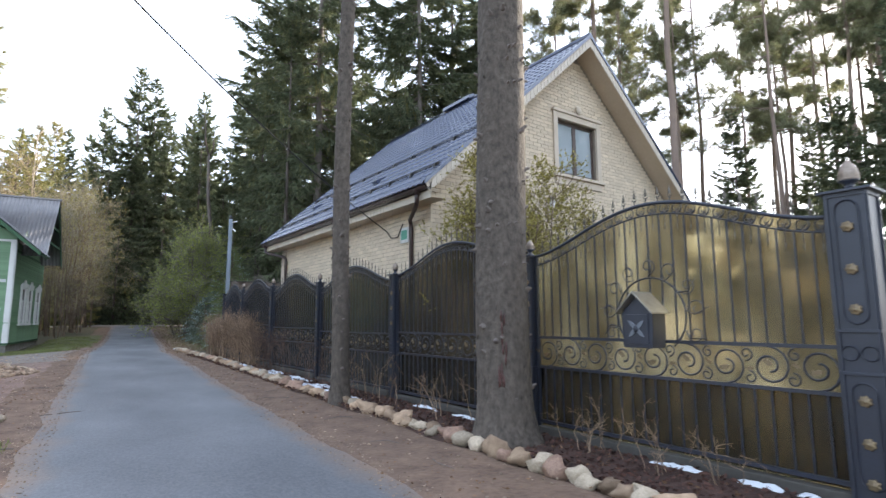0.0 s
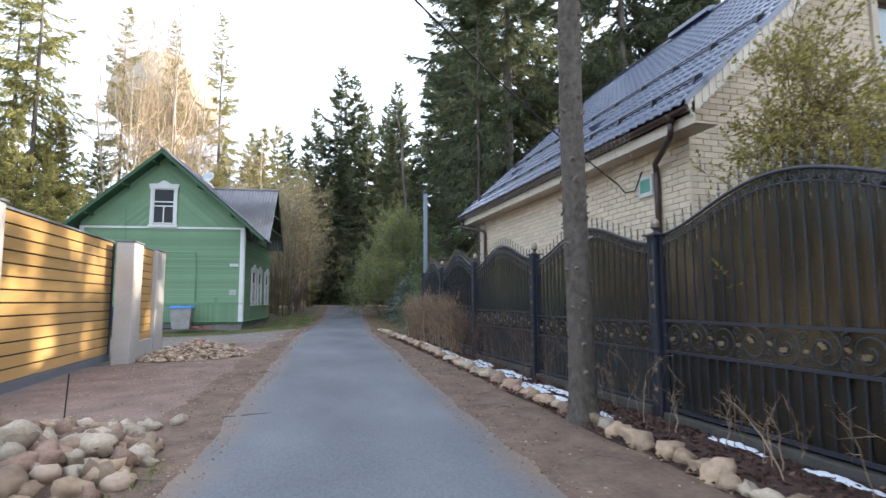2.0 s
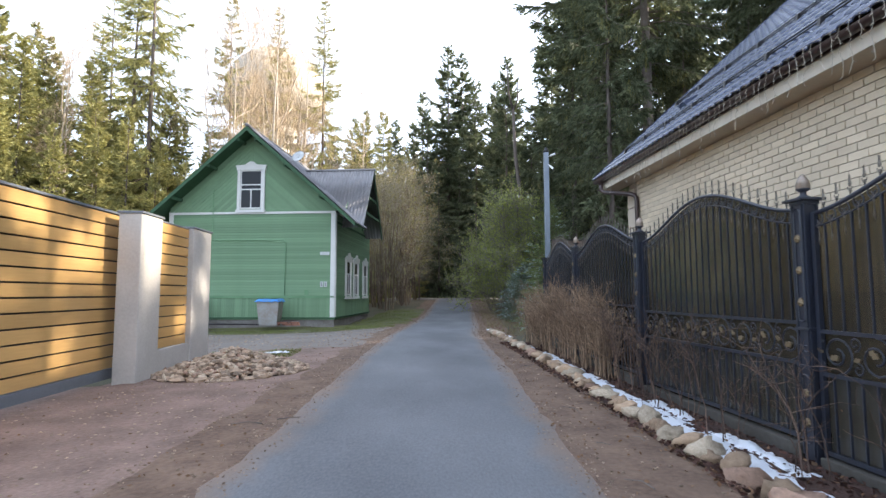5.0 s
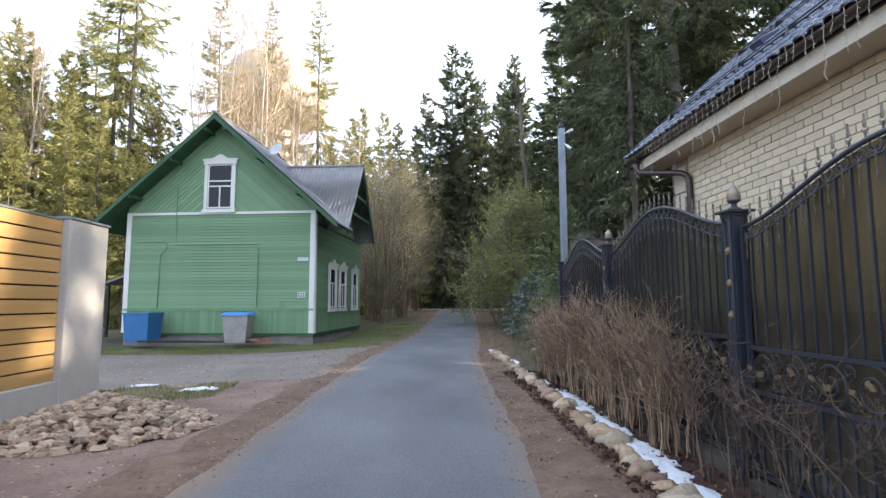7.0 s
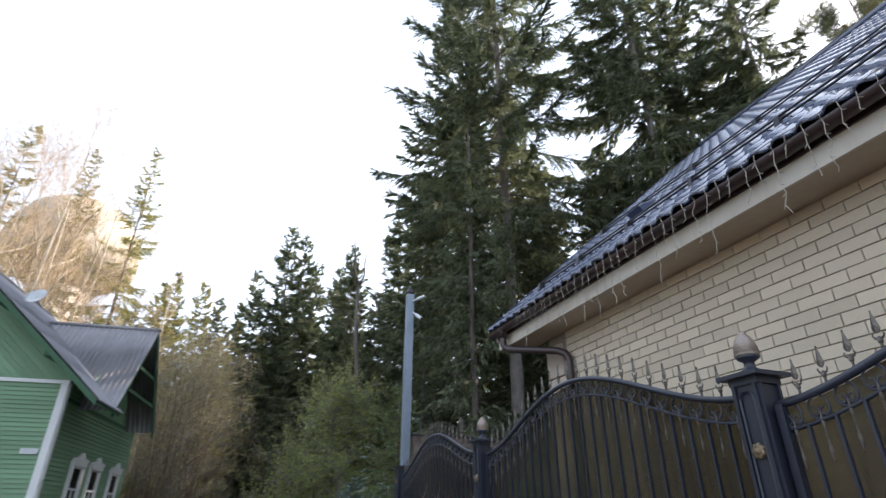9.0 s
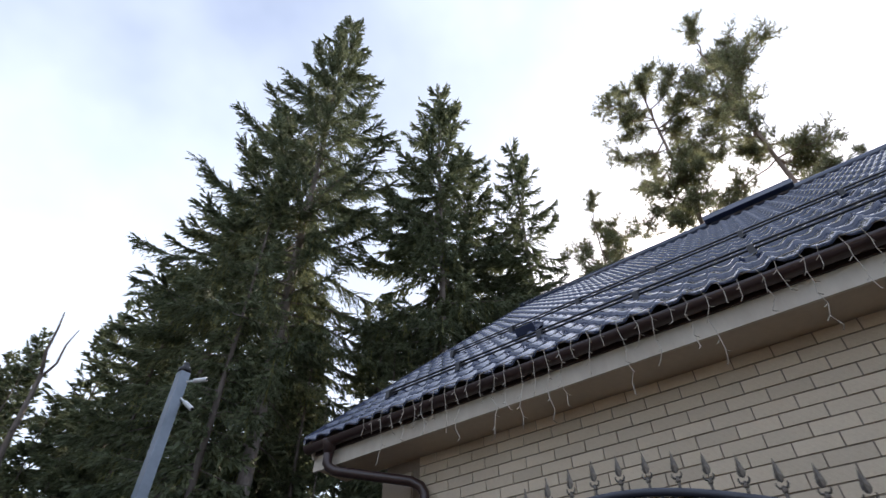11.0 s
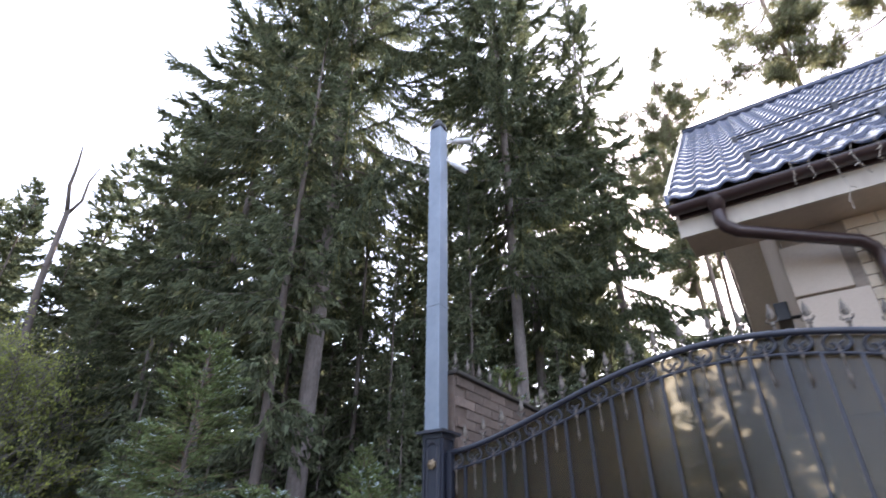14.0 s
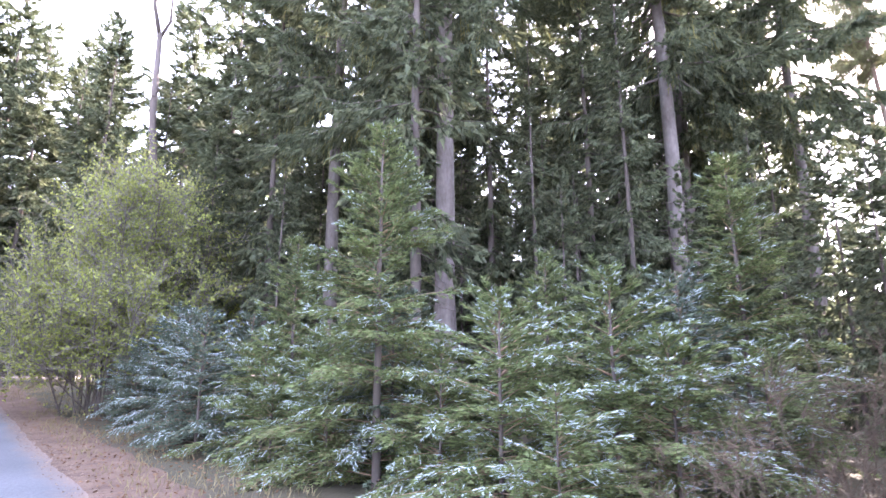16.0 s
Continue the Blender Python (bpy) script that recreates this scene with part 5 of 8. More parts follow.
for k in range(9):
    a = -20 + 27.5 * k
    mb = MB()
    c, s = math.cos(radians(a)), math.sin(radians(a))
    spiral(mb, -0.005, 0.47 * c, 0.30 + 0.47 * s, 0.085, 1.2, a + 180, 1 if k % 2 else -1, 0.006, 14)
    part("curl", mb, M["iron"], surround, smooth=True)
    mb = MB()
    mb.tube([(0, 0.36 * c, 0.30 + 0.36 * s), (-0.02, 0.45 * c - 0.05 * s, 0.30 + 0.45 * s + 0.05 * c), (-0.01, 0.58 * c, 0.30 + 0.58 * s)], [0.006, 0.006, 0.003], 4)
    part("tendril", mb, M["iron"], surround, smooth=True)

# camera pole behind the last post
pole = thing("camera_pole", "tall square galvanised pole with two white security cameras", "pole", at=pose(4.88, 20.38, 0.1))
part("shaft", MB().box(-0.06, 0.06, -0.06, 0.06, 0, 4.92), M["zinc"], pole, bevel=0.008)
part("weld_band", MB().box(-0.063, 0.063, -0.063, 0.063, 3.1, 3.12), M["zinc"], pole, bevel=0.002)
part("cap", MB().lathe([(0.075, 0), (0.075, 0.05), (0.045, 0.06), (0.04, 0.11), (0.02, 0.14)], (0, 0, 4.92), 10), M["dark"], pole, smooth=True)
for d, z in (((0.55, -0.83, 0.10), 4.80), ((0.25, -0.5, -0.45), 4.58)):
    w = Vector(d).normalized()
    o = Vector((0.05, -0.06, z))
    cm = part("security_camera", MB().tube([o + w * 0.07, o + w * 0.09, o + w * 0.225, o + w * 0.235], [0.022, 0.027, 0.027, 0.023], 12), M["white_plastic"], pole, "white bullet security camera", smooth=True)
    part("lens", MB().tube([o + w * 0.232, o + w * 0.242], 0.019, 12), M["dark"], cm)
    part("bracket", MB().tube([o - w * 0.02, o + w * 0.08], 0.012, 8), M["white_plastic"], cm)

# brick boundary wall running back from the corner
BW = thing("boundary_wall", "old brick boundary wall with iron spikes, running back from the fence corner", "wall")
part("core", MB().box(4.99, 9.6, 20.30, 20.42, 0.0, 2.70), M["wallbrick"], BW)
BRICK_W = MB().box(0.004, 0.246, 0, 0.02, 0.005, 0.07).mesh("brick", M["wallbrick"] if "wallbrick" in M else M["brick"])
for j in range(9):
    for i in range(17):
        put("brick", BRICK_W, BW, pose(5.0 + 0.25 * i + (0.125 if j % 2 else 0), 20.282, 2.04 + 0.072 * j))
part("coping", MB().box(4.97, 9.64, 20.26, 20.46, 2.70, 2.73), M["plinth_dark"], BW, bevel=0.01)
for i in range(22):
    put("spear_tip", SPEAR, BW, pose(5.1 + 0.18 * i, 20.36, 2.73), "iron spike")


# ---- cream brick house ----
WX, EX = 6.08, 15.3             # west and east wall faces
SY, NY = 8.95, 18.05            # south and north wall faces
EAVE_X, EAVE_Z, SLOPE = 5.55, 3.93, 0.905
RIDGE_X = 10.70
ROOF_S, ROOF_N = 8.37, 18.66
RIDGE_Z = EAVE_Z + SLOPE * (RIDGE_X - EAVE_X)
SOFFIT_Z = 3.68
WALL_T = 0.25
HOUSE = thing("brick_house", "cream brick house with a steep dark metal-tile roof and attic gable", "house")
wx0, wx1, wz0, wz1 = 9.97, 11.47, 4.98, 6.40      # attic window opening


def under_roof(x):
    return RIDGE_Z - 0.20 - SLOPE * abs(x - RIDGE_X)


def gable_wall(y0, thick, material, label, hole):
    mb = MB()
    x0, x1 = WX + WALL_T, EX
    xl, xr = RIDGE_X - (RIDGE_Z - 0.20 - wz0) / SLOPE, RIDGE_X + (RIDGE_Z - 0.20 - wz0) / SLOPE
    if hole:
        mb.prism([(x0, -0.1), (x1, -0.1), (x1, under_roof(x1)), (xr, wz0), (xl, wz0), (x0, under_roof(x0))], thick, "y", y0)
        mb.prism([(xl, wz0), (wx0, wz0), (wx0, under_roof(wx0))], thick, "y", y0)
        mb.prism([(wx1, wz0), (xr, wz0), (wx1, under_roof(wx1))], thick, "y", y0)
        mb.prism([(wx0, wz1), (wx1, wz1), (wx1, under_roof(wx1)), (RIDGE_X, under_roof(RIDGE_X)), (wx0, under_roof(wx0))], thick, "y", y0)
    else:
        mb.prism([(x0, -0.1), (x1, -0.1), (x1, under_roof(x1)), (RIDGE_X, under_roof(RIDGE_X)), (x0, under_roof(x0))], thick, "y", y0)
    return part("wall", mb, material, HOUSE, label)


WALL_W = part("wall", MB().box(WX + 0.012, WX + WALL_T, SY + 0.012, NY - 0.012, -0.1, SOFFIT_Z + 0.25), M["mortar"], HOUSE, "cream brick west wall with dark joints")
WALL_S = gable_wall(SY + 0.012, WALL_T - 0.012, M["mortar"], "cream brick south gable wall", True)
gable_wall(NY - WALL_T, WALL_T, M["render"], "beige rendered north gable wall", False)
part("wall", MB().box(EX - WALL_T, EX, SY + WALL_T, NY - WALL_T, -0.1, SOFFIT_Z + 0.2), M["render"], HOUSE, "plain east wall")
part("attic_floor", MB().box(WX + WALL_T, EX - WALL_T, SY + WALL_T, NY - WALL_T, 3.4, 3.5), M["render"], HOUSE)


def tile_roof():
    """Metal roof tile: waves across the slope and a scalloped step every 0.35 m up it."""
    pitch, step, drop = 0.19, 0.35, 0.019
    run = math.hypot(RIDGE_X - EAVE_X, RIDGE_Z - EAVE_Z)
    ux, uz = (RIDGE_X - EAVE_X) / run, (RIDGE_Z - EAVE_Z) / run
    n = int((ROOF_N - ROOF_S) / pitch * 8)
    ys = np.linspace(ROOF_S, ROOF_N, n + 1)
    ph = (ys - ROOF_S) / pitch * 2 * np.pi
    wave = 0.019 * np.cos(ph) + 0.006 * np.cos(2 * ph)
    lip = 0.05 * (0.5 + 0.5 * np.sin(ph + 0.6))
    rows, s = [], 0.0
    while s < run - 0.01:
        e = min(s + step, run)
        rows += [(s - lip, wave), (s - lip, drop + wave), (s - lip * 0.8 + 0.012, drop + 0.004 + wave), ((s + e) / 2 - lip * 0.5, drop * 0.55 + wave), (e - 0.001 - lip, wave)]
        s = e
    k = n + 1
    idx = np.arange(len(rows) * k).reshape(len(rows), k)
    quads = np.stack([idx[:-1, :-1], idx[:-1, 1:], idx[1:, 1:], idx[1:, :-1]], -1).reshape(-1, 4)
    for sgn in (1, -1):
        vs = []
        cut = 1 if sgn > 0 else 4                                         # the far slope is coarser
        for a, hgt in rows:
            x = (EAVE_X + a * ux - hgt * uz)[::cut]
            z = (EAVE_Z + a * uz + hgt * ux)[::cut]
            vs.append(np.column_stack([x if sgn > 0 else 2 * RIDGE_X - x, ys[::cut], z]))
        k = len(ys[::cut])
        idx = np.arange(len(rows) * k).reshape(len(rows), k)
        quads = np.stack([idx[:-1, :-1], idx[:-1, 1:], idx[1:, 1:], idx[1:, :-1]], -1).reshape(-1, 4)
        me = arrays_mesh("roof_slope", np.concatenate(vs), quads[:, ::-1] if sgn > 0 else quads, M["rooftile"])
        part("roof_slope", me, None, HOUSE, "dark blue wavy metal tile")
    for sgn in (1, -1):
        X = lambda x: x if sgn > 0 else 2 * RIDGE_X - x
        part("roof_deck", MB().prism([(X(EAVE_X + 0.12), EAVE_Z + 0.04), (X(RIDGE_X), RIDGE_Z - 0.05), (X(RIDGE_X), RIDGE_Z - 0.20), (X(EAVE_X + 0.14), EAVE_Z - 0.07)], ROOF_N - ROOF_S - 0.06, "y", ROOF_S + 0.03),
             M["soffit"], HOUSE, "beige boarded underside of the roof")
    part("ridge_cap", MB().tube([(RIDGE_X, ROOF_S - 0.02, RIDGE_Z + 0.025), (RIDGE_X, ROOF_N + 0.02, RIDGE_Z + 0.025)], 0.085, 10), M["rooftile"], HOUSE, smooth=True)
    part("ridge_vent", MB().prism([(RIDGE_X - 0.22, RIDGE_Z + 0.0), (RIDGE_X + 0.22, RIDGE_Z + 0.0), (RIDGE_X + 0.2, RIDGE_Z + 0.12), (RIDGE_X, RIDGE_Z + 0.2), (RIDGE_X - 0.2, RIDGE_Z + 0.12)], 1.5, "y", 13.2), M["rooftile"], HOUSE, "raised dark ridge vent", bevel=0.01)
    for y, s in ((ROOF_S, -1), (ROOF_N, 1)):
        for sgn in (1, -1):
            X = lambda x: x if sgn > 0 else 2 * RIDGE_X - x
            y0 = y if s < 0 else y - 0.025
            part("verge_board", MB().prism([(X(EAVE_X + 0.02), EAVE_Z), (X(RIDGE_X), RIDGE_Z - 0.03), (X(RIDGE_X), RIDGE_Z - 0.27), (X(EAVE_X + 0.10), EAVE_Z - 0.16)], 0.025, "y", y0),
                 M["fascia"], HOUSE, "pale ribbed verge board")
            part("verge_flashing", MB().prism([(X(EAVE_X - 0.02), EAVE_Z + 0.05), (X(RIDGE_X), RIDGE_Z + 0.075), (X(RIDGE_X), RIDGE_Z - 0.035), (X(EAVE_X - 0.02), EAVE_Z - 0.035)], 0.03, "y", y0 - 0.028 if s < 0 else y0 + 0.026),
                 M["rooftile"], HOUSE, "dark metal verge flashing")
    rib = MB().box(-0.03, 0.03, -0.012, 0.0, -0.20, -0.02).mesh("verge_rib", M["fascia"])
    for i in range(44):
        for sgn in (1, -1):
            x = EAVE_X + 0.18 + i * 0.12
            if x < RIDGE_X - 0.05:
                put("verge_rib", rib, HOUSE, pose(x if sgn > 0 else 2 * RIDGE_X - x, ROOF_S, EAVE_Z + SLOPE * (x - EAVE_X) - 0.04))


tile_roof()
# eaves: soffit, fascia and gutter along the west side
part("soffit", MB().box(EAVE_X + 0.15, WX + 0.02, ROOF_S + 0.03, ROOF_N - 0.03, SOFFIT_Z, SOFFIT_Z + 0.02), M["soffit"], HOUSE, "beige soffit boards")
part("fascia", MB().box(EAVE_X + 0.125, EAVE_X + 0.15, ROOF_S, ROOF_N, SOFFIT_Z - 0.02, EAVE_Z + 0.04), M["fascia"], HOUSE, "cream fascia board, streaked with damp")
gx, gz = EAVE_X + 0.035, EAVE_Z - 0.055
prof = [(gx + 0.065 * math.cos(radians(a)), gz + 0.06 * math.sin(radians(a))) for a in range(180, 361, 15)]
prof += [(gx + 0.058 * math.cos(radians(a)), gz + 0.053 * math.sin(radians(a))) for a in range(360, 179, -15)]
part("gutter", MB().prism(prof, ROOF_N - ROOF_S + 0.04, "y", ROOF_S - 0.02), M["gutter"], HOUSE, "dark brown round gutter")
part("eave_board", MB().box(EAVE_X + 0.105, EAVE_X + 0.124, ROOF_S, ROOF_N, EAVE_Z - 0.12, EAVE_Z + 0.03), M["gutter"], HOUSE, "dark brown eave board")
for y, go in ((ROOF_N - 0.30, -0.85), (ROOF_S + 0.35, 0.90)):
    w = WX - 0.06
    pts = [(gx, y, gz - 0.04), (gx, y, SOFFIT_Z - 0.03), (gx + 0.015, y + go * 0.03, SOFFIT_Z - 0.07), (gx + 0.05, y + go * 0.09, SOFFIT_Z - 0.105), (w - 0.09, y + go * 0.90, SOFFIT_Z - 0.27),
           (w - 0.03, y + go * 0.97, SOFFIT_Z - 0.31), (w - 0.005, y + go, SOFFIT_Z - 0.37), (w, y + go, SOFFIT_Z - 0.45), (w, y + go, 0.15)]
    dp = part("downpipe", MB().tube(pts, 0.046, 10), M["gutter"], HOUSE, "dark brown round downpipe", smooth=True)
    part("funnel", MB().lathe([(0.05, -0.13), (0.07, -0.02), (0.072, 0.0)], (gx, y, gz), 12), M["gutter"], dp, smooth=True)

# snow guards: two rows of twin rails on brackets
tilt = math.degrees(math.atan(SLOPE))
up = Vector((-SLOPE, 0, 1)).normalized()
for d in (0.75, 2.35):
    x, z = EAVE_X + d / math.hypot(1, SLOPE), EAVE_Z + d * SLOPE / math.hypot(1, SLOPE)
    guard = thing("snow_guard", "black tubular snow guard with brackets on the metal roof", "snow guard", "snow guards")
    for hgt in (0.050, 0.080):
        a = Vector((x, 0, z)) + up * hgt
        part("rail", MB().tube([(a.x, ROOF_S + 0.25, a.z), (a.x, ROOF_N - 0.6, a.z)], 0.010, 6), M["dark"], guard, smooth=True)
    for i in range(11):
        y = ROOF_S + 0.35 + i * 0.93
        c = Vector((x, 0, z))
        e = Vector((1, 0, SLOPE)).normalized()
        q = [c - e * 0.10 + up * 0.03, c + e * 0.13 + up * 0.03, c + e * 0.01 + up * 0.092, c - e * 0.03 + up * 0.092]
        part("bracket", MB().prism([(p.x, p.z) for p in q], 0.05, "y", y), M["dark"], guard)
# roof vents
for y, d in ((16.6, 1.6), (12.2, 1.5)):
    c = Vector((EAVE_X + d / math.hypot(1, SLOPE), y, EAVE_Z + d * SLOPE / math.hypot(1, SLOPE)))
    vent = thing("roof_vent", "small dark raised vent cowl on the metal roof", "roof vent", "roof vents", at=Matrix.Translation(c) @ pose(0, 0, 0, 0, -tilt, 0))
    part("cowl", MB().prism([(-0.16, 0.02), (0.16, 0.02), (0.16, 0.05), (-0.10, 0.12), (-0.16, 0.12)], 0.24, "y", -0.12), M["rooftile"], vent, bevel=0.012)

# attic window with a profiled surround
win = part("window", MB().box(wx0, wx1, SY + 0.10, SY + 0.15, wz0, wz0 + 0.07).box(wx0, wx1, SY + 0.10, SY + 0.15, wz1 - 0.07, wz1).box(wx0, wx0 + 0.07, SY + 0.10, SY + 0.15, wz0, wz1)
           .box(wx1 - 0.07, wx1, SY + 0.10, SY + 0.15, wz0, wz1), M["frame"], HOUSE, "dark brown attic window")
part("mullion", MB().box((wx0 + wx1) / 2 - 0.06, (wx0 + wx1) / 2 + 0.06, SY + 0.095, SY + 0.15, wz0 + 0.07, wz1 - 0.07), M["frame"], win)
for a, b in ((wx0 + 0.07, (wx0 + wx1) / 2 - 0.06), ((wx0 + wx1) / 2 + 0.06, wx1 - 0.07)):
    part("pane", MB().box(a, b, SY + 0.12, SY + 0.128, wz0 + 0.07, wz1 - 0.07), M["glass"], win)
    part("curtain", MB().box(a + 0.02, b - 0.02, SY + 0.22, SY + 0.23, wz0 + 0.1, wz1 - 0.07), M["curtain"], win, "pale closed curtain")
sur = [(wx0 - 0.16, wx0 - 0.01, wz0 - 0.05, wz1 + 0.17), (wx1 + 0.01, wx1 + 0.16, wz0 - 0.05, wz1 + 0.17), (wx0 - 0.01, wx1 + 0.01, wz1 + 0.01, wz1 + 0.17)]
for a, b, c, d in sur:
    part("surround", MB().box(a, b, SY - 0.05, SY + 0.03, c, d), M["stonetrim"], win, "cream moulded surround", bevel=0.012)
part("lintel_cornice", MB().box(wx0 - 0.20, wx1 + 0.20, SY - 0.09, SY + 0.02, wz1 + 0.17, wz1 + 0.24), M["stonetrim"], win, bevel=0.015)
part("sill", MB().box(wx0 - 0.22, wx1 + 0.22, SY - 0.12, SY + 0.08, wz0 - 0.12, wz0 - 0.045), M["stonetrim"], win, bevel=0.015)
part("apron", MB().box(wx0 - 0.14, wx1 + 0.14, SY - 0.05, SY + 0.02, wz0 - 0.30, wz0 - 0.12), M["stonetrim"], win, bevel=0.012)
part("keystone", MB().blob((10.72, SY - 0.09, wz1 + 0.33), 0.10, 0.06, 0.12, 4, 8, 0.3), M["stonetrim"], win, smooth=True)

lan = thing("wall_lantern", "small black wall lantern with a pale glass body on the gable", "lantern", at=pose(9.6, SY - 0.12, 4.02))
part("body", MB().lathe([(0.05, 0), (0.085, 0.16)], n=6), M["white_plastic"], lan, "pale lantern glass")
part("roof", MB().lathe([(0.11, 0.16), (0.03, 0.24), (0.012, 0.30)], n=6), M["iron"], lan)
part("bracket", MB().tube([(0, 0, 0.0), (0, 0.03, -0.05), (0, 0.12, -0.04)], 0.012, 6), M["iron"], lan)
fl = thing("floodlight", "black floodlight with a round sensor on the house corner", "floodlight", at=pose(6.5, NY + 0.12, 3.12))
part("housing", MB().box(-0.12, 0.12, -0.05, 0.05, 0.0, 0.15), M["dark"], fl, bevel=0.01)
part("bracket", MB().tube([(0, 0, 0.05), (0, -0.12, 0.05)], 0.015, 6), M["dark"], fl)
part("sensor", MB().blob((0.0, 0.0, -0.08), 0.05, 0.05, 0.05, 3, 8, 0.05), M["dark"], fl, smooth=True)
vp = thing("wall_vent", "white-framed green vent plate on the brick wall", "vent", at=pose(WX, 9.95, 3.15))
part("frame", MB().box(-0.035, 0.0, -0.17, 0.17, -0.17, 0.17), M["plate"], vp, bevel=0.006)
part("grille", MB().box(-0.042, -0.035, -0.12, 0.12, -0.10, 0.11), M["greenplate"], vp)

# icicle lights along the eave
lights = thing("string_lights", "strings of unlit icicle lights hanging along the eave", "string lights")
rl = random.Random(5)
y = ROOF_S + 1.2
main = []
while y < ROOF_N - 0.75:
    main.append((EAVE_X - 0.035, y, gz + 0.055 + 0.012 * math.sin(y * 9)))
    y += 0.12
part("main_wire", MB().tube(main, 0.004, 4), M["lightwire"], lights)
for i in range(len(main)):
    x0, yy, z0 = main[i]
    n = rl.randint(2, 7)
    pts = [(x0, yy, z0)]
    for k in range(n):
        pts.append((x0 + rl.uniform(-0.01, 0.012), yy + rl.uniform(-0.025, 0.025), z0 - 0.082 * (k + 1)))
    st = part("strand", MB().tube(pts, 0.003, 3), M["lightwire"], lights)
    bulbs = MB()
    for p in pts[1:]:
        a = rl.uniform(0, 6.28)
        bulbs.tube([p, (p[0] + 0.018 * math.cos(a), p[1] + 0.03 * math.sin(a), p[2] - 0.02)], 0.0035, 3)
    part("bulb_row", bulbs, M["lightwire"], st, kind="stuff")

# overhead cable from the wall to a pole
cab = []
A, B = Vector((5.95, 10.55, 3.30)), Vector((-4.6, 4.9, 8.55))
for i in range(31):
    u = i / 30
    p = A.lerp(B, u)
    p.z -= 0.55 * 4 * u * (1 - u)
    cab.append(p)
whole("overhead_cable", MB().tube([(WX - 0.01, 10.05, 3.42), (6.0, 10.15, 3.12), (5.95, 10.35, 3.12)] + cab, 0.013, 5), M["cable"], "black overhead cable drooping to the brick house", "cable", smooth=True)


# ---- green wooden house ----
GREEN = thing("green_house", "old green weatherboarded wooden house with white corner boards and grey roof", "house", at=pose(-1.75, 28.75, 0.0, 0, 0, -7))
GW, GD = 7.02, 6.8              # width to the west, depth to the north, from the south-east corner
GZ0, GZB, GZ1, GAPEX = 0.40, 1.22, 4.66, 8.12
GMID, GOUT = -GW / 2, 0.98
GRAKE = (GAPEX - 4.15) / (GW / 2 + GOUT)


def green_roof(x):
    return GAPEX - GRAKE * abs(x - GMID)


g_front = part("wall", MB().box(-GW, 0, 0.0, 0.12, 0.3, GZ1).prism([(-GW, GZ1), (0, GZ1), (0, green_roof(0) - 0.05), (GMID, GAPEX - 0.1), (-GW, green_roof(0) - 0.05)], 0.12, "y", 0.0), M["greenwood"], GREEN, "green boarded front wall")
g_side = part("wall", MB().box(-0.12, 0, 0.12, GD, 0.3, GZ1), M["greenwood"], GREEN, "green boarded side wall")
part("wall", MB().box(-GW, -GW + 0.12, 0.12, GD, 0.3, GZ1), M["greenwood"], GREEN, "green boarded far side wall")
part("wall", MB().box(-GW, 0, GD, GD + 0.12, 0.3, GZ1), M["greenwood"], GREEN, "green boarded back wall")
part("plinth", MB().box(-GW + 0.02, -0.02, 0.03, GD, -0.3, 0.32), M["plinth"], GREEN, "grey weathered plinth")
part("drip_board", MB().box(-GW - 0.05, 0.05, -0.06, 0.02, 0.34, 0.40).box(0.0, 0.06, 0.02, GD, 0.34, 0.40), M["greentrim"], GREEN)
# weatherboards: lapped boards, narrow at the foot of their profile
BH = 0.108
BOARD = MB().prism([(0, 0), (-0.004, 0), (-0.004, 0.016), (-0.028, 0.016), (-0.008, BH), (0, BH)], 1, "x", 0).mesh("board", M["greenwood"])
i = 0
while GZB + 0.05 + i * BH < GZ1 - 0.1:
    z = GZB + 0.05 + i * BH
    put("board", BOARD, g_front, pose(-GW + 0.1, 0, z) @ Matrix.Diagonal((GW - 0.2, 1, 1, 1)))
    put("board", BOARD, g_side, pose(0, 0.1, z, 0, 0, 90) @ Matrix.Diagonal((GD - 0.1, 1, 1, 1)))
    i += 1
VB = MB().box(0, 0.088, -0.014, 0, 0, 1).mesh("board", M["greenwood"])
for i in range(int((GW - 0.2) / 0.093)):
    put("board", VB, g_front, pose(-GW + 0.1 + i * 0.093, 0, GZ0) @ Matrix.Diagonal((1, 1, GZB - GZ0, 1)))
for i in range(int((GD - 0.2) / 0.093)):
    put("board", VB, g_side, pose(0, 0.1 + i * 0.093, GZ0, 0, 0, 90) @ Matrix.Diagonal((1, 1, GZB - GZ0, 1)))
# gable: boards laid parallel to the slopes, meeting beside the window
for s in (-1, 1):
    foot, inner, pitch = GZ1 + 0.08, 0.02, 0.13 * math.hypot(1, GRAKE)
    for k in range(30):
        hi = GAPEX - 0.22 - k * pitch - GRAKE * inner
        lo = hi - pitch + 0.022
        if hi < foot + 0.05:
            break
        far_hi, far_lo = inner + (hi - foot) / GRAKE, inner + max(0.0, lo - foot) / GRAKE
        poly = [(inner, hi), (far_hi, foot), (far_lo, foot)] + ([(inner, lo)] if lo > foot else [(inner, foot)])
        part("board", MB().prism([(GMID + s * a, b) for a, b in poly], 0.020, "y", -0.020), M["greenwood"], g_front)
part("belt_board", MB().box(-GW - 0.02, 0.02, -0.05, 0.0, GZ1 - 0.02, GZ1 + 0.07), M["whitewood"], GREEN, "narrow white belt board")
part("belt_board", MB().box(-GW, 0, -0.045, 0.0, GZB - 0.04, GZB + 0.04), M["greenpale"], GREEN)
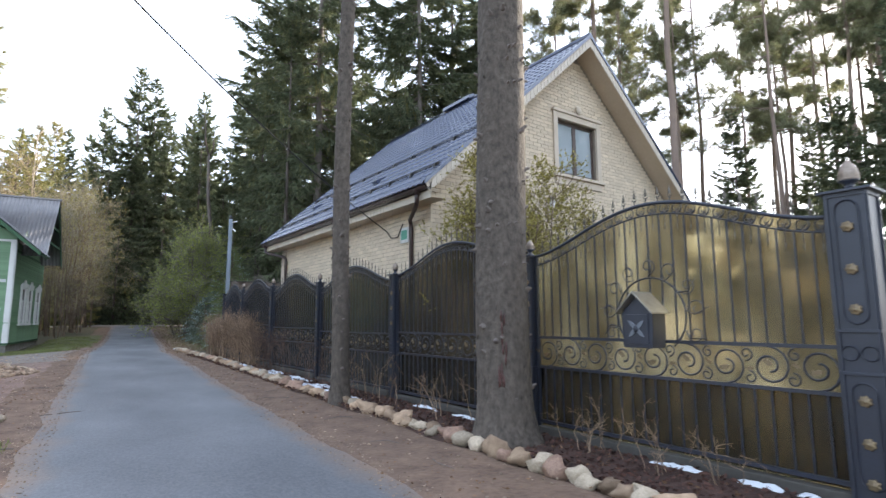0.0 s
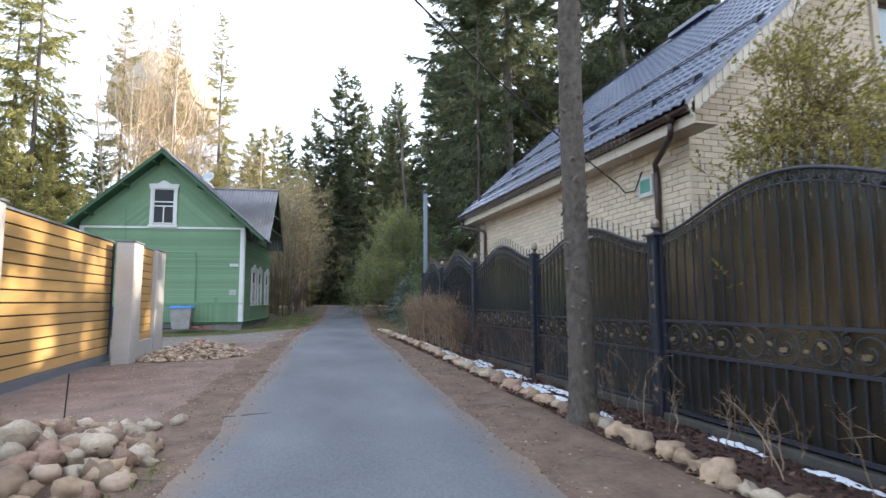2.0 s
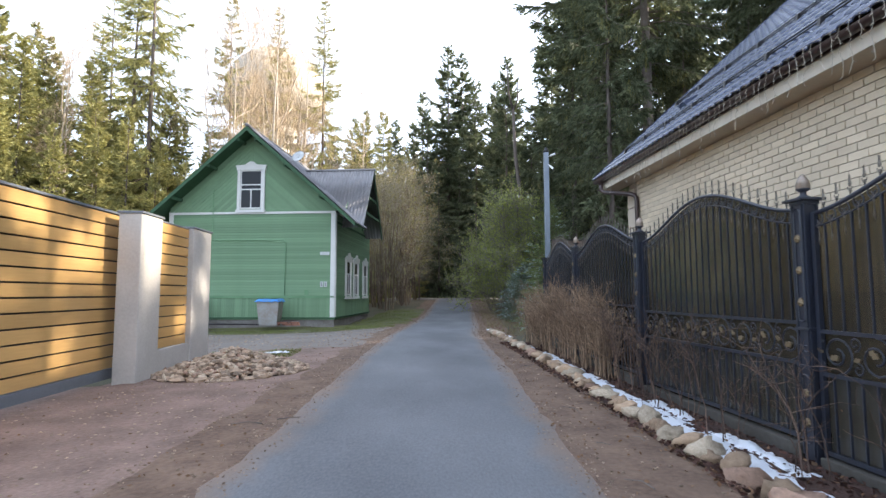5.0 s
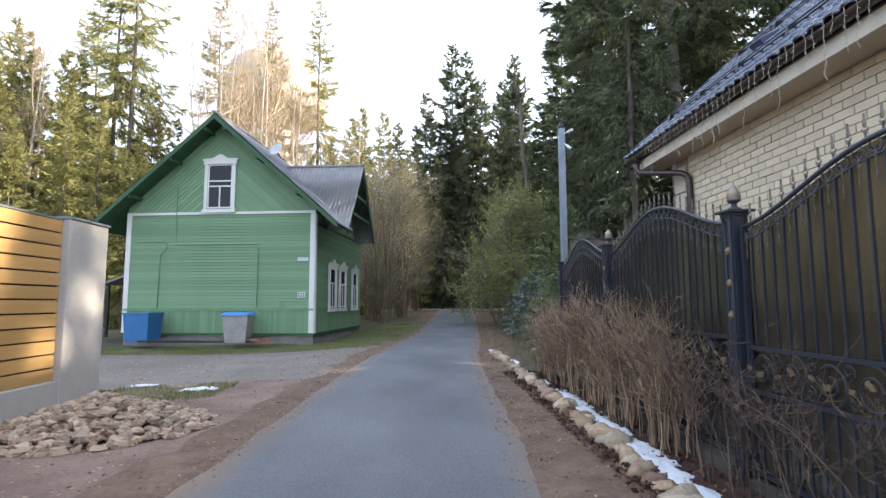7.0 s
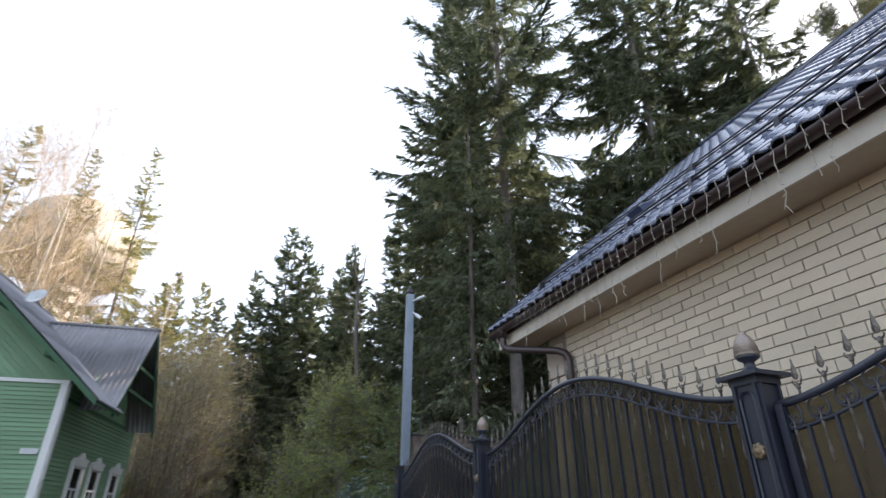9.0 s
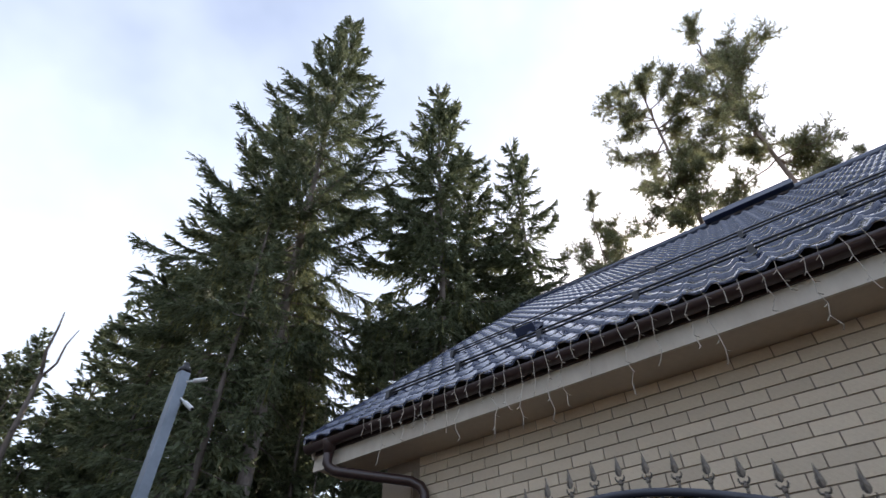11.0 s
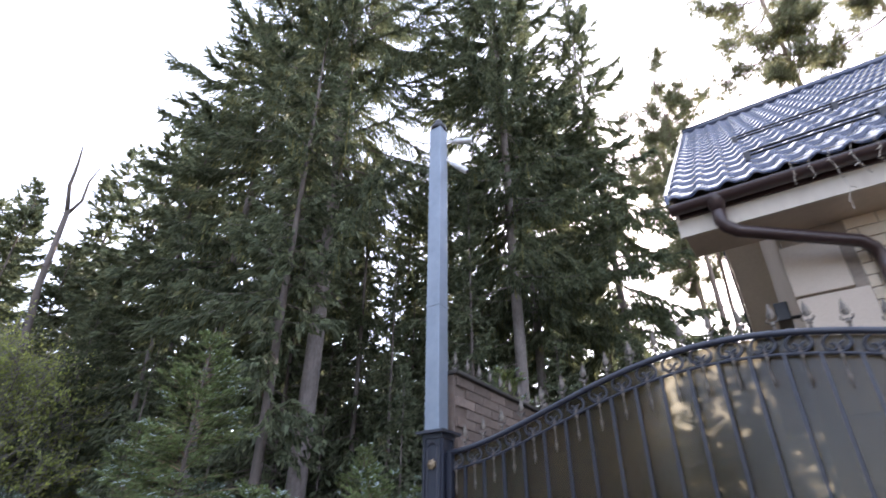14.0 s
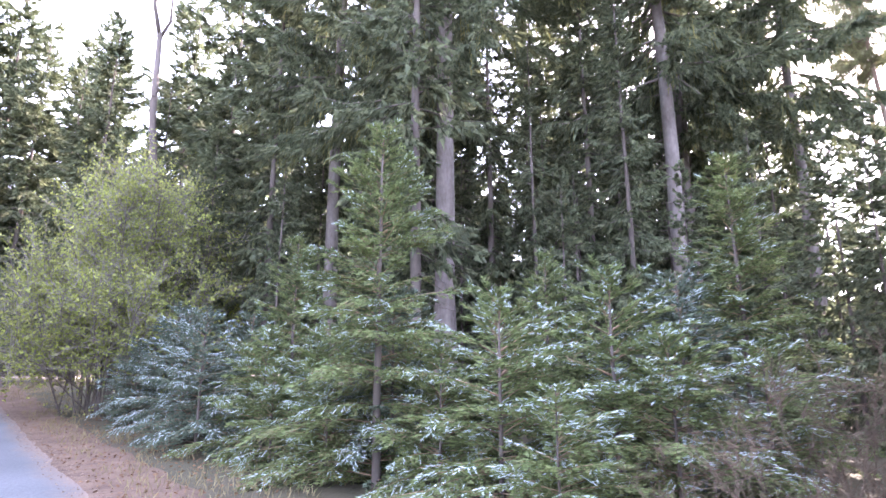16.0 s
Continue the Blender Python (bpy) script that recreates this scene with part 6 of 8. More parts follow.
part("belt_board", MB().box(0.0, 0.045, 0.1, GD, GZB - 0.04, GZB + 0.04), M["greenpale"], GREEN)
part("belt_board", MB().box(0.0, 0.05, 0.1, GD, GZ1 - 0.42, GZ1 - 0.34), M["greentrim"], GREEN)
for x in (-GW + 0.07, -0.08):
    part("corner_board", MB().box(x - 0.09, x + 0.09, -0.045, 0.0, GZ0, GZ1), M["whitewood"], GREEN, "white corner board", bevel=0.006)
part("corner_board", MB().box(0.0, 0.04, 0.0, 0.14, GZ0, GZ1), M["whitewood"], GREEN, "white corner board")


def corrugated(name, length, run, parent, m, material, label):
    """Wavy roofing sheet: length along local y, run along local x."""
    n = int(length / 0.15 * 6)
    ys = np.linspace(0, length, n + 1)
    w = 0.022 * np.cos(ys / 0.15 * 2 * np.pi)
    rows = []
    k = max(2, int(run / 1.1))
    for j in range(k):
        a, b = run * j / k, run * (j + 1) / k + 0.05
        rows += [(a, 0.012 + w), (b, w)]
    vs = np.concatenate([np.column_stack([np.full_like(ys, x), ys, z]) for x, z in rows])
    idx = np.arange(len(rows) * (n + 1)).reshape(len(rows), n + 1)
    f = np.stack([idx[:-1, :-1], idx[1:, :-1], idx[1:, 1:], idx[:-1, 1:]], -1).reshape(-1, 4)
    ob = part(name, arrays_mesh(name, vs, f, material), None, parent, label)
    ob.matrix_basis = m
    return ob


gang = math.degrees(math.atan(GRAKE))
grun = math.hypot(GW / 2 + GOUT, GAPEX - 4.15)
for s in (-1, 1):
    m = pose(GMID, -0.75, GAPEX + 0.05) @ (pose(0, 0, 0, 0, gang, 0) if s > 0 else pose(0, GD + 1.1, 0, 0, 0, 180) @ pose(0, 0, 0, 0, gang, 0))
    if s < 0:
        corrugated("roof", GD + 1.1, grun, GREEN, m, M["slate"], "grey corrugated roof sheet")
    else:                                                            # on the road side the eave stops at the cross gable
        corrugated("roof", 2.1, grun, GREEN, m, M["slate"], "grey corrugated roof sheet")
        corrugated("roof", GD - 1.0, (GW / 2) / math.cos(radians(gang)), GREEN, pose(0, 2.1, 0) @ m, M["slate"], "grey corrugated roof sheet")
    xo, zo = GMID + s * (GW / 2 + GOUT), 4.15
    part("roof_boarding", MB().prism([(GMID, GAPEX - 0.02), (xo, zo - 0.02), (xo, zo - 0.09), (GMID, GAPEX - 0.11)], GD + 1.0 if s < 0 else 2.0, "y", -0.70), M["greentrim"], GREEN, "dark green roof boarding")
    part("barge_board", MB().prism([(GMID, GAPEX + 0.03), (xo, zo + 0.03), (xo, zo - 0.14), (GMID, GAPEX - 0.16)], 0.04, "y", -0.76), M["greentrim"], GREEN, "dark green barge board")
    for d in (0.35, 1.5, 2.9):
        x = GMID + s * d * 1.05
        part("purlin_end", MB().box(x - 0.05, x + 0.05, -0.70, 0.0, green_roof(x) - 0.24, green_roof(x) - 0.12), M["greentrim"], GREEN)
part("ridge_cap", MB().tube([(GMID, -0.8, GAPEX + 0.07), (GMID, GD + 0.4, GAPEX + 0.07)], 0.07, 8), M["slate"], GREEN, smooth=True)
# cross gable to the road side
CX0, CX1, CY, CH, CZ = -3.0, 0.95, 3.3, 1.75, 7.15
cz0 = 4.2
crun = math.hypot(CH + 0.6, CZ - cz0)
cang = math.degrees(math.atan2(CZ - cz0, CH + 0.6))
corrugated("roof", CX1 - CX0, crun, GREEN, pose(CX0, CY, CZ, 0, 0, -90) @ pose(0, 0, 0, 0, cang, 0), M["slate"], "grey corrugated cross-gable roof sheet")
corrugated("roof", CX1 - CX0, crun, GREEN, pose(CX1, CY, CZ, 0, 0, 90) @ pose(0, 0, 0, 0, cang, 0), M["slate"], "grey corrugated cross-gable roof sheet")
part("wall", MB().prism([(CY - CH, 4.3), (CY + CH, 4.3), (CY + CH, 5.0), (CY, CZ - 0.12), (CY - CH, 5.0)], 0.06, "x", -0.02), M["greenwood"], GREEN, "green boarded cross gable")
part("barge_board", MB().prism([(CY, CZ - 0.02), (CY - CH - 0.6, cz0 - 0.02), (CY - CH - 0.6, cz0 - 0.2), (CY, CZ - 0.2)], 0.04, "x", CX1 - 0.06), M["greentrim"], GREEN)
part("barge_board", MB().prism([(CY, CZ - 0.02), (CY + CH + 0.6, cz0 - 0.02), (CY + CH + 0.6, cz0 - 0.2), (CY, CZ - 0.2)], 0.04, "x", CX1 - 0.06), M["greentrim"], GREEN)
for z, half in ((4.9, 1.62), (5.7, 1.0)):
    part("tie_beam", MB().box(CX1 - 0.14, CX1 - 0.07, CY - half, CY + half, z, z + 0.1), M["greentrim"], GREEN)
part("ridge_cap", MB().tube([(CX0 + 0.4, CY, CZ + 0.05), (CX1 + 0.05, CY, CZ + 0.05)], 0.06, 8), M["slate"], GREEN, smooth=True)


def old_window(parent, m, w, h, crest, bars):
    """A white-framed window with a carved head; local x across, y into the wall."""
    win = part("window", MB().box(-w / 2 - 0.12, -w / 2, -0.06, 0.03, -0.1, h + 0.1).box(w / 2, w / 2 + 0.12, -0.06, 0.03, -0.1, h + 0.1)
               .box(-w / 2 - 0.16, w / 2 + 0.16, -0.08, 0.03, h, h + 0.14).box(-w / 2 - 0.16, w / 2 + 0.16, -0.09, 0.03, -0.16, -0.04), M["whitewood"], parent, "white carved window surround")
    win.matrix_basis = m
    if crest:
        part("crest", MB().prism([(-w / 2 - 0.2, h + 0.14), (w / 2 + 0.2, h + 0.14), (w / 2 + 0.2, h + 0.2), (w * 0.28, h + 0.22), (0.1, h + 0.34), (0, h + 0.36), (-0.1, h + 0.34), (-w * 0.28, h + 0.22), (-w / 2 - 0.2, h + 0.2)], 0.06, "y", -0.09), M["whitewood"], win)
    for z in bars:
        part("glazing_bar", MB().box(-w / 2, w / 2, -0.03, 0.01, h * z - 0.025, h * z + 0.025), M["whitewood"], win)
    part("glazing_bar", MB().box(-0.025, 0.025, -0.03, 0.01, 0, h * bars[0]), M["whitewood"], win)
    part("sash", MB().box(-w / 2, -w / 2 + 0.05, -0.028, 0.012, 0, h).box(w / 2 - 0.05, w / 2, -0.028, 0.012, 0, h).box(-w / 2, w / 2, -0.028, 0.012, 0, 0.05).box(-w / 2, w / 2, -0.028, 0.012, h - 0.05, h), M["whitewood"], win)
    part("pane", MB().box(-w / 2 + 0.03, w / 2 - 0.03, -0.012, -0.006, 0.03, h - 0.03), M["darkglass"], win, "dark window pane")
    return win


old_window(GREEN, pose(GMID - 0.05, -0.03, 4.86), 0.92, 1.62, True, (0.5, 0.62))
for y in (2.1, 3.57, 5.6):
    old_window(GREEN, pose(0.03, y, 1.27, 0, 0, 90), 0.74, 1.52, True, (0.62,))
# pipes, plates and meter on the front
for pts in ([(-5.15, -0.06, 5.7), (-5.15, -0.06, 3.62), (-5.05, -0.06, 3.55), (-2.12, -0.06, 3.55), (-2.05, -0.06, 3.48), (-2.05, -0.06, 1.3)], [(-6.6, -0.06, 3.66), (-5.55, -0.06, 3.66), (-5.48, -0.06, 3.6), (-5.48, -0.06, 3.4), (-5.7, -0.06, 3.2), (-5.72, -0.06, 1.3)]):
    part("wall_pipe", MB().tube(pts, 0.014, 6), M["greenpale"], GREEN, smooth=True)
part("sign_plate", MB().box(-0.60, -0.22, -0.055, -0.04, 2.92, 3.05), M["plate"], GREEN, "small white street plate")
for x in (-0.52, -0.36):
    d = part("number_plate", MB().box(x - 0.06, x + 0.06, -0.055, -0.04, 1.62, 1.84), M["plate"], GREEN, "small white plate")
    part("mark", MB().box(x - 0.03, x + 0.03, -0.060, -0.055, 1.66, 1.72), M["letter"], d)
    part("mark", MB().box(x - 0.03, x + 0.03, -0.060, -0.055, 1.75, 1.80), M["letter"], d)
part("patch_plate", MB().box(-1.22, -1.08, -0.05, -0.035, 1.3, 1.5), M["greenpale"], GREEN)
dish = thing("satellite_dish", "small blue-grey dish on the green roof", "satellite dish", at=pose(-3.6, 30.2, 7.3, 60, 0, -20))
part("bowl", MB().lathe([(0.02, 0.0), (0.2, 0.03), (0.3, 0.09), (0.31, 0.10), (0.2, 0.045), (0.02, 0.015)], n=14), M["plate"], dish, smooth=True)
part("arm", MB().tube([(0, 0, -0.35), (0, 0, 0.02)], 0.02, 6), M["steel"], dish)

# bins, planks and bricks before the house
GM = pose(-1.75, 28.75, 0.0, 0, 0, -7)
bb = thing("waste_bin", "square bright blue plastic bin beside the green house", "bin", at=GM @ pose(-5.75, -0.75, 0.14))
part("body", MB().add([(-0.40, -0.36, 0), (0.40, -0.36, 0), (0.40, 0.36, 0), (-0.40, 0.36, 0), (-0.46, -0.42, 0.95), (0.46, -0.42, 0.95), (0.46, 0.42, 0.95), (-0.46, 0.42, 0.95)],
                      [(3, 2, 1, 0), (4, 5, 6, 7), (0, 1, 5, 4), (1, 2, 6, 5), (2, 3, 7, 6), (3, 0, 4, 7)]), M["blue"], bb, bevel=0.02)
part("rim", MB().box(-0.48, 0.48, -0.44, 0.44, 0.93, 0.99), M["blue"], bb, bevel=0.012)
gb = thing("waste_bin", "dented grey metal bin covered with blue plastic film", "bin", at=GM @ pose(-2.35, -0.75, 0.12, 0, 0, 6))
part("body", MB().add([(-0.34, -0.30, 0), (0.34, -0.30, 0), (0.34, 0.30, 0), (-0.34, 0.30, 0), (-0.44, -0.38, 0.98), (0.44, -0.38, 0.98), (0.44, 0.38, 0.98), (-0.44, 0.38, 0.98)],
                      [(3, 2, 1, 0), (4, 5, 6, 7), (0, 1, 5, 4), (1, 2, 6, 5), (2, 3, 7, 6), (3, 0, 4, 7)]), M["binmetal"], gb, bevel=0.02)
film = MB()
fv, ff = [], []
for j in range(9):
    for i in range(11):
        x, y = -0.49 + 0.098 * i, -0.43 + 0.1075 * j
        edge = max(abs(x) / 0.49, abs(y) / 0.43)
        fv.append((x, y, 1.02 + 0.05 * noise.noise(Vector((x * 5, y * 5, 1))) - 0.10 * max(0, edge - 0.85) / 0.15))
for j in range(8):
    for i in range(10):
        ff.append((j * 11 + i, j * 11 + i + 1, (j + 1) * 11 + i + 1, (j + 1) * 11 + i))
part("cover", film.add(fv, ff), M["bluefilm"], gb, "crumpled bright blue film cover", smooth=True)
BR = MB().box(-0.12, 0.12, -0.06, 0.06, 0, 0.065).mesh("brick", M["brickred"])
rb = random.Random(9)
for k in range(14):
    o = new("brick", BR)
    o.matrix_world = GM @ pose(rb.uniform(-2.2, -1.1), rb.uniform(-1.0, -0.55), 0.13 + (0.066 if k > 8 else 0), 0, 0, rb.uniform(-30, 30))
    tagged(o, "loose old red brick lying by the green house", "brick", "loose bricks")
for k in range(3):
    whole("plank_scrap", MB().box(-1.5 - k * 0.2, 0.6, -0.07, 0.07, 0.0, 0.05), M["polewood"], "grey weathered plank lying in the grass", "plank", "scrap planks").matrix_world = GM @ pose(-4.6 + k * 0.7, -1.0 - 0.16 * k, 0.16, 0, 0, -3 + 3 * k)
# lean-to beyond the house
lt = thing("lean_to", "dark wooden lean-to shed beside the green house", "shed", at=GM @ pose(-9.2, 2.0, 0.1))
part("roof", MB().prism([(-0.2, 2.1), (2.4, 3.0), (2.4, 3.07), (-0.2, 2.17)], 3.0, "y", 0.0), M["slate"], lt)
for x, y in ((0, 0.1), (0, 2.8), (1.9, 0.1)):
    part("post", MB().box(x - 0.05, x + 0.05, y - 0.05, y + 0.05, 0, 2.1 + 0.3 * x), M["polewood"], lt)
part("back_wall", MB().box(0, 2.3, 2.9, 3.0, 0, 2.1), M["polewood"], lt)

# ---- plank gate and its pillars on the far side of the road ----
GX = -3.20
gate = thing("sliding_gate", "long ochre plank sliding gate on a blue-grey steel rail", "gate")
# added black sheet stands for the shade in the plank gaps
part("frame_sheet", MB().box(GX - 0.06, GX - 0.035, 10.55, 15.54, 0.24, 2.585), M["dark"], gate, "black sheet added behind the planks to darken the gaps like shade")
NPL = 13
PL = MB().box(GX - 0.03, GX, 10.55, 15.50, 0, 0.158).mesh("plank", M["plank"])
for i in range(NPL):
    put("plank", PL, gate, pose(0, 0, 0.238 + i * 0.182))
part("bottom_rail", MB().box(GX - 0.07, GX + 0.02, 10.0, 15.60, 0.08, 0.225), M["steel"], gate, "blue-grey steel bottom rail", bevel=0.01)
part("top_cap", MB().box(GX - 0.07, GX + 0.025, 10.55, 15.54, 2.595, 2.63), M["steel"], gate, bevel=0.006)
part("end_stile", MB().box(GX - 0.08, GX + 0.01, 15.51, 15.62, 0.09, 2.59), M["dark"], gate)


def pillar(x0, x1, y0, y1, label):
    ob = thing("gate_pillar", label, "pillar", "gate pillars")
    part("shaft", MB().box(x0, x1, y0, y1, -0.1, 2.58), M["concrete"], ob, bevel=0.018)
    part("cap", MB().box(x0 - 0.02, x1 + 0.02, y0 - 0.02, y1 + 0.02, 2.58, 2.615), M["steel"], ob, "thin dark metal cap", bevel=0.005)
    return ob


PX0, PX1 = -3.02, -2.68
pillar(PX0, PX1, 15.12, 15.80, "tall pale cast-concrete pillar beside the plank gate")
pillar(PX0, PX1, 17.05, 17.92, "tall pale cast-concrete pillar at the end of the fence")
pillar(PX0 - 0.25, PX1 - 0.25, 9.9, 10.5, "pale cast-concrete pillar at the start of the gate")
infill = thing("fence_infill", "short ochre plank fence section on a pale concrete base", "fence")
part("base", MB().box(PX0 + 0.04, PX1 - 0.02, 15.80, 17.05, -0.1, 0.46), M["concrete"], infill, "pale concrete base", bevel=0.01)
PL2 = MB().box(PX1 - 0.12, PX1 - 0.09, 15.81, 17.04, 0, 0.154).mesh("plank", M["plank"])
# black again, for shade between the planks of the short section
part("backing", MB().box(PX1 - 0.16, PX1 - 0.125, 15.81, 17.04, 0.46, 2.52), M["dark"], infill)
for i in range(12):
    put("plank", PL2, infill, pose(0, 0, 0.465 + i * 0.1755))
part("top_cap", MB().box(PX1 - 0.17, PX1 - 0.08, 15.81, 17.04, 2.555, 2.58), M["steel"], infill)


def utility_pole(x, y, h, label):
    ob = thing("utility_pole", label, "utility pole", at=pose(x, y, zg(x, y)))
    part("shaft", MB().tube([(0, 0, -0.2), (0, 0, h)], [0.13, 0.10], 10), M["polewood"], ob, smooth=True)
    for z in (h - 0.12, h - 0.72):
        arm = part("crossarm", MB().box(-0.42, 0.42, -0.04, 0.04, z - 0.035, z + 0.035), M["polewood"], ob)
        for s in (-0.36, 0.36):
            part("insulator", MB().lathe([(0.03, 0), (0.04, 0.03), (0.025, 0.05), (0.035, 0.08), (0.01, 0.10)], (s, 0, z + 0.035), 8), M["dark"], arm, smooth=True)
    return ob


utility_pole(-6.85, 16.95, 6.6, "dark tarred wooden utility pole with two crossarms")
utility_pole(-4.7, 4.85, 8.7, "tall dark tarred wooden utility pole carrying the cable")

# round concrete tower far behind the birches
tw = thing("water_tower", "tan round water tower on a pale shaft, rising behind the trees", "tower", at=pose(-13.9, 66, 0.8))
part("shaft", MB().lathe([(2.6, 0), (2.3, 19.4)], n=24), M["tower"], tw, smooth=True)
part("tank", MB().lathe([(2.2, 18.6), (4.4, 20.0), (5.3, 20.8), (5.5, 21.6), (5.5, 22.6), (5.2, 24.2), (4.3, 25.9), (2.8, 27.1), (1.2, 27.6), (0.2, 27.7)], n=36), M["tank"], tw, "wide domed tan tank head", smooth=True)


# ---- the two spruce trunks beside the fence ----
def road_trunk(x, y, r, h, seed, label, stubs, scar=False):
    """A bare spruce trunk with knots, stubs and flaking bark."""
    rng = np.random.default_rng(seed)
    ob = thing("spruce", label, "tree", at=pose(x, y, zg(x, y) - 0.05))
    rows, cols = 150, 40
    z = np.concatenate([np.linspace(0, 1.2, 40), np.linspace(1.23, h, rows - 40)])
    g = np.linspace(0, 2 * np.pi, cols, endpoint=False)
    wx = 0.02 * np.sin(z * 0.6 + seed) * np.minimum(z, 2)
    wy = 0.02 * np.cos(z * 0.5 + seed) * np.minimum(z, 2)
    rad = r * (1 - 0.5 * z / h) * (1 + 0.45 * np.exp(-z / 0.22))
    bumps = np.zeros((rows, cols))
    for i in range(rows):
        for j in range(cols):
            p = Vector((math.cos(g[j]) * 2.2, math.sin(g[j]) * 2.2, z[i] * 1.6 + seed))
            q = Vector((math.cos(g[j]) * 7, math.sin(g[j]) * 7, z[i] * 6 + seed))
            bumps[i, j] = 0.03 * noise.noise(p) + 0.018 * noise.noise(q) + 0.10 * max(0, math.sin(g[j] * 3 + seed)) * math.exp(-z[i] / 0.2)
    R = rad[:, None] * (1 + bumps)
    V = np.stack([wx[:, None] + R * np.cos(g), wy[:, None] + R * np.sin(g), np.broadcast_to(z[:, None], R.shape)], -1).reshape(-1, 3)
    idx = np.arange(rows * cols).reshape(rows, cols)
    a, b = idx[:-1], idx[1:]
    F = np.stack([a, np.roll(a, -1, 1), np.roll(b, -1, 1), b], -1).reshape(-1, 4)
    me = arrays_mesh("trunk", V, F, M["bark_near"])
    me.polygons.foreach_set("use_smooth", [True] * len(me.polygons))
    part("trunk", me, None, ob)
    knot = MB().lathe([(0.034, -0.02), (0.033, 0.006), (0.022, 0.014), (0.016, 0.045), (0.004, 0.06)], n=7).mesh("knot", M["bark_dark"], smooth=True)
    for k in range(stubs):
        a, zz = rng.uniform(0, 2 * np.pi), rng.uniform(0.5, min(h, 8))
        rr = np.interp(zz, z, rad) - 0.005
        kn = part("knot", knot, None, ob)
        s = rng.uniform(0.5, 1.15)
        kn.matrix_basis = Matrix.Translation((np.interp(zz, z, wx) + rr * math.cos(a), np.interp(zz, z, wy) + rr * math.sin(a), zz)) @ Matrix.Rotation(a, 4, "Z") @ Matrix.Rotation(radians(75 + rng.uniform(-15, 25)), 4, "Y") @ Matrix.Scale(s, 4)
    flakes = 260
    a, zz = rng.uniform(0, 2 * np.pi, flakes), rng.uniform(0.2, min(h, 7), flakes)
    rr = np.interp(zz, z, rad) * 1.012
    st = np.column_stack([np.interp(zz, z, wx) + rr * np.cos(a), np.interp(zz, z, wy) + rr * np.sin(a), zz])
    out = np.column_stack([np.cos(a), np.sin(a), np.zeros(flakes)])
    wy2 = unit(np.column_stack([0 * a, 0 * a, -np.ones(flakes)]) + out * 0.25 + rng.normal(scale=0.15, size=(flakes, 3)))
    part("bark_flake", arrays_mesh("bark_flake", *blades(st, wy2, rng.uniform(0.03, 0.08, flakes), rng.uniform(0.02, 0.04, flakes), rng), M["bark_near"]), None, ob, kind="stuff")
    if scar:
        sc = MB()
        for k in range(16):
            aa = radians(222 + rng.uniform(-9, 9))
            zz = rng.uniform(0.75, 1.55)
            q = np.interp(zz, z, rad) * 0.99
            sc.tube([(q * math.cos(aa), q * math.sin(aa), zz), (q * 1.02 * math.cos(aa), q * 1.02 * math.sin(aa), zz - 0.06), (q * math.cos(aa), q * math.sin(aa), zz - rng.uniform(0.1, 0.2))], [0.006, 0.012, 0.004], 5)
        part("resin_scar", sc, M["resin"], ob, "reddish bleeding resin scar", smooth=True)
    return ob


M["bark_near"] = mat("flaking_spruce_bark", (0.135, 0.112, 0.09), 0.95, other=(0.045, 0.036, 0.03), size=0.07, fine=30, bump=1.0, depth=0.03, stretch=(1, 1, 0.7), contrast=0.2)
M["resin"] = mat("resin", (0.10, 0.036, 0.03), 0.5, other=(0.055, 0.026, 0.022), size=0.05, bump=0.2)
road_trunk(3.66, 7.95, 0.140, 24, 3, "bare grey spruce trunk beside the stone edging", 60)
road_trunk(3.96, 4.40, 0.295, 25, 5, "thick flaking spruce trunk with a resin scar beside the gate", 120, True)


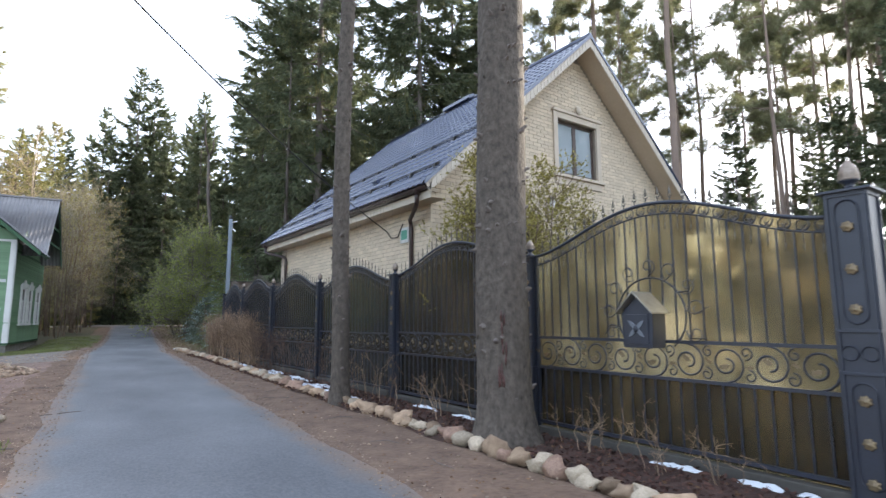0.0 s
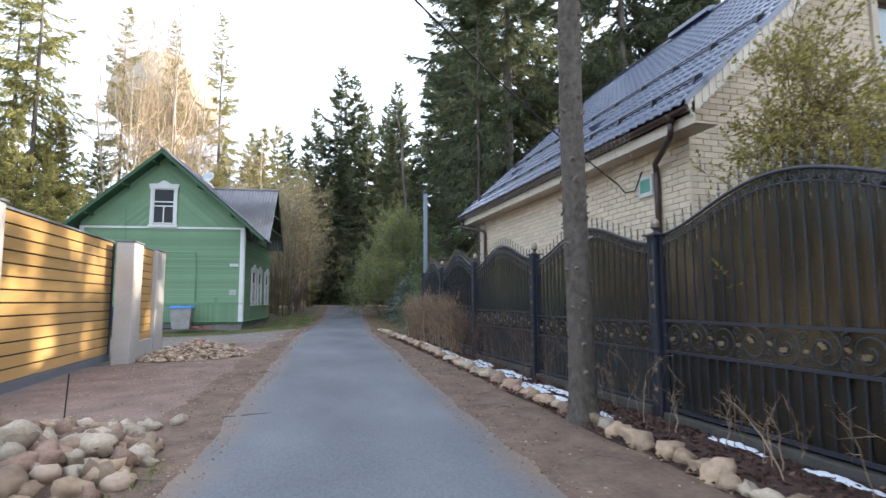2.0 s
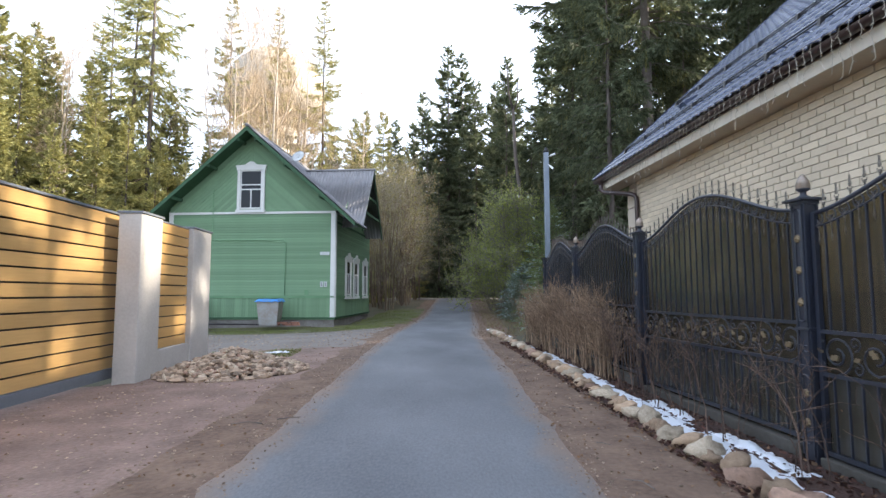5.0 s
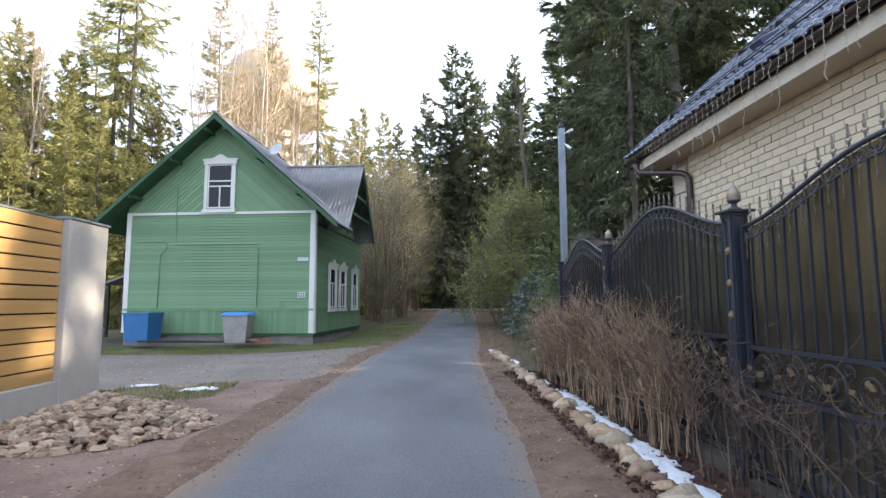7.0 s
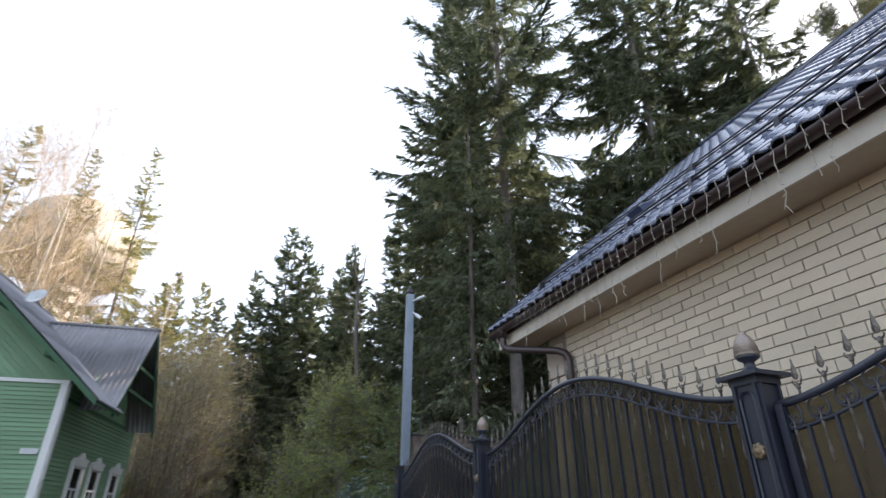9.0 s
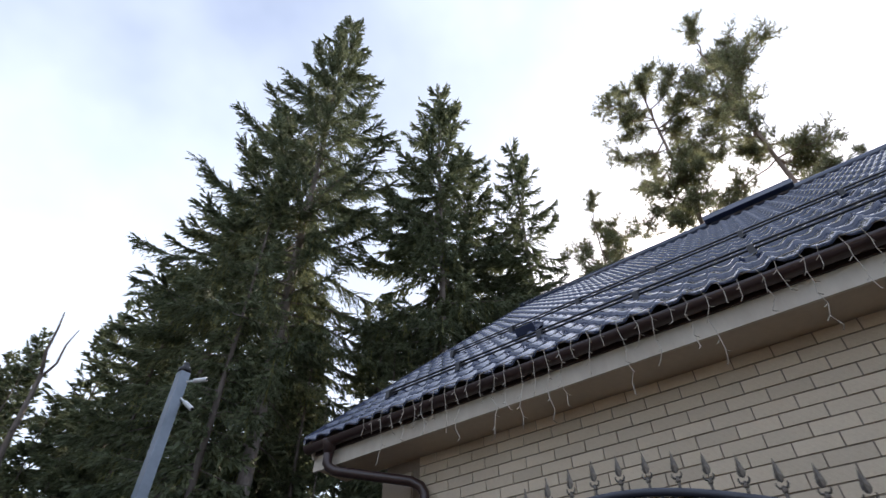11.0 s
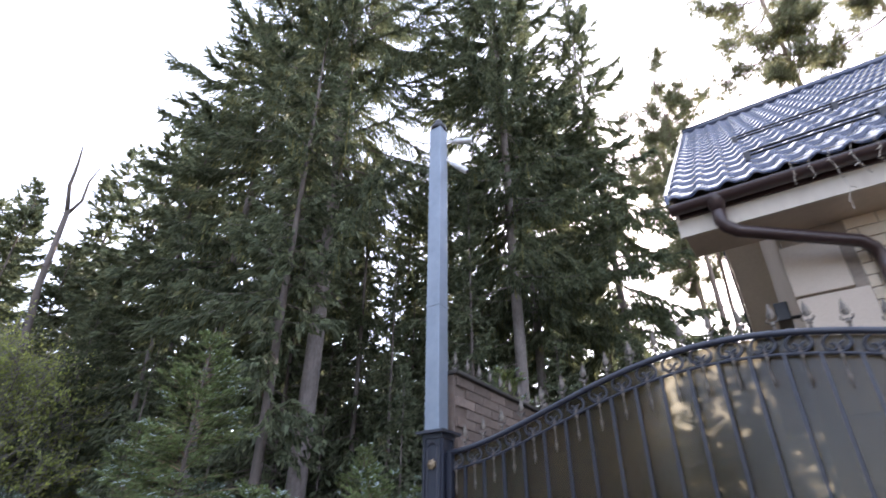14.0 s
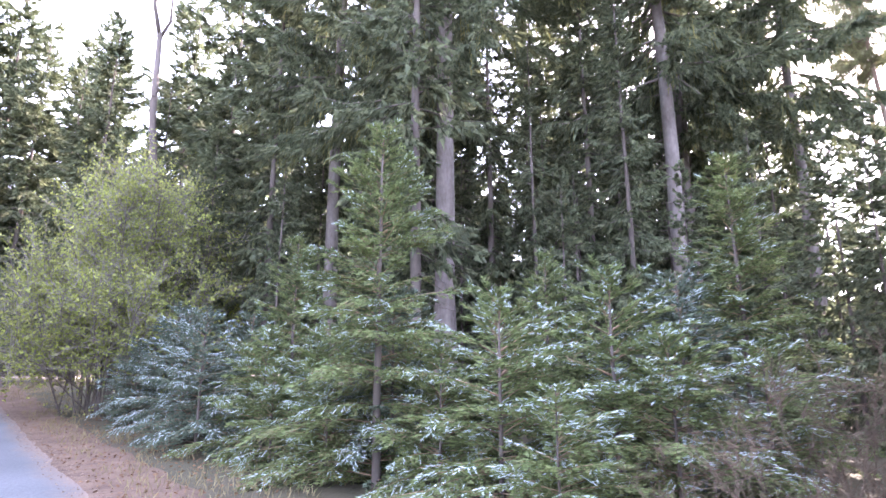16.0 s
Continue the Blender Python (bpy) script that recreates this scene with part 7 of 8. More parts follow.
# ---- young frosted firs at the end of the fence ----
def young_fir(h, r, seed, label, needle, frost):
    """A young fir with every twig carrying two rows of needles."""
    rng = np.random.default_rng(seed)
    ob = thing("young_fir", label, "tree", "young firs")
    path = trunk_path(h, rng, 0.02, 10)
    part("trunk", arrays_mesh("trunk", *stems(path[None], (0.012 * h * (1 - 0.95 * np.linspace(0, 1, 10)) + 0.004)[None], 7), M["bark_dark"]), None, ob)
    B, z = [], 0.12
    while z < h * 0.97:
        u = z / h
        for _ in range(rng.integers(5, 8)):
            B.append((z + rng.uniform(-0.05, 0.05), rng.uniform(0, 2 * np.pi), r * (1 - u) ** 0.8 * rng.uniform(0.6, 1.15) + 0.06, u))
        z += 0.17 * rng.uniform(0.8, 1.2) * (1.2 - 0.4 * u)
    zz, ang, reach, u = np.array(B).T
    n = len(zz)
    root = at_height(path, np.clip(zz, 0, h))
    out = np.column_stack([np.cos(ang), np.sin(ang), np.zeros(n)])
    perp = np.column_stack([-out[:, 1], out[:, 0], np.zeros(n)])
    s = np.linspace(0, 1, 6)
    bp = root[:, None] + out[:, None] * (reach[:, None] * s)[..., None]
    bp[..., 2] += ((0.15 + 0.75 * u ** 1.5) * reach)[:, None] * s - (0.28 * (1 - u) * reach)[:, None] * s ** 2 * 1.2
    bp += perp[:, None] * (rng.normal(scale=0.06, size=n)[:, None] * reach[:, None] * s ** 2)[..., None]
    sticks = [stems(bp, (0.004 + 0.004 * reach)[:, None] * (1 - 0.75 * s), 3)]
    per = np.maximum(6, (2 * reach / 0.052).astype(int))
    owner = np.repeat(np.arange(n), per)
    m = len(owner)
    pos = rng.uniform(0.12, 1.0, m)
    fi = pos * 5
    i0 = np.minimum(fi.astype(int), 4)
    st = bp[owner, i0] + (bp[owner, i0 + 1] - bp[owner, i0]) * (fi - i0)[:, None]
    al = unit(bp[owner, i0 + 1] - bp[owner, i0])
    way = unit(al * 0.8 + perp[owner] * (rng.choice([-1, 1], m) * rng.uniform(0.4, 0.95, m))[:, None] + np.column_stack([0 * pos, 0 * pos, -rng.uniform(0.0, 0.75, m) * (1.1 - u[owner])]) + rng.normal(scale=0.12, size=(m, 3)))
    tl = (0.05 + 0.34 * reach[owner] * (1 - 0.7 * pos)) * rng.uniform(0.7, 1.2, m)
    tp = np.stack([st, st + way * tl[:, None] + [0, 0, -0.01]], 1)
    sticks.append(blades(st, way, tl, 0.005, rng, 0.5))
    part("boughwood", arrays_mesh("boughwood", *gather(sticks), M["twig_brown"]), None, ob, kind="stuff")
    k = 16
    o2 = np.repeat(np.arange(m), k)
    q = len(o2)
    f2 = rng.uniform(0, 1.0, q)
    s2 = st[o2] + way[o2] * (tl[o2] * f2)[:, None]
    sd = unit(np.cross(way[o2], [0, 0, 1.0])) * rng.choice([-1, 1], q)[:, None]
    w2 = unit(way[o2] * 0.75 + sd * 0.7 + np.column_stack([np.zeros(q), np.zeros(q), rng.uniform(-0.15, 0.45, q)]))
    part("needles", arrays_mesh("needles", *needles(s2, w2, rng.uniform(0.037, 0.068, q), 0.017, rng), needle), None, ob, kind="stuff")
    dusted = rng.random(n) < 0.3 + frost                                  # whole boughs are dusted or bare
    pick = (rng.random(m) < 2.0 * frost * np.clip(pos - 0.15, 0, 1)) & dusted[owner]
    o3 = np.repeat(np.nonzero(pick)[0], 11)
    q = len(o3)
    if q:
        s3 = st[o3] + way[o3] * (tl[o3] * rng.uniform(0.1, 0.95, q))[:, None] + [0, 0, 0.008]
        w3 = unit(way[o3] + rng.normal(scale=0.35, size=(q, 3)))
        part("frost", arrays_mesh("frost", *needles(s3, w3, rng.uniform(0.03, 0.055, q), 0.013, rng), M["frost"]), None, ob, "white hoar frost", kind="stuff")
    return ob


FIR = "young green fir dusted with white frost at the roadside"
fir_a = young_fir(4.6, 1.45, 41, "pointed young fir dusted with frost, taller than the others", M["needle_young"], 0.30)
fir_b = young_fir(2.1, 1.35, 42, FIR, M["needle_young"], 0.45)
fir_c = young_fir(1.75, 1.25, 43, FIR, M["needle_young"], 0.50)
fir_d = young_fir(2.5, 1.25, 44, "young bluish-green fir with frosted tips", M["needle_blue"], 0.50)
plant(fir_a, [spot(6.3, 25.5, 1.0), spot(7.6, 29.4, 0.86), spot(9.4, 25.0, 0.72), spot(9.8, 22.3, 0.95)])
plant(fir_b, [spot(6.0, 23.5, 1.0), spot(6.6, 26.9, 0.95), spot(7.1, 24.3, 1.05), spot(7.9, 26.4, 1.0), spot(6.6, 28.6, 0.95), spot(7.3, 23.0, 1.15)])
plant(fir_c, [spot(6.4, 24.6, 0.9), spot(6.7, 22.2, 0.95), spot(6.1, 26.2, 0.72), spot(7.3, 27.6, 1.1), spot(6.3, 27.8, 0.75), spot(5.6, 22.7, 0.7), spot(8.3, 24.0, 1.1), spot(7.6, 21.7, 0.9)])
plant(fir_d, [spot(6.9, 25.9, 1.0), spot(6.1, 29.8, 0.95), spot(6.5, 31.4, 1.0), spot(8.2, 22.6, 1.0), spot(7.0, 33.2, 1.1), spot(7.4, 30.6, 1.0), spot(6.5, 33.9, 0.75), spot(6.9, 35.3, 0.8)])


# ---- bare hedge in front of the fence ----
def hedge(name, x0, x1, y0, y1, h, n, seed, label, material, thin=1.0, clumps=8, arch=0.35, fork=(6, 5)):
    """Leafless shrubs in a row: crooked canes fan out and arch from each root, and fork twice into fine twigs."""
    rng = np.random.default_rng(seed)
    cy = np.linspace(y0, y1, clumps) + rng.normal(scale=0.12, size=clumps)
    cx = rng.uniform(x0, x1, clumps)
    ch_h = rng.uniform(0.82, 1.06, clumps)
    c = rng.integers(0, clumps, n)
    x, y = cx[c] + rng.normal(scale=0.06, size=n), cy[c] + rng.normal(scale=0.10, size=n)
    base = np.column_stack([x, y, [zg(a, b) - 0.02 for a, b in zip(x, y)]])
    hh = h * ch_h[c] * rng.uniform(0.6, 1.0, n)
    k = 8
    s = np.linspace(0, 1, k)
    g, away = rng.uniform(0, 2 * np.pi, n), rng.uniform(0.1, 1.0, n) * arch * hh
    lean = np.column_stack([np.cos(g) * away * 0.62 - 0.05 * hh, np.sin(g) * away * 1.15])
    p = base[:, None] + np.concatenate([lean[:, None] * (s ** 1.7)[None, :, None], (hh[:, None] * np.sin(s * 1.35) / math.sin(1.35))[..., None]], -1)
    p[:, 1:] += np.cumsum(rng.normal(scale=0.020, size=(n, k - 1, 3)) * [1, 1, 0.5], 1)
    p[..., 0] = np.minimum(p[..., 0], 4.40)                               # the fence keeps the canes back
    rad = (0.0075 * thin * rng.uniform(0.5, 1.2, n))[:, None] * (1 - 0.6 * s)
    ch, q, length = [stems(p, rad, 4)], p, 0.36 * h
    for lev, f in enumerate(fork):
        o = np.repeat(np.arange(len(q)), f)
        m, kk = len(o), q.shape[1]
        fi = rng.uniform(0.22, 0.98, m) * (kk - 1)
        i0 = np.minimum(fi.astype(int), kk - 2)
        st = q[o, i0] + (q[o, i0 + 1] - q[o, i0]) * (fi - i0)[:, None]
        wy = unit(unit(q[o, i0 + 1] - q[o, i0]) * 0.75 + rng.normal(scale=0.42, size=(m, 3)) + [0, 0, 0.12])
        ln = length * rng.uniform(0.3, 1.0, m)
        t = np.linspace(0, 1, 4)
        q = st[:, None] + wy[:, None] * (ln[:, None] * t)[..., None]
        q[:, 1:] += np.cumsum(rng.normal(scale=0.07, size=(m, 3, 3)), 1) * ln[:, None, None]
        q[..., 0] = np.minimum(q[..., 0], 4.42)
        sel = [0, 1, 2, 3] if lev == 0 else [0, 2, 3]
        ch.append(stems(q[:, sel], np.full((m, len(sel)), (0.0042, 0.0026)[lev] * thin) * np.linspace(1, 0.45, len(sel)), 3))
        length *= 0.42
    ob = thing(name, label, "hedge")
    part("stemwork", arrays_mesh("stemwork", *gather(ch), material), None, ob, kind="stuff")
    m2 = n * 3
    o = rng.integers(0, len(q), m2)
    st = q[o, 3] + rng.normal(scale=0.02, size=(m2, 3))
    part("dry_leaves", arrays_mesh("dry_leaves", *blades(st, unit(rng.normal(size=(m2, 3))), rng.uniform(0.012, 0.026, m2), 0.012, rng), M["dry_leaf"]), None, ob, "small dry brown leaves", kind="stuff")
    return ob


M["twig_dark"] = mat("dark_twig", (0.19, 0.125, 0.09), 0.85, other=(0.075, 0.05, 0.042), size=0.3, bump=0, rand="island", spread=0.3)
M["dry_leaf"] = mat("dry_leaf", (0.24, 0.14, 0.075), 0.8, other=(0.14, 0.085, 0.05), size=0.2, bump=0, rand="island", spread=0.2, translucent=0.2)
hedge("hedge", 4.16, 4.32, 14.6, 18.0, 1.36, 175, 51, "dense leafless brown hedge along the iron fence", M["twig_brown"], 1.0, 13, 0.36)
hedge("hedge", 4.16, 4.32, 18.3, 19.9, 1.18, 80, 52, "lower end of the leafless brown hedge along the iron fence", M["twig_brown"], 1.0, 6, 0.36)
for k, (x, y, h, n) in enumerate(((4.20, 14.0, 1.3, 14), (4.18, 13.1, 1.2, 9), (4.22, 12.3, 1.15, 8), (4.18, 11.5, 1.0, 6), (4.24, 10.7, 1.1, 6), (4.2, 9.9, 0.95, 5), (4.24, 9.0, 0.8, 4))):
    hedge("bare_shrub", x - 0.06, x + 0.06, y - 0.15, y + 0.15, h, n, 151 + k, "leafless brown shrub with arching forked stems before the iron fence", M["twig_dark"], 0.9, 3, 0.75, (5, 3))
hedge("dry_shrub", 4.1, 4.34, 4.9, 8.4, 0.75, 26, 53, "a few thin leafless stems against the fence", M["twig_brown"], 0.8, 9, 0.7, (4, 3))
hedge("dry_shrub", 4.1, 4.36, 2.4, 4.0, 0.55, 18, 54, "low dry stems against the gate", M["twig_brown"], 0.8, 6, 0.7, (4, 3))
plant(broadleaf("shrub", 1.9, 1.2, 55, "leafless grey-brown shrub among the young firs", M["twig"], M["twig"], None, 0, trunks=7, levels=2, fork=6, category="shrub", low=0.1, r0=0.006, up=0.3),
      [spot(5.9, 21.2, 0.8), spot(6.6, 21.0, 0.8), spot(5.2, 21.6, 0.6)])
# yellow-leafed bush in the yard
plant(broadleaf("garden_shrub", 4.1, 1.9, 56, "rounded garden shrub with sparse small yellow leaves, behind the fence", M["twig"], M["twig"], M["leaf_yellow"], 17000, trunks=9, levels=3, fork=5, leaf_size=0.042, category="shrub", low=0.3, r0=0.035, up=0.25),
      [spot(6.4, 7.2), spot(5.9, 6.2, 0.85), spot(7.4, 6.6, 0.8), spot(10.5, 6.0, 0.6), spot(12.5, 5.0, 0.62), spot(15, 5.5, 0.65)])


# ---- stones, snow and litter ----
rs = random.Random(17)
STONES = [MB().blob((0, 0, 0), 1, 0.85, 0.7, k, 10, 0.85).mesh("boulder", M["stone"], smooth=True) for k in range(9)]
STONES_PALE = [MB().blob((0, 0, 0), 1, 0.85, 0.7, k + 20, 10, 0.85).mesh("boulder", M["stone_pale"], smooth=True) for k in range(4)]
STONES_RED = [MB().blob((0, 0, 0), 1, 0.85, 0.7, k + 40, 10, 0.85).mesh("boulder", M["stone_red"], smooth=True) for k in range(3)]


def boulder(x, y, z, s, label, group, flat=1.0):
    pool = rs.choice([STONES, STONES, STONES_PALE, STONES_RED])
    ob = new("boulder", rs.choice(pool))
    ob.matrix_world = pose(x, y, z, rs.uniform(-20, 20), rs.uniform(-20, 20), rs.uniform(0, 360)) @ Matrix.Diagonal((s * rs.uniform(0.85, 1.25), s, s * flat, 1))
    return tagged(ob, label, "boulder", group)


y = 1.6
while y < 23.5:
    s = rs.uniform(0.075, 0.135)
    x = 3.36 + 0.045 * min(y, 8) + 0.010 * max(0, y - 8) + rs.uniform(-0.05, 0.05)
    boulder(x, y, zg(x, y) + s * 0.35, s, "rounded field stone edging the dirt verge", "edging stones", 0.9)
    y += s * rs.uniform(1.5, 2.3)
# heap of large boulders on the left verge
pile = thing("boulder_heap", "heap of rounded tan field boulders on the verge", "stone heap")
pile_rest, kept = MB(), 0
for k in range(460):
    a, d = rs.uniform(0, 6.283), rs.uniform(0, 1) ** 0.6
    x, y = -2.15 + 1.75 * d * math.cos(a), 7.5 + 1.6 * d * math.sin(a)
    if x > road_x(y) - 1.65:
        continue
    s = rs.uniform(0.05, 0.15) * (1.1 - 0.35 * d)
    z = zg(x, y) + 0.5 * max(0, 1 - d * 1.05) * rs.uniform(0.4, 1.0) + s * 0.35
    if x > -2.6 and kept < 290:
        put("boulder", rs.choice(rs.choice([STONES, STONES, STONES_PALE, STONES_RED])), pile,
            pose(x, y, z, rs.uniform(-20, 20), rs.uniform(-20, 20), rs.uniform(0, 360)) @ Matrix.Diagonal((s * rs.uniform(0.85, 1.25), s, s, 1)))
        kept += 1
    else:
        pile_rest.blob((x, y, z), s * 1.1, s, s * 0.7, k, 8, 0.4)
for k in range(26):
    x, y = rs.uniform(-1.3, -0.45), rs.uniform(7.4, 9.3)
    s = rs.uniform(0.04, 0.09)
    put("boulder", rs.choice(STONES_PALE), pile, pose(x, y, zg(x, y) + s * 0.4, 0, 0, rs.uniform(0, 360)) @ Matrix.Scale(s, 4))
part("boulder_rest", pile_rest, M["pebble"], pile, kind="stuff", smooth=True)
# rubble heap against the concrete base
rub = MB()
rr = random.Random(23)
NPART = 0
SMALL = [MB().blob((0, 0, 0), 1, 0.8, 0.55, 60 + k, 6, 1.1).mesh("cobble", (M["stone"], M["stone_pale"], M["stone_red"])[k % 3], bevel=0.06) for k in range(9)]
heap = thing("cobble_heap", "heap of fist-sized tan cobbles against the concrete base", "stone heap")
for k in range(1150):
    d, a = rr.random() ** 0.55, rr.uniform(0, 6.283)
    x, y = -1.55 + 1.2 * d * math.cos(a), 15.95 + 1.0 * d * math.sin(a)
    if x < PX1 + 0.03:
        continue
    z = zg(x, y) + 0.40 * (1 - d) ** 0.9 * rr.uniform(0.75, 1.0) + 0.02
    s = rr.uniform(0.032, 0.066)
    m = pose(x, y, z, rr.uniform(-40, 40), rr.uniform(-40, 40), rr.uniform(0, 360)) @ Matrix.Diagonal((s * 1.2, s, s, 1))
    if k < 300:
        put("cobble", SMALL[k % 9], heap, m)
    else:
        rub.blob((x, y, z), s * 1.15, s, s * 0.6, k, 6, 0.9)
part("cobble_rest", rub, M["pebble"], heap, kind="stuff")
part("core", MB().lathe([(1.0, -0.05), (0.6, 0.16), (0.25, 0.30), (0.02, 0.33)], (-1.55, 15.95, zg(-1.55, 15.95)), 14), M["sand"], heap)
stake = whole("steel_stake", MB().tube([(-1.75, 9.35, 0), (-1.73, 9.36, 0.55)], 0.008, 5), M["dark"], "thin rusty steel stake stuck in the gravel", "stake")

# old snow: ragged low patches along the edging stones and under the fence
def snow_patch(x, y, lx, ly, seed):
    """Old snow: a thin broken sheet with ragged holes where mulch shows through."""
    mb, vs, fs = MB(), [], []
    n, m = max(10, int(lx / 0.014)), max(10, int(ly / 0.018))
    for j in range(m + 1):
        for i in range(n + 1):
            u, v = 2 * i / n - 1, 2 * j / m - 1
            px, py = x + lx * u, y + ly * v
            r = max(abs(u) ** 1.5, abs(v) ** 3) + 0.9 * noise.noise(Vector((px * 6, py * 4, seed))) + 0.7 * noise.noise(Vector((px * 19, py * 15, seed)))
            vs.append((px, py, zg(px, py) + 0.030 + 0.030 * (0.86 - r) + 0.008 * noise.noise(Vector((px * 30, py * 30, seed)))))
    for j in range(m):
        for i in range(n):
            q = (j * (n + 1) + i, j * (n + 1) + i + 1, (j + 1) * (n + 1) + i + 1, (j + 1) * (n + 1) + i)
            if max(vs[a][2] - zg(vs[a][0], vs[a][1]) for a in q) > 0.038:
                fs.append(q)
    if fs:
        mb.add(vs, fs)
        whole("snow_patch", mb, M["snow"], "small ragged patch of old snow on the mulch", "snow", "snow patches", smooth=True)


drift = [(3.92 + 0.012 * (q - 9), q, 0.16, 0.74) for q in (8.6, 10.0, 11.3, 12.6, 13.8, 15.0, 16.1, 17.2)] + [(4.20, q, 0.10, 0.6) for q in (9.6, 11.2, 12.6)]
for k, (x, y, lx, ly) in enumerate(drift + [(3.98, 18.6, 0.12, 0.3), (3.9, 20.2, 0.12, 0.35), (4.0, 21.6, 0.14, 0.4), (4.42, 2.75, 0.05, 0.25), (4.43, 2.1, 0.045, 0.2), (4.42, 1.6, 0.045, 0.2), (4.40, 5.6, 0.05, 0.4), (4.40, 6.6, 0.05, 0.4),
                                            (-1.5, 18.5, 0.35, 0.10), (-2.7, 19.2, 0.25, 0.09), (3.9, 24.3, 0.08, 0.2)]):
    snow_patch(x, y, lx, ly, k)


def scatter(name, material, n, region, seed, size, label, category, flat=0.3, lift=0.022):
    """Many tiny bits lying on the ground, one object."""
    rg = np.random.default_rng(seed)
    x0, x1, y0, y1 = region
    y = rg.uniform(y0, y1, n)
    x = rg.uniform(x0, x1, n) if not callable(x0) else np.array([x0(b) + (x1(b) - x0(b)) * r for b, r in zip(y, rg.random(n))])
    z = np.array([zg(a, b) for a, b in zip(x, y)]) + lift
    a = rg.uniform(0, 2 * np.pi, n)
    way = unit(np.column_stack([np.cos(a), np.sin(a), rg.uniform(-0.1, flat, n)]))
    ln = size * rg.uniform(0.4, 1.3, n)
    ob = new(name, arrays_mesh(name, *blades(np.column_stack([x, y, z]), way, ln, ln * rg.uniform(0.25, 0.7, n), rg), material))
    return tagged(ob, label, category, "", "stuff")


def gravelly(name, material, n, region, seed, size, label):
    mb = MB()
    rg = random.Random(seed)
    x0, x1, y0, y1 = region
    for k in range(n):
        y = rg.uniform(y0, y1)
        x = rg.uniform(x0(y), x1(y)) if callable(x0) else rg.uniform(x0, x1)
        s = size * rg.uniform(0.4, 1.3)
        mb.blob((x, y, zg(x, y) + 0.015), s, s * 0.8, s * 0.55, k, 5, 0.3)
    ob = part(name, mb, material, None, label, smooth=True)
    return tagged(ob, "", "gravel", "", "stuff")


vr = (lambda b: road_x(b) + 1.3, lambda b: 3.5 + 0.02 * b)
vl = (lambda b: road_x(b) - 2.3, lambda b: road_x(b) - 1.35)
scatter("leaf_litter", M["dry_leaf"], 1400, (*vr, 1.5, 24), 61, 0.035, "dry leaves and needles scattered on the dirt", "leaf litter")
scatter("leaf_litter", M["dry_leaf"], 2500, (3.5, 4.5, 1.0, 20), 62, 0.05, "dry leaves lying on the mulch", "leaf litter", 0.8)
scatter("leaf_litter", M["dry_leaf"], 900, (*vl, 3, 30), 63, 0.035, "dry leaves and needles on the verge", "leaf litter")
scatter("leaf_litter", M["dry_leaf"], 160, (lambda b: road_x(b) - 1.3, lambda b: road_x(b) + 1.3, 2.5, 24), 64, 0.04, "a few dry leaves and twigs on the asphalt", "leaf litter", 0.1)
scatter("leaf_litter", M["dry_leaf"], 350, (-3.1, -0.6, 9, 18), 65, 0.03, "dry leaves on the reddish gravel", "leaf litter", 0.1)
scatter("mulch_chips", M["mulch_chip"], 16000, (3.55, 4.5, 0.8, 20), 72, 0.06, "dark reddish bark mulch chips under the fence", "mulch", 0.7)
gravelly("loose_gravel", M["pebble"], 500, (*vr, 2, 24), 66, 0.014, "loose pebbles on the dirt verge")
gravelly("loose_gravel", M["pebble"], 400, (*vl, 4, 28), 67, 0.013, "loose pebbles on the dirt verge")
gravelly("loose_gravel", M["pebble"], 1300, (-3.1, -0.5, 9.2, 18.6), 68, 0.015, "loose pebbles on the reddish gravel")
rt = random.Random(71)
for k in range(26):
    y = rt.uniform(3, 22)
    side = rt.random() < 0.6
    x = road_x(y) + (rt.uniform(1.5, 2.2) if side else rt.uniform(-1.2, -2.0))
    a, l = rt.uniform(0, 6.28), rt.uniform(0.12, 0.4)
    z = zg(x, y) + 0.03
    whole("fallen_twig", MB().tube([(x, y, z), (x + l * 0.5 * math.cos(a), y + l * 0.5 * math.sin(a), z + 0.012), (x + l * math.cos(a + 0.3), y + l * math.sin(a + 0.3), z)], [0.006, 0.005, 0.003], 4), M["bark_dark"],
          "thin dry twig fallen on the dirt verge", "twig", "fallen twigs")


def grass(name, n, region, seed, h, label, material):
    rg = np.random.default_rng(seed)
    x0, x1, y0, y1 = region
    y = rg.uniform(y0, y1, n)
    x = np.array([x0(b) + (x1(b) - x0(b)) * r for b, r in zip(y, rg.random(n))]) if callable(x0) else rg.uniform(x0, x1, n)
    keep = np.array([noise.noise(Vector((a * 0.9, b * 0.9, seed))) > -0.1 for a, b in zip(x, y)])
    x, y = x[keep], y[keep]
    z = np.array([zg(a, b) for a, b in zip(x, y)])
    way = unit(np.column_stack([rg.normal(scale=0.45, size=len(x)), rg.normal(scale=0.45, size=len(x)), np.ones(len(x))]))
    ob = new(name, arrays_mesh(name, *blades(np.column_stack([x, y, z]), way, h * rg.uniform(0.4, 1.2, len(x)), 0.012, rg, 0.3), material))
    return tagged(ob, label, "grass", "", "stuff")


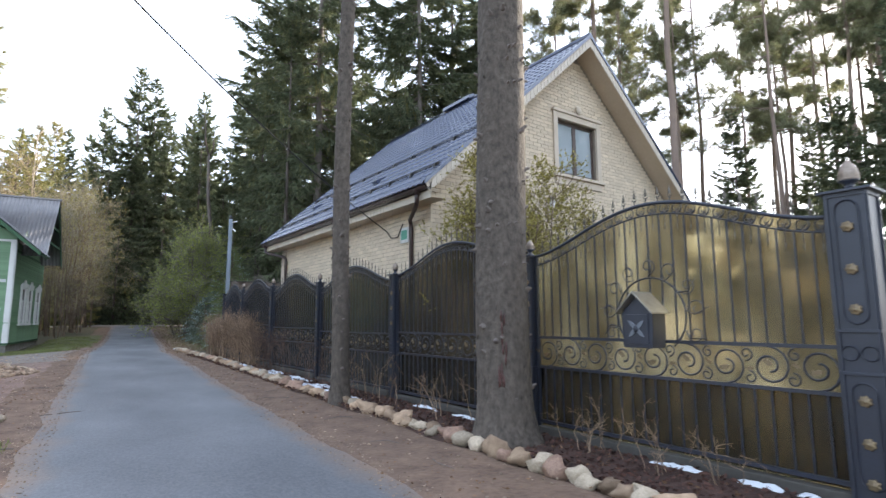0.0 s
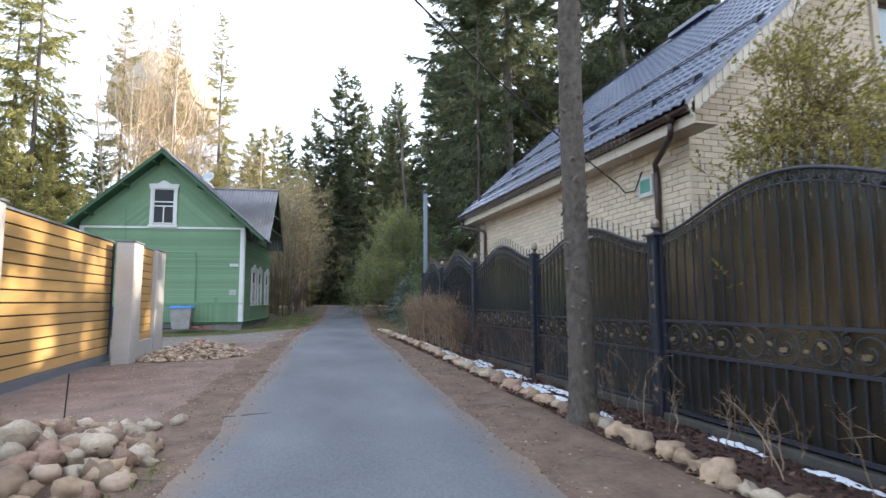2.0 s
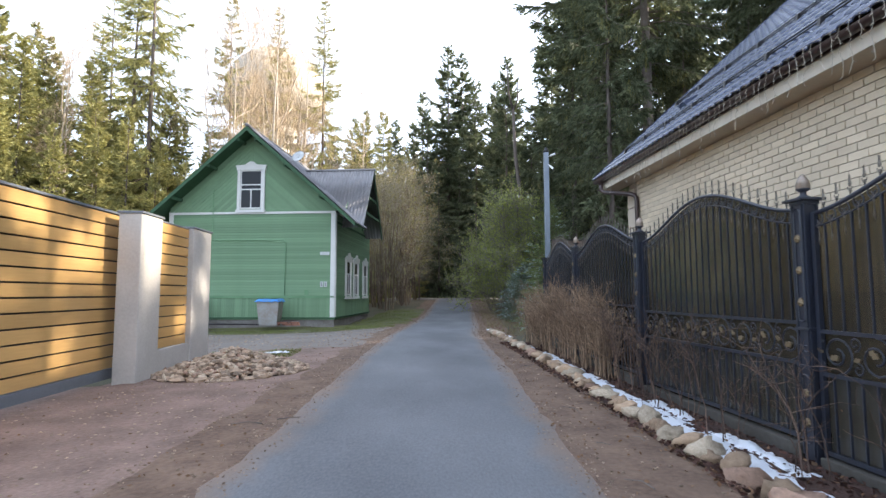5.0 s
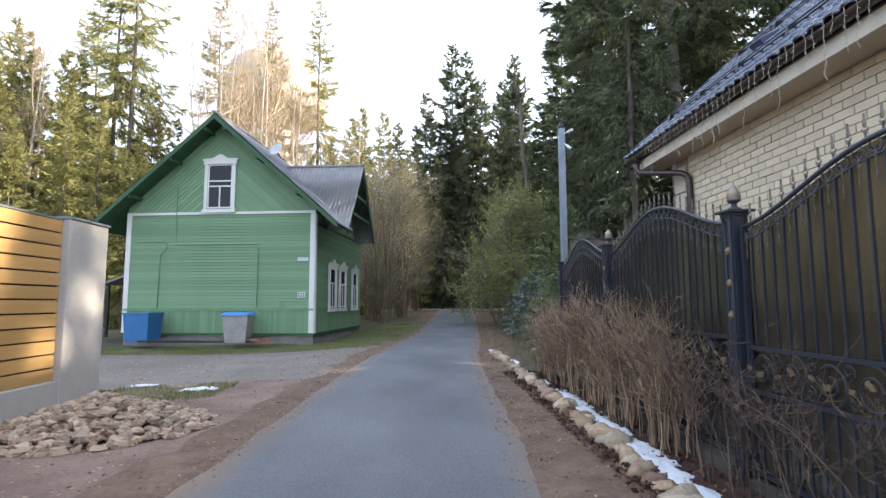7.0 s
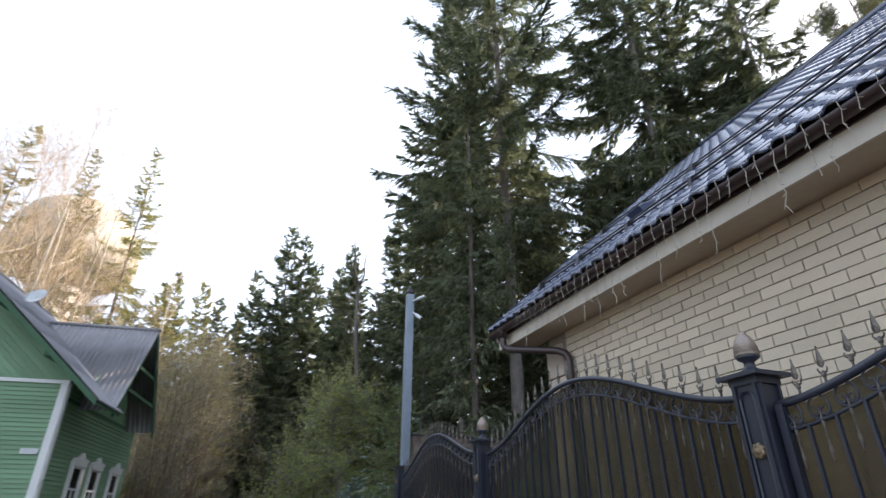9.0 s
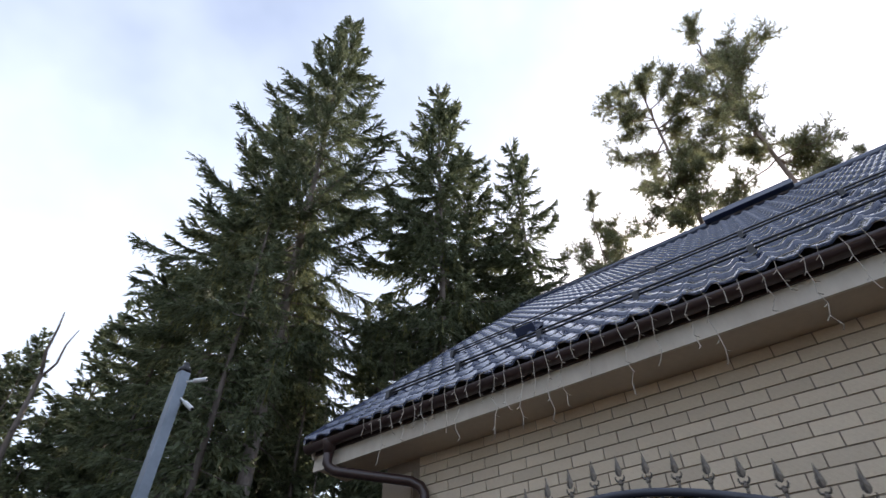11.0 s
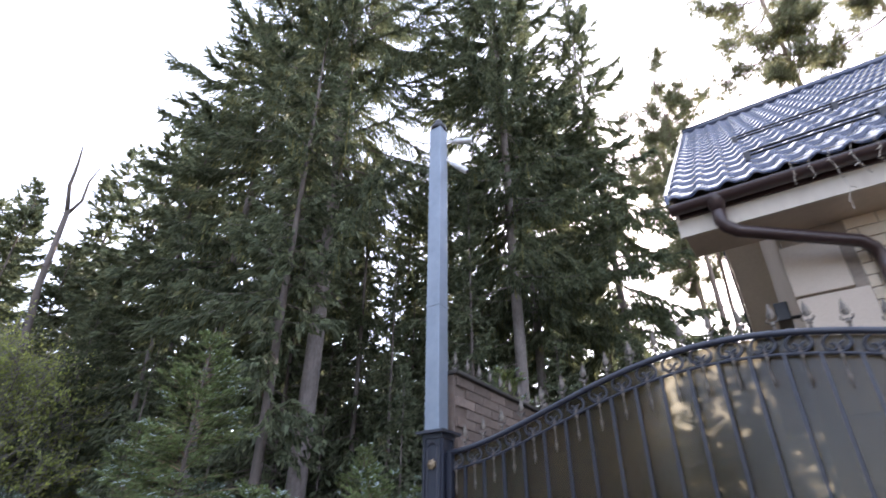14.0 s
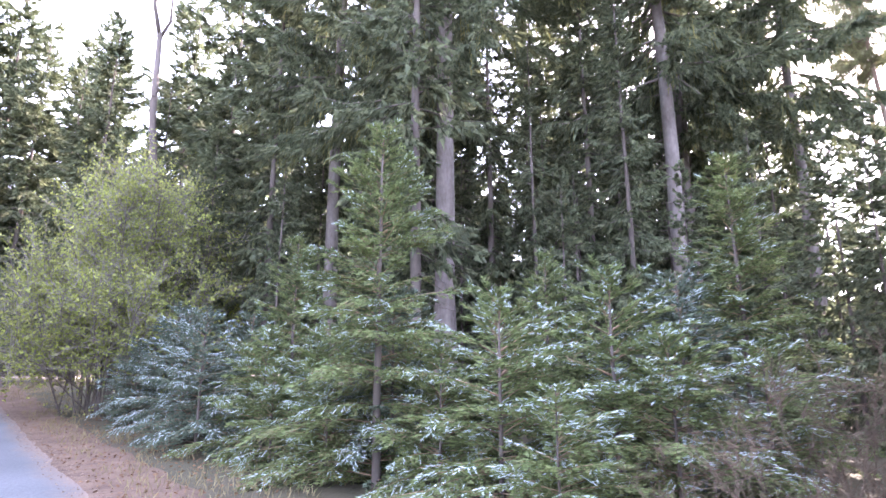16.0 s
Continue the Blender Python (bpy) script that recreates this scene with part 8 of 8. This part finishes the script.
grass("grass", 16000, (lambda b: -9.0, lambda b: road_x(b) - 1.8, 26.4, 28.4), 81, 0.09, "short spring grass before the green house", M["grass"])
grass("grass", 9000, (lambda b: -1.3 + 0.12 * (b - 29), lambda b: road_x(b) - 1.5, 28.4, 38), 82, 0.10, "short spring grass along the road", M["grass"])
grass("grass", 3500, (lambda b: -3.0, lambda b: -1.0, 17.6, 19.2), 83, 0.07, "patch of short grass on the gravel", M["grass"])
grass("grass", 500, (lambda b: road_x(b) - 2.0, lambda b: road_x(b) - 1.5, 6.4, 8.6), 84, 0.08, "tufts of grass beside the boulders", M["grass"])
grass("dead_grass", 5000, (lambda b: road_x(b) + 1.6, lambda b: road_x(b) + 3.2, 20.6, 50), 85, 0.14, "dry dead grass at the foot of the firs", M["dry_grass"])

scatter("dirt_spill", M["dirt_bit"], 7000, (lambda b: road_x(b) + 1.12, lambda b: road_x(b) + 1.5, -2, 40), 86, 0.025, "sandy dirt strewn over the edge of the asphalt", "dirt", 0.05, 0.034)
scatter("dirt_spill", M["dirt_bit"], 7000, (lambda b: road_x(b) - 1.5, lambda b: road_x(b) - 1.12, -2, 40), 87, 0.025, "sandy dirt strewn over the edge of the asphalt", "dirt", 0.05, 0.034)
gravelly("loose_gravel", M["pebble"], 1300, (lambda b: -9.0, lambda b: road_x(b) - 1.4, 18.9, 26.4), 69, 0.024, "coarse pebbles strewn over the gravel lane")
scatter("leaf_litter", M["dry_leaf"], 2200, (lambda b: road_x(b) + 1.4, lambda b: road_x(b) + 3.0, 21.5, 36), 70, 0.05, "brown leaves and dead needles at the foot of the firs", "leaf litter", 0.5)


# ---- facing bricks of the cream house ----
BL, BHT, JOINT = 0.265, 0.0925, 0.010
BRICK = MB().box(-0.012, 0.02, JOINT / 2, BL - JOINT / 2, JOINT / 2, BHT - JOINT / 2).mesh("brick", M["brick"])
rest, count = MB(), 0
rows = int((SOFFIT_Z - 1.35) / BHT)
rz = random.Random(3)
for j in range(rows):
    z = SOFFIT_Z - (j + 1) * BHT
    y = SY + (BL / 2 if j % 2 else 0) - BL
    while y < NY:
        a, b = max(y, SY), min(y + BL, NY - 0.42)
        if b - a > 0.05:
            near = 12.9 < y < 16.6 and z > 2.0
            out = rz.uniform(-0.0025, 0.0025)
            if near and b - a > BL - 0.01 and count < 300:
                put("brick", BRICK, WALL_W, pose(WX + 0.012 + out, y, z))
                count += 1
            else:
                rest.box(WX + out, WX + 0.03, a + JOINT / 2, b - JOINT / 2, z + JOINT / 2, z + BHT - JOINT / 2)
        y += BL
part("brick_rest", rest, M["brick_run"], WALL_W, kind="stuff")
# white quoin panels at the north-west corner
for k in range(7):
    z = SOFFIT_Z - 0.10 - (k + 1) * 0.42
    part("quoin", MB().box(WX - 0.02, WX + 0.10, NY - (0.42 if k % 2 else 0.34), NY + 0.02, z, z + 0.40), M["render"], WALL_W, "smooth beige corner block", bevel=0.008)
rest = MB()
j = 0
while True:
    z = 2.0 + j * BHT
    if z > RIDGE_Z - 0.5:
        break
    half = (RIDGE_Z - 0.24 - z - BHT) / SLOPE
    x = RIDGE_X - 40 * BL + (BL / 2 if j % 2 else 0)
    while x < RIDGE_X + half:
        a, b = max(x, RIDGE_X - half, WX), min(x + BL, RIDGE_X + half, EX)
        for c, d in (((a, min(b, wx0)), (max(a, wx1), b)) if z + BHT > wz0 and z < wz1 else ((a, b),)):
            if d - c > 0.03:
                out = rz.uniform(-0.0025, 0.0025)
                rest.box(c + JOINT / 2, d - JOINT / 2, SY + out, SY + 0.03, z + JOINT / 2, z + BHT - JOINT / 2)
        x += BL
    j += 1
part("brick_rest", rest, M["brick_run"], WALL_S, kind="stuff")
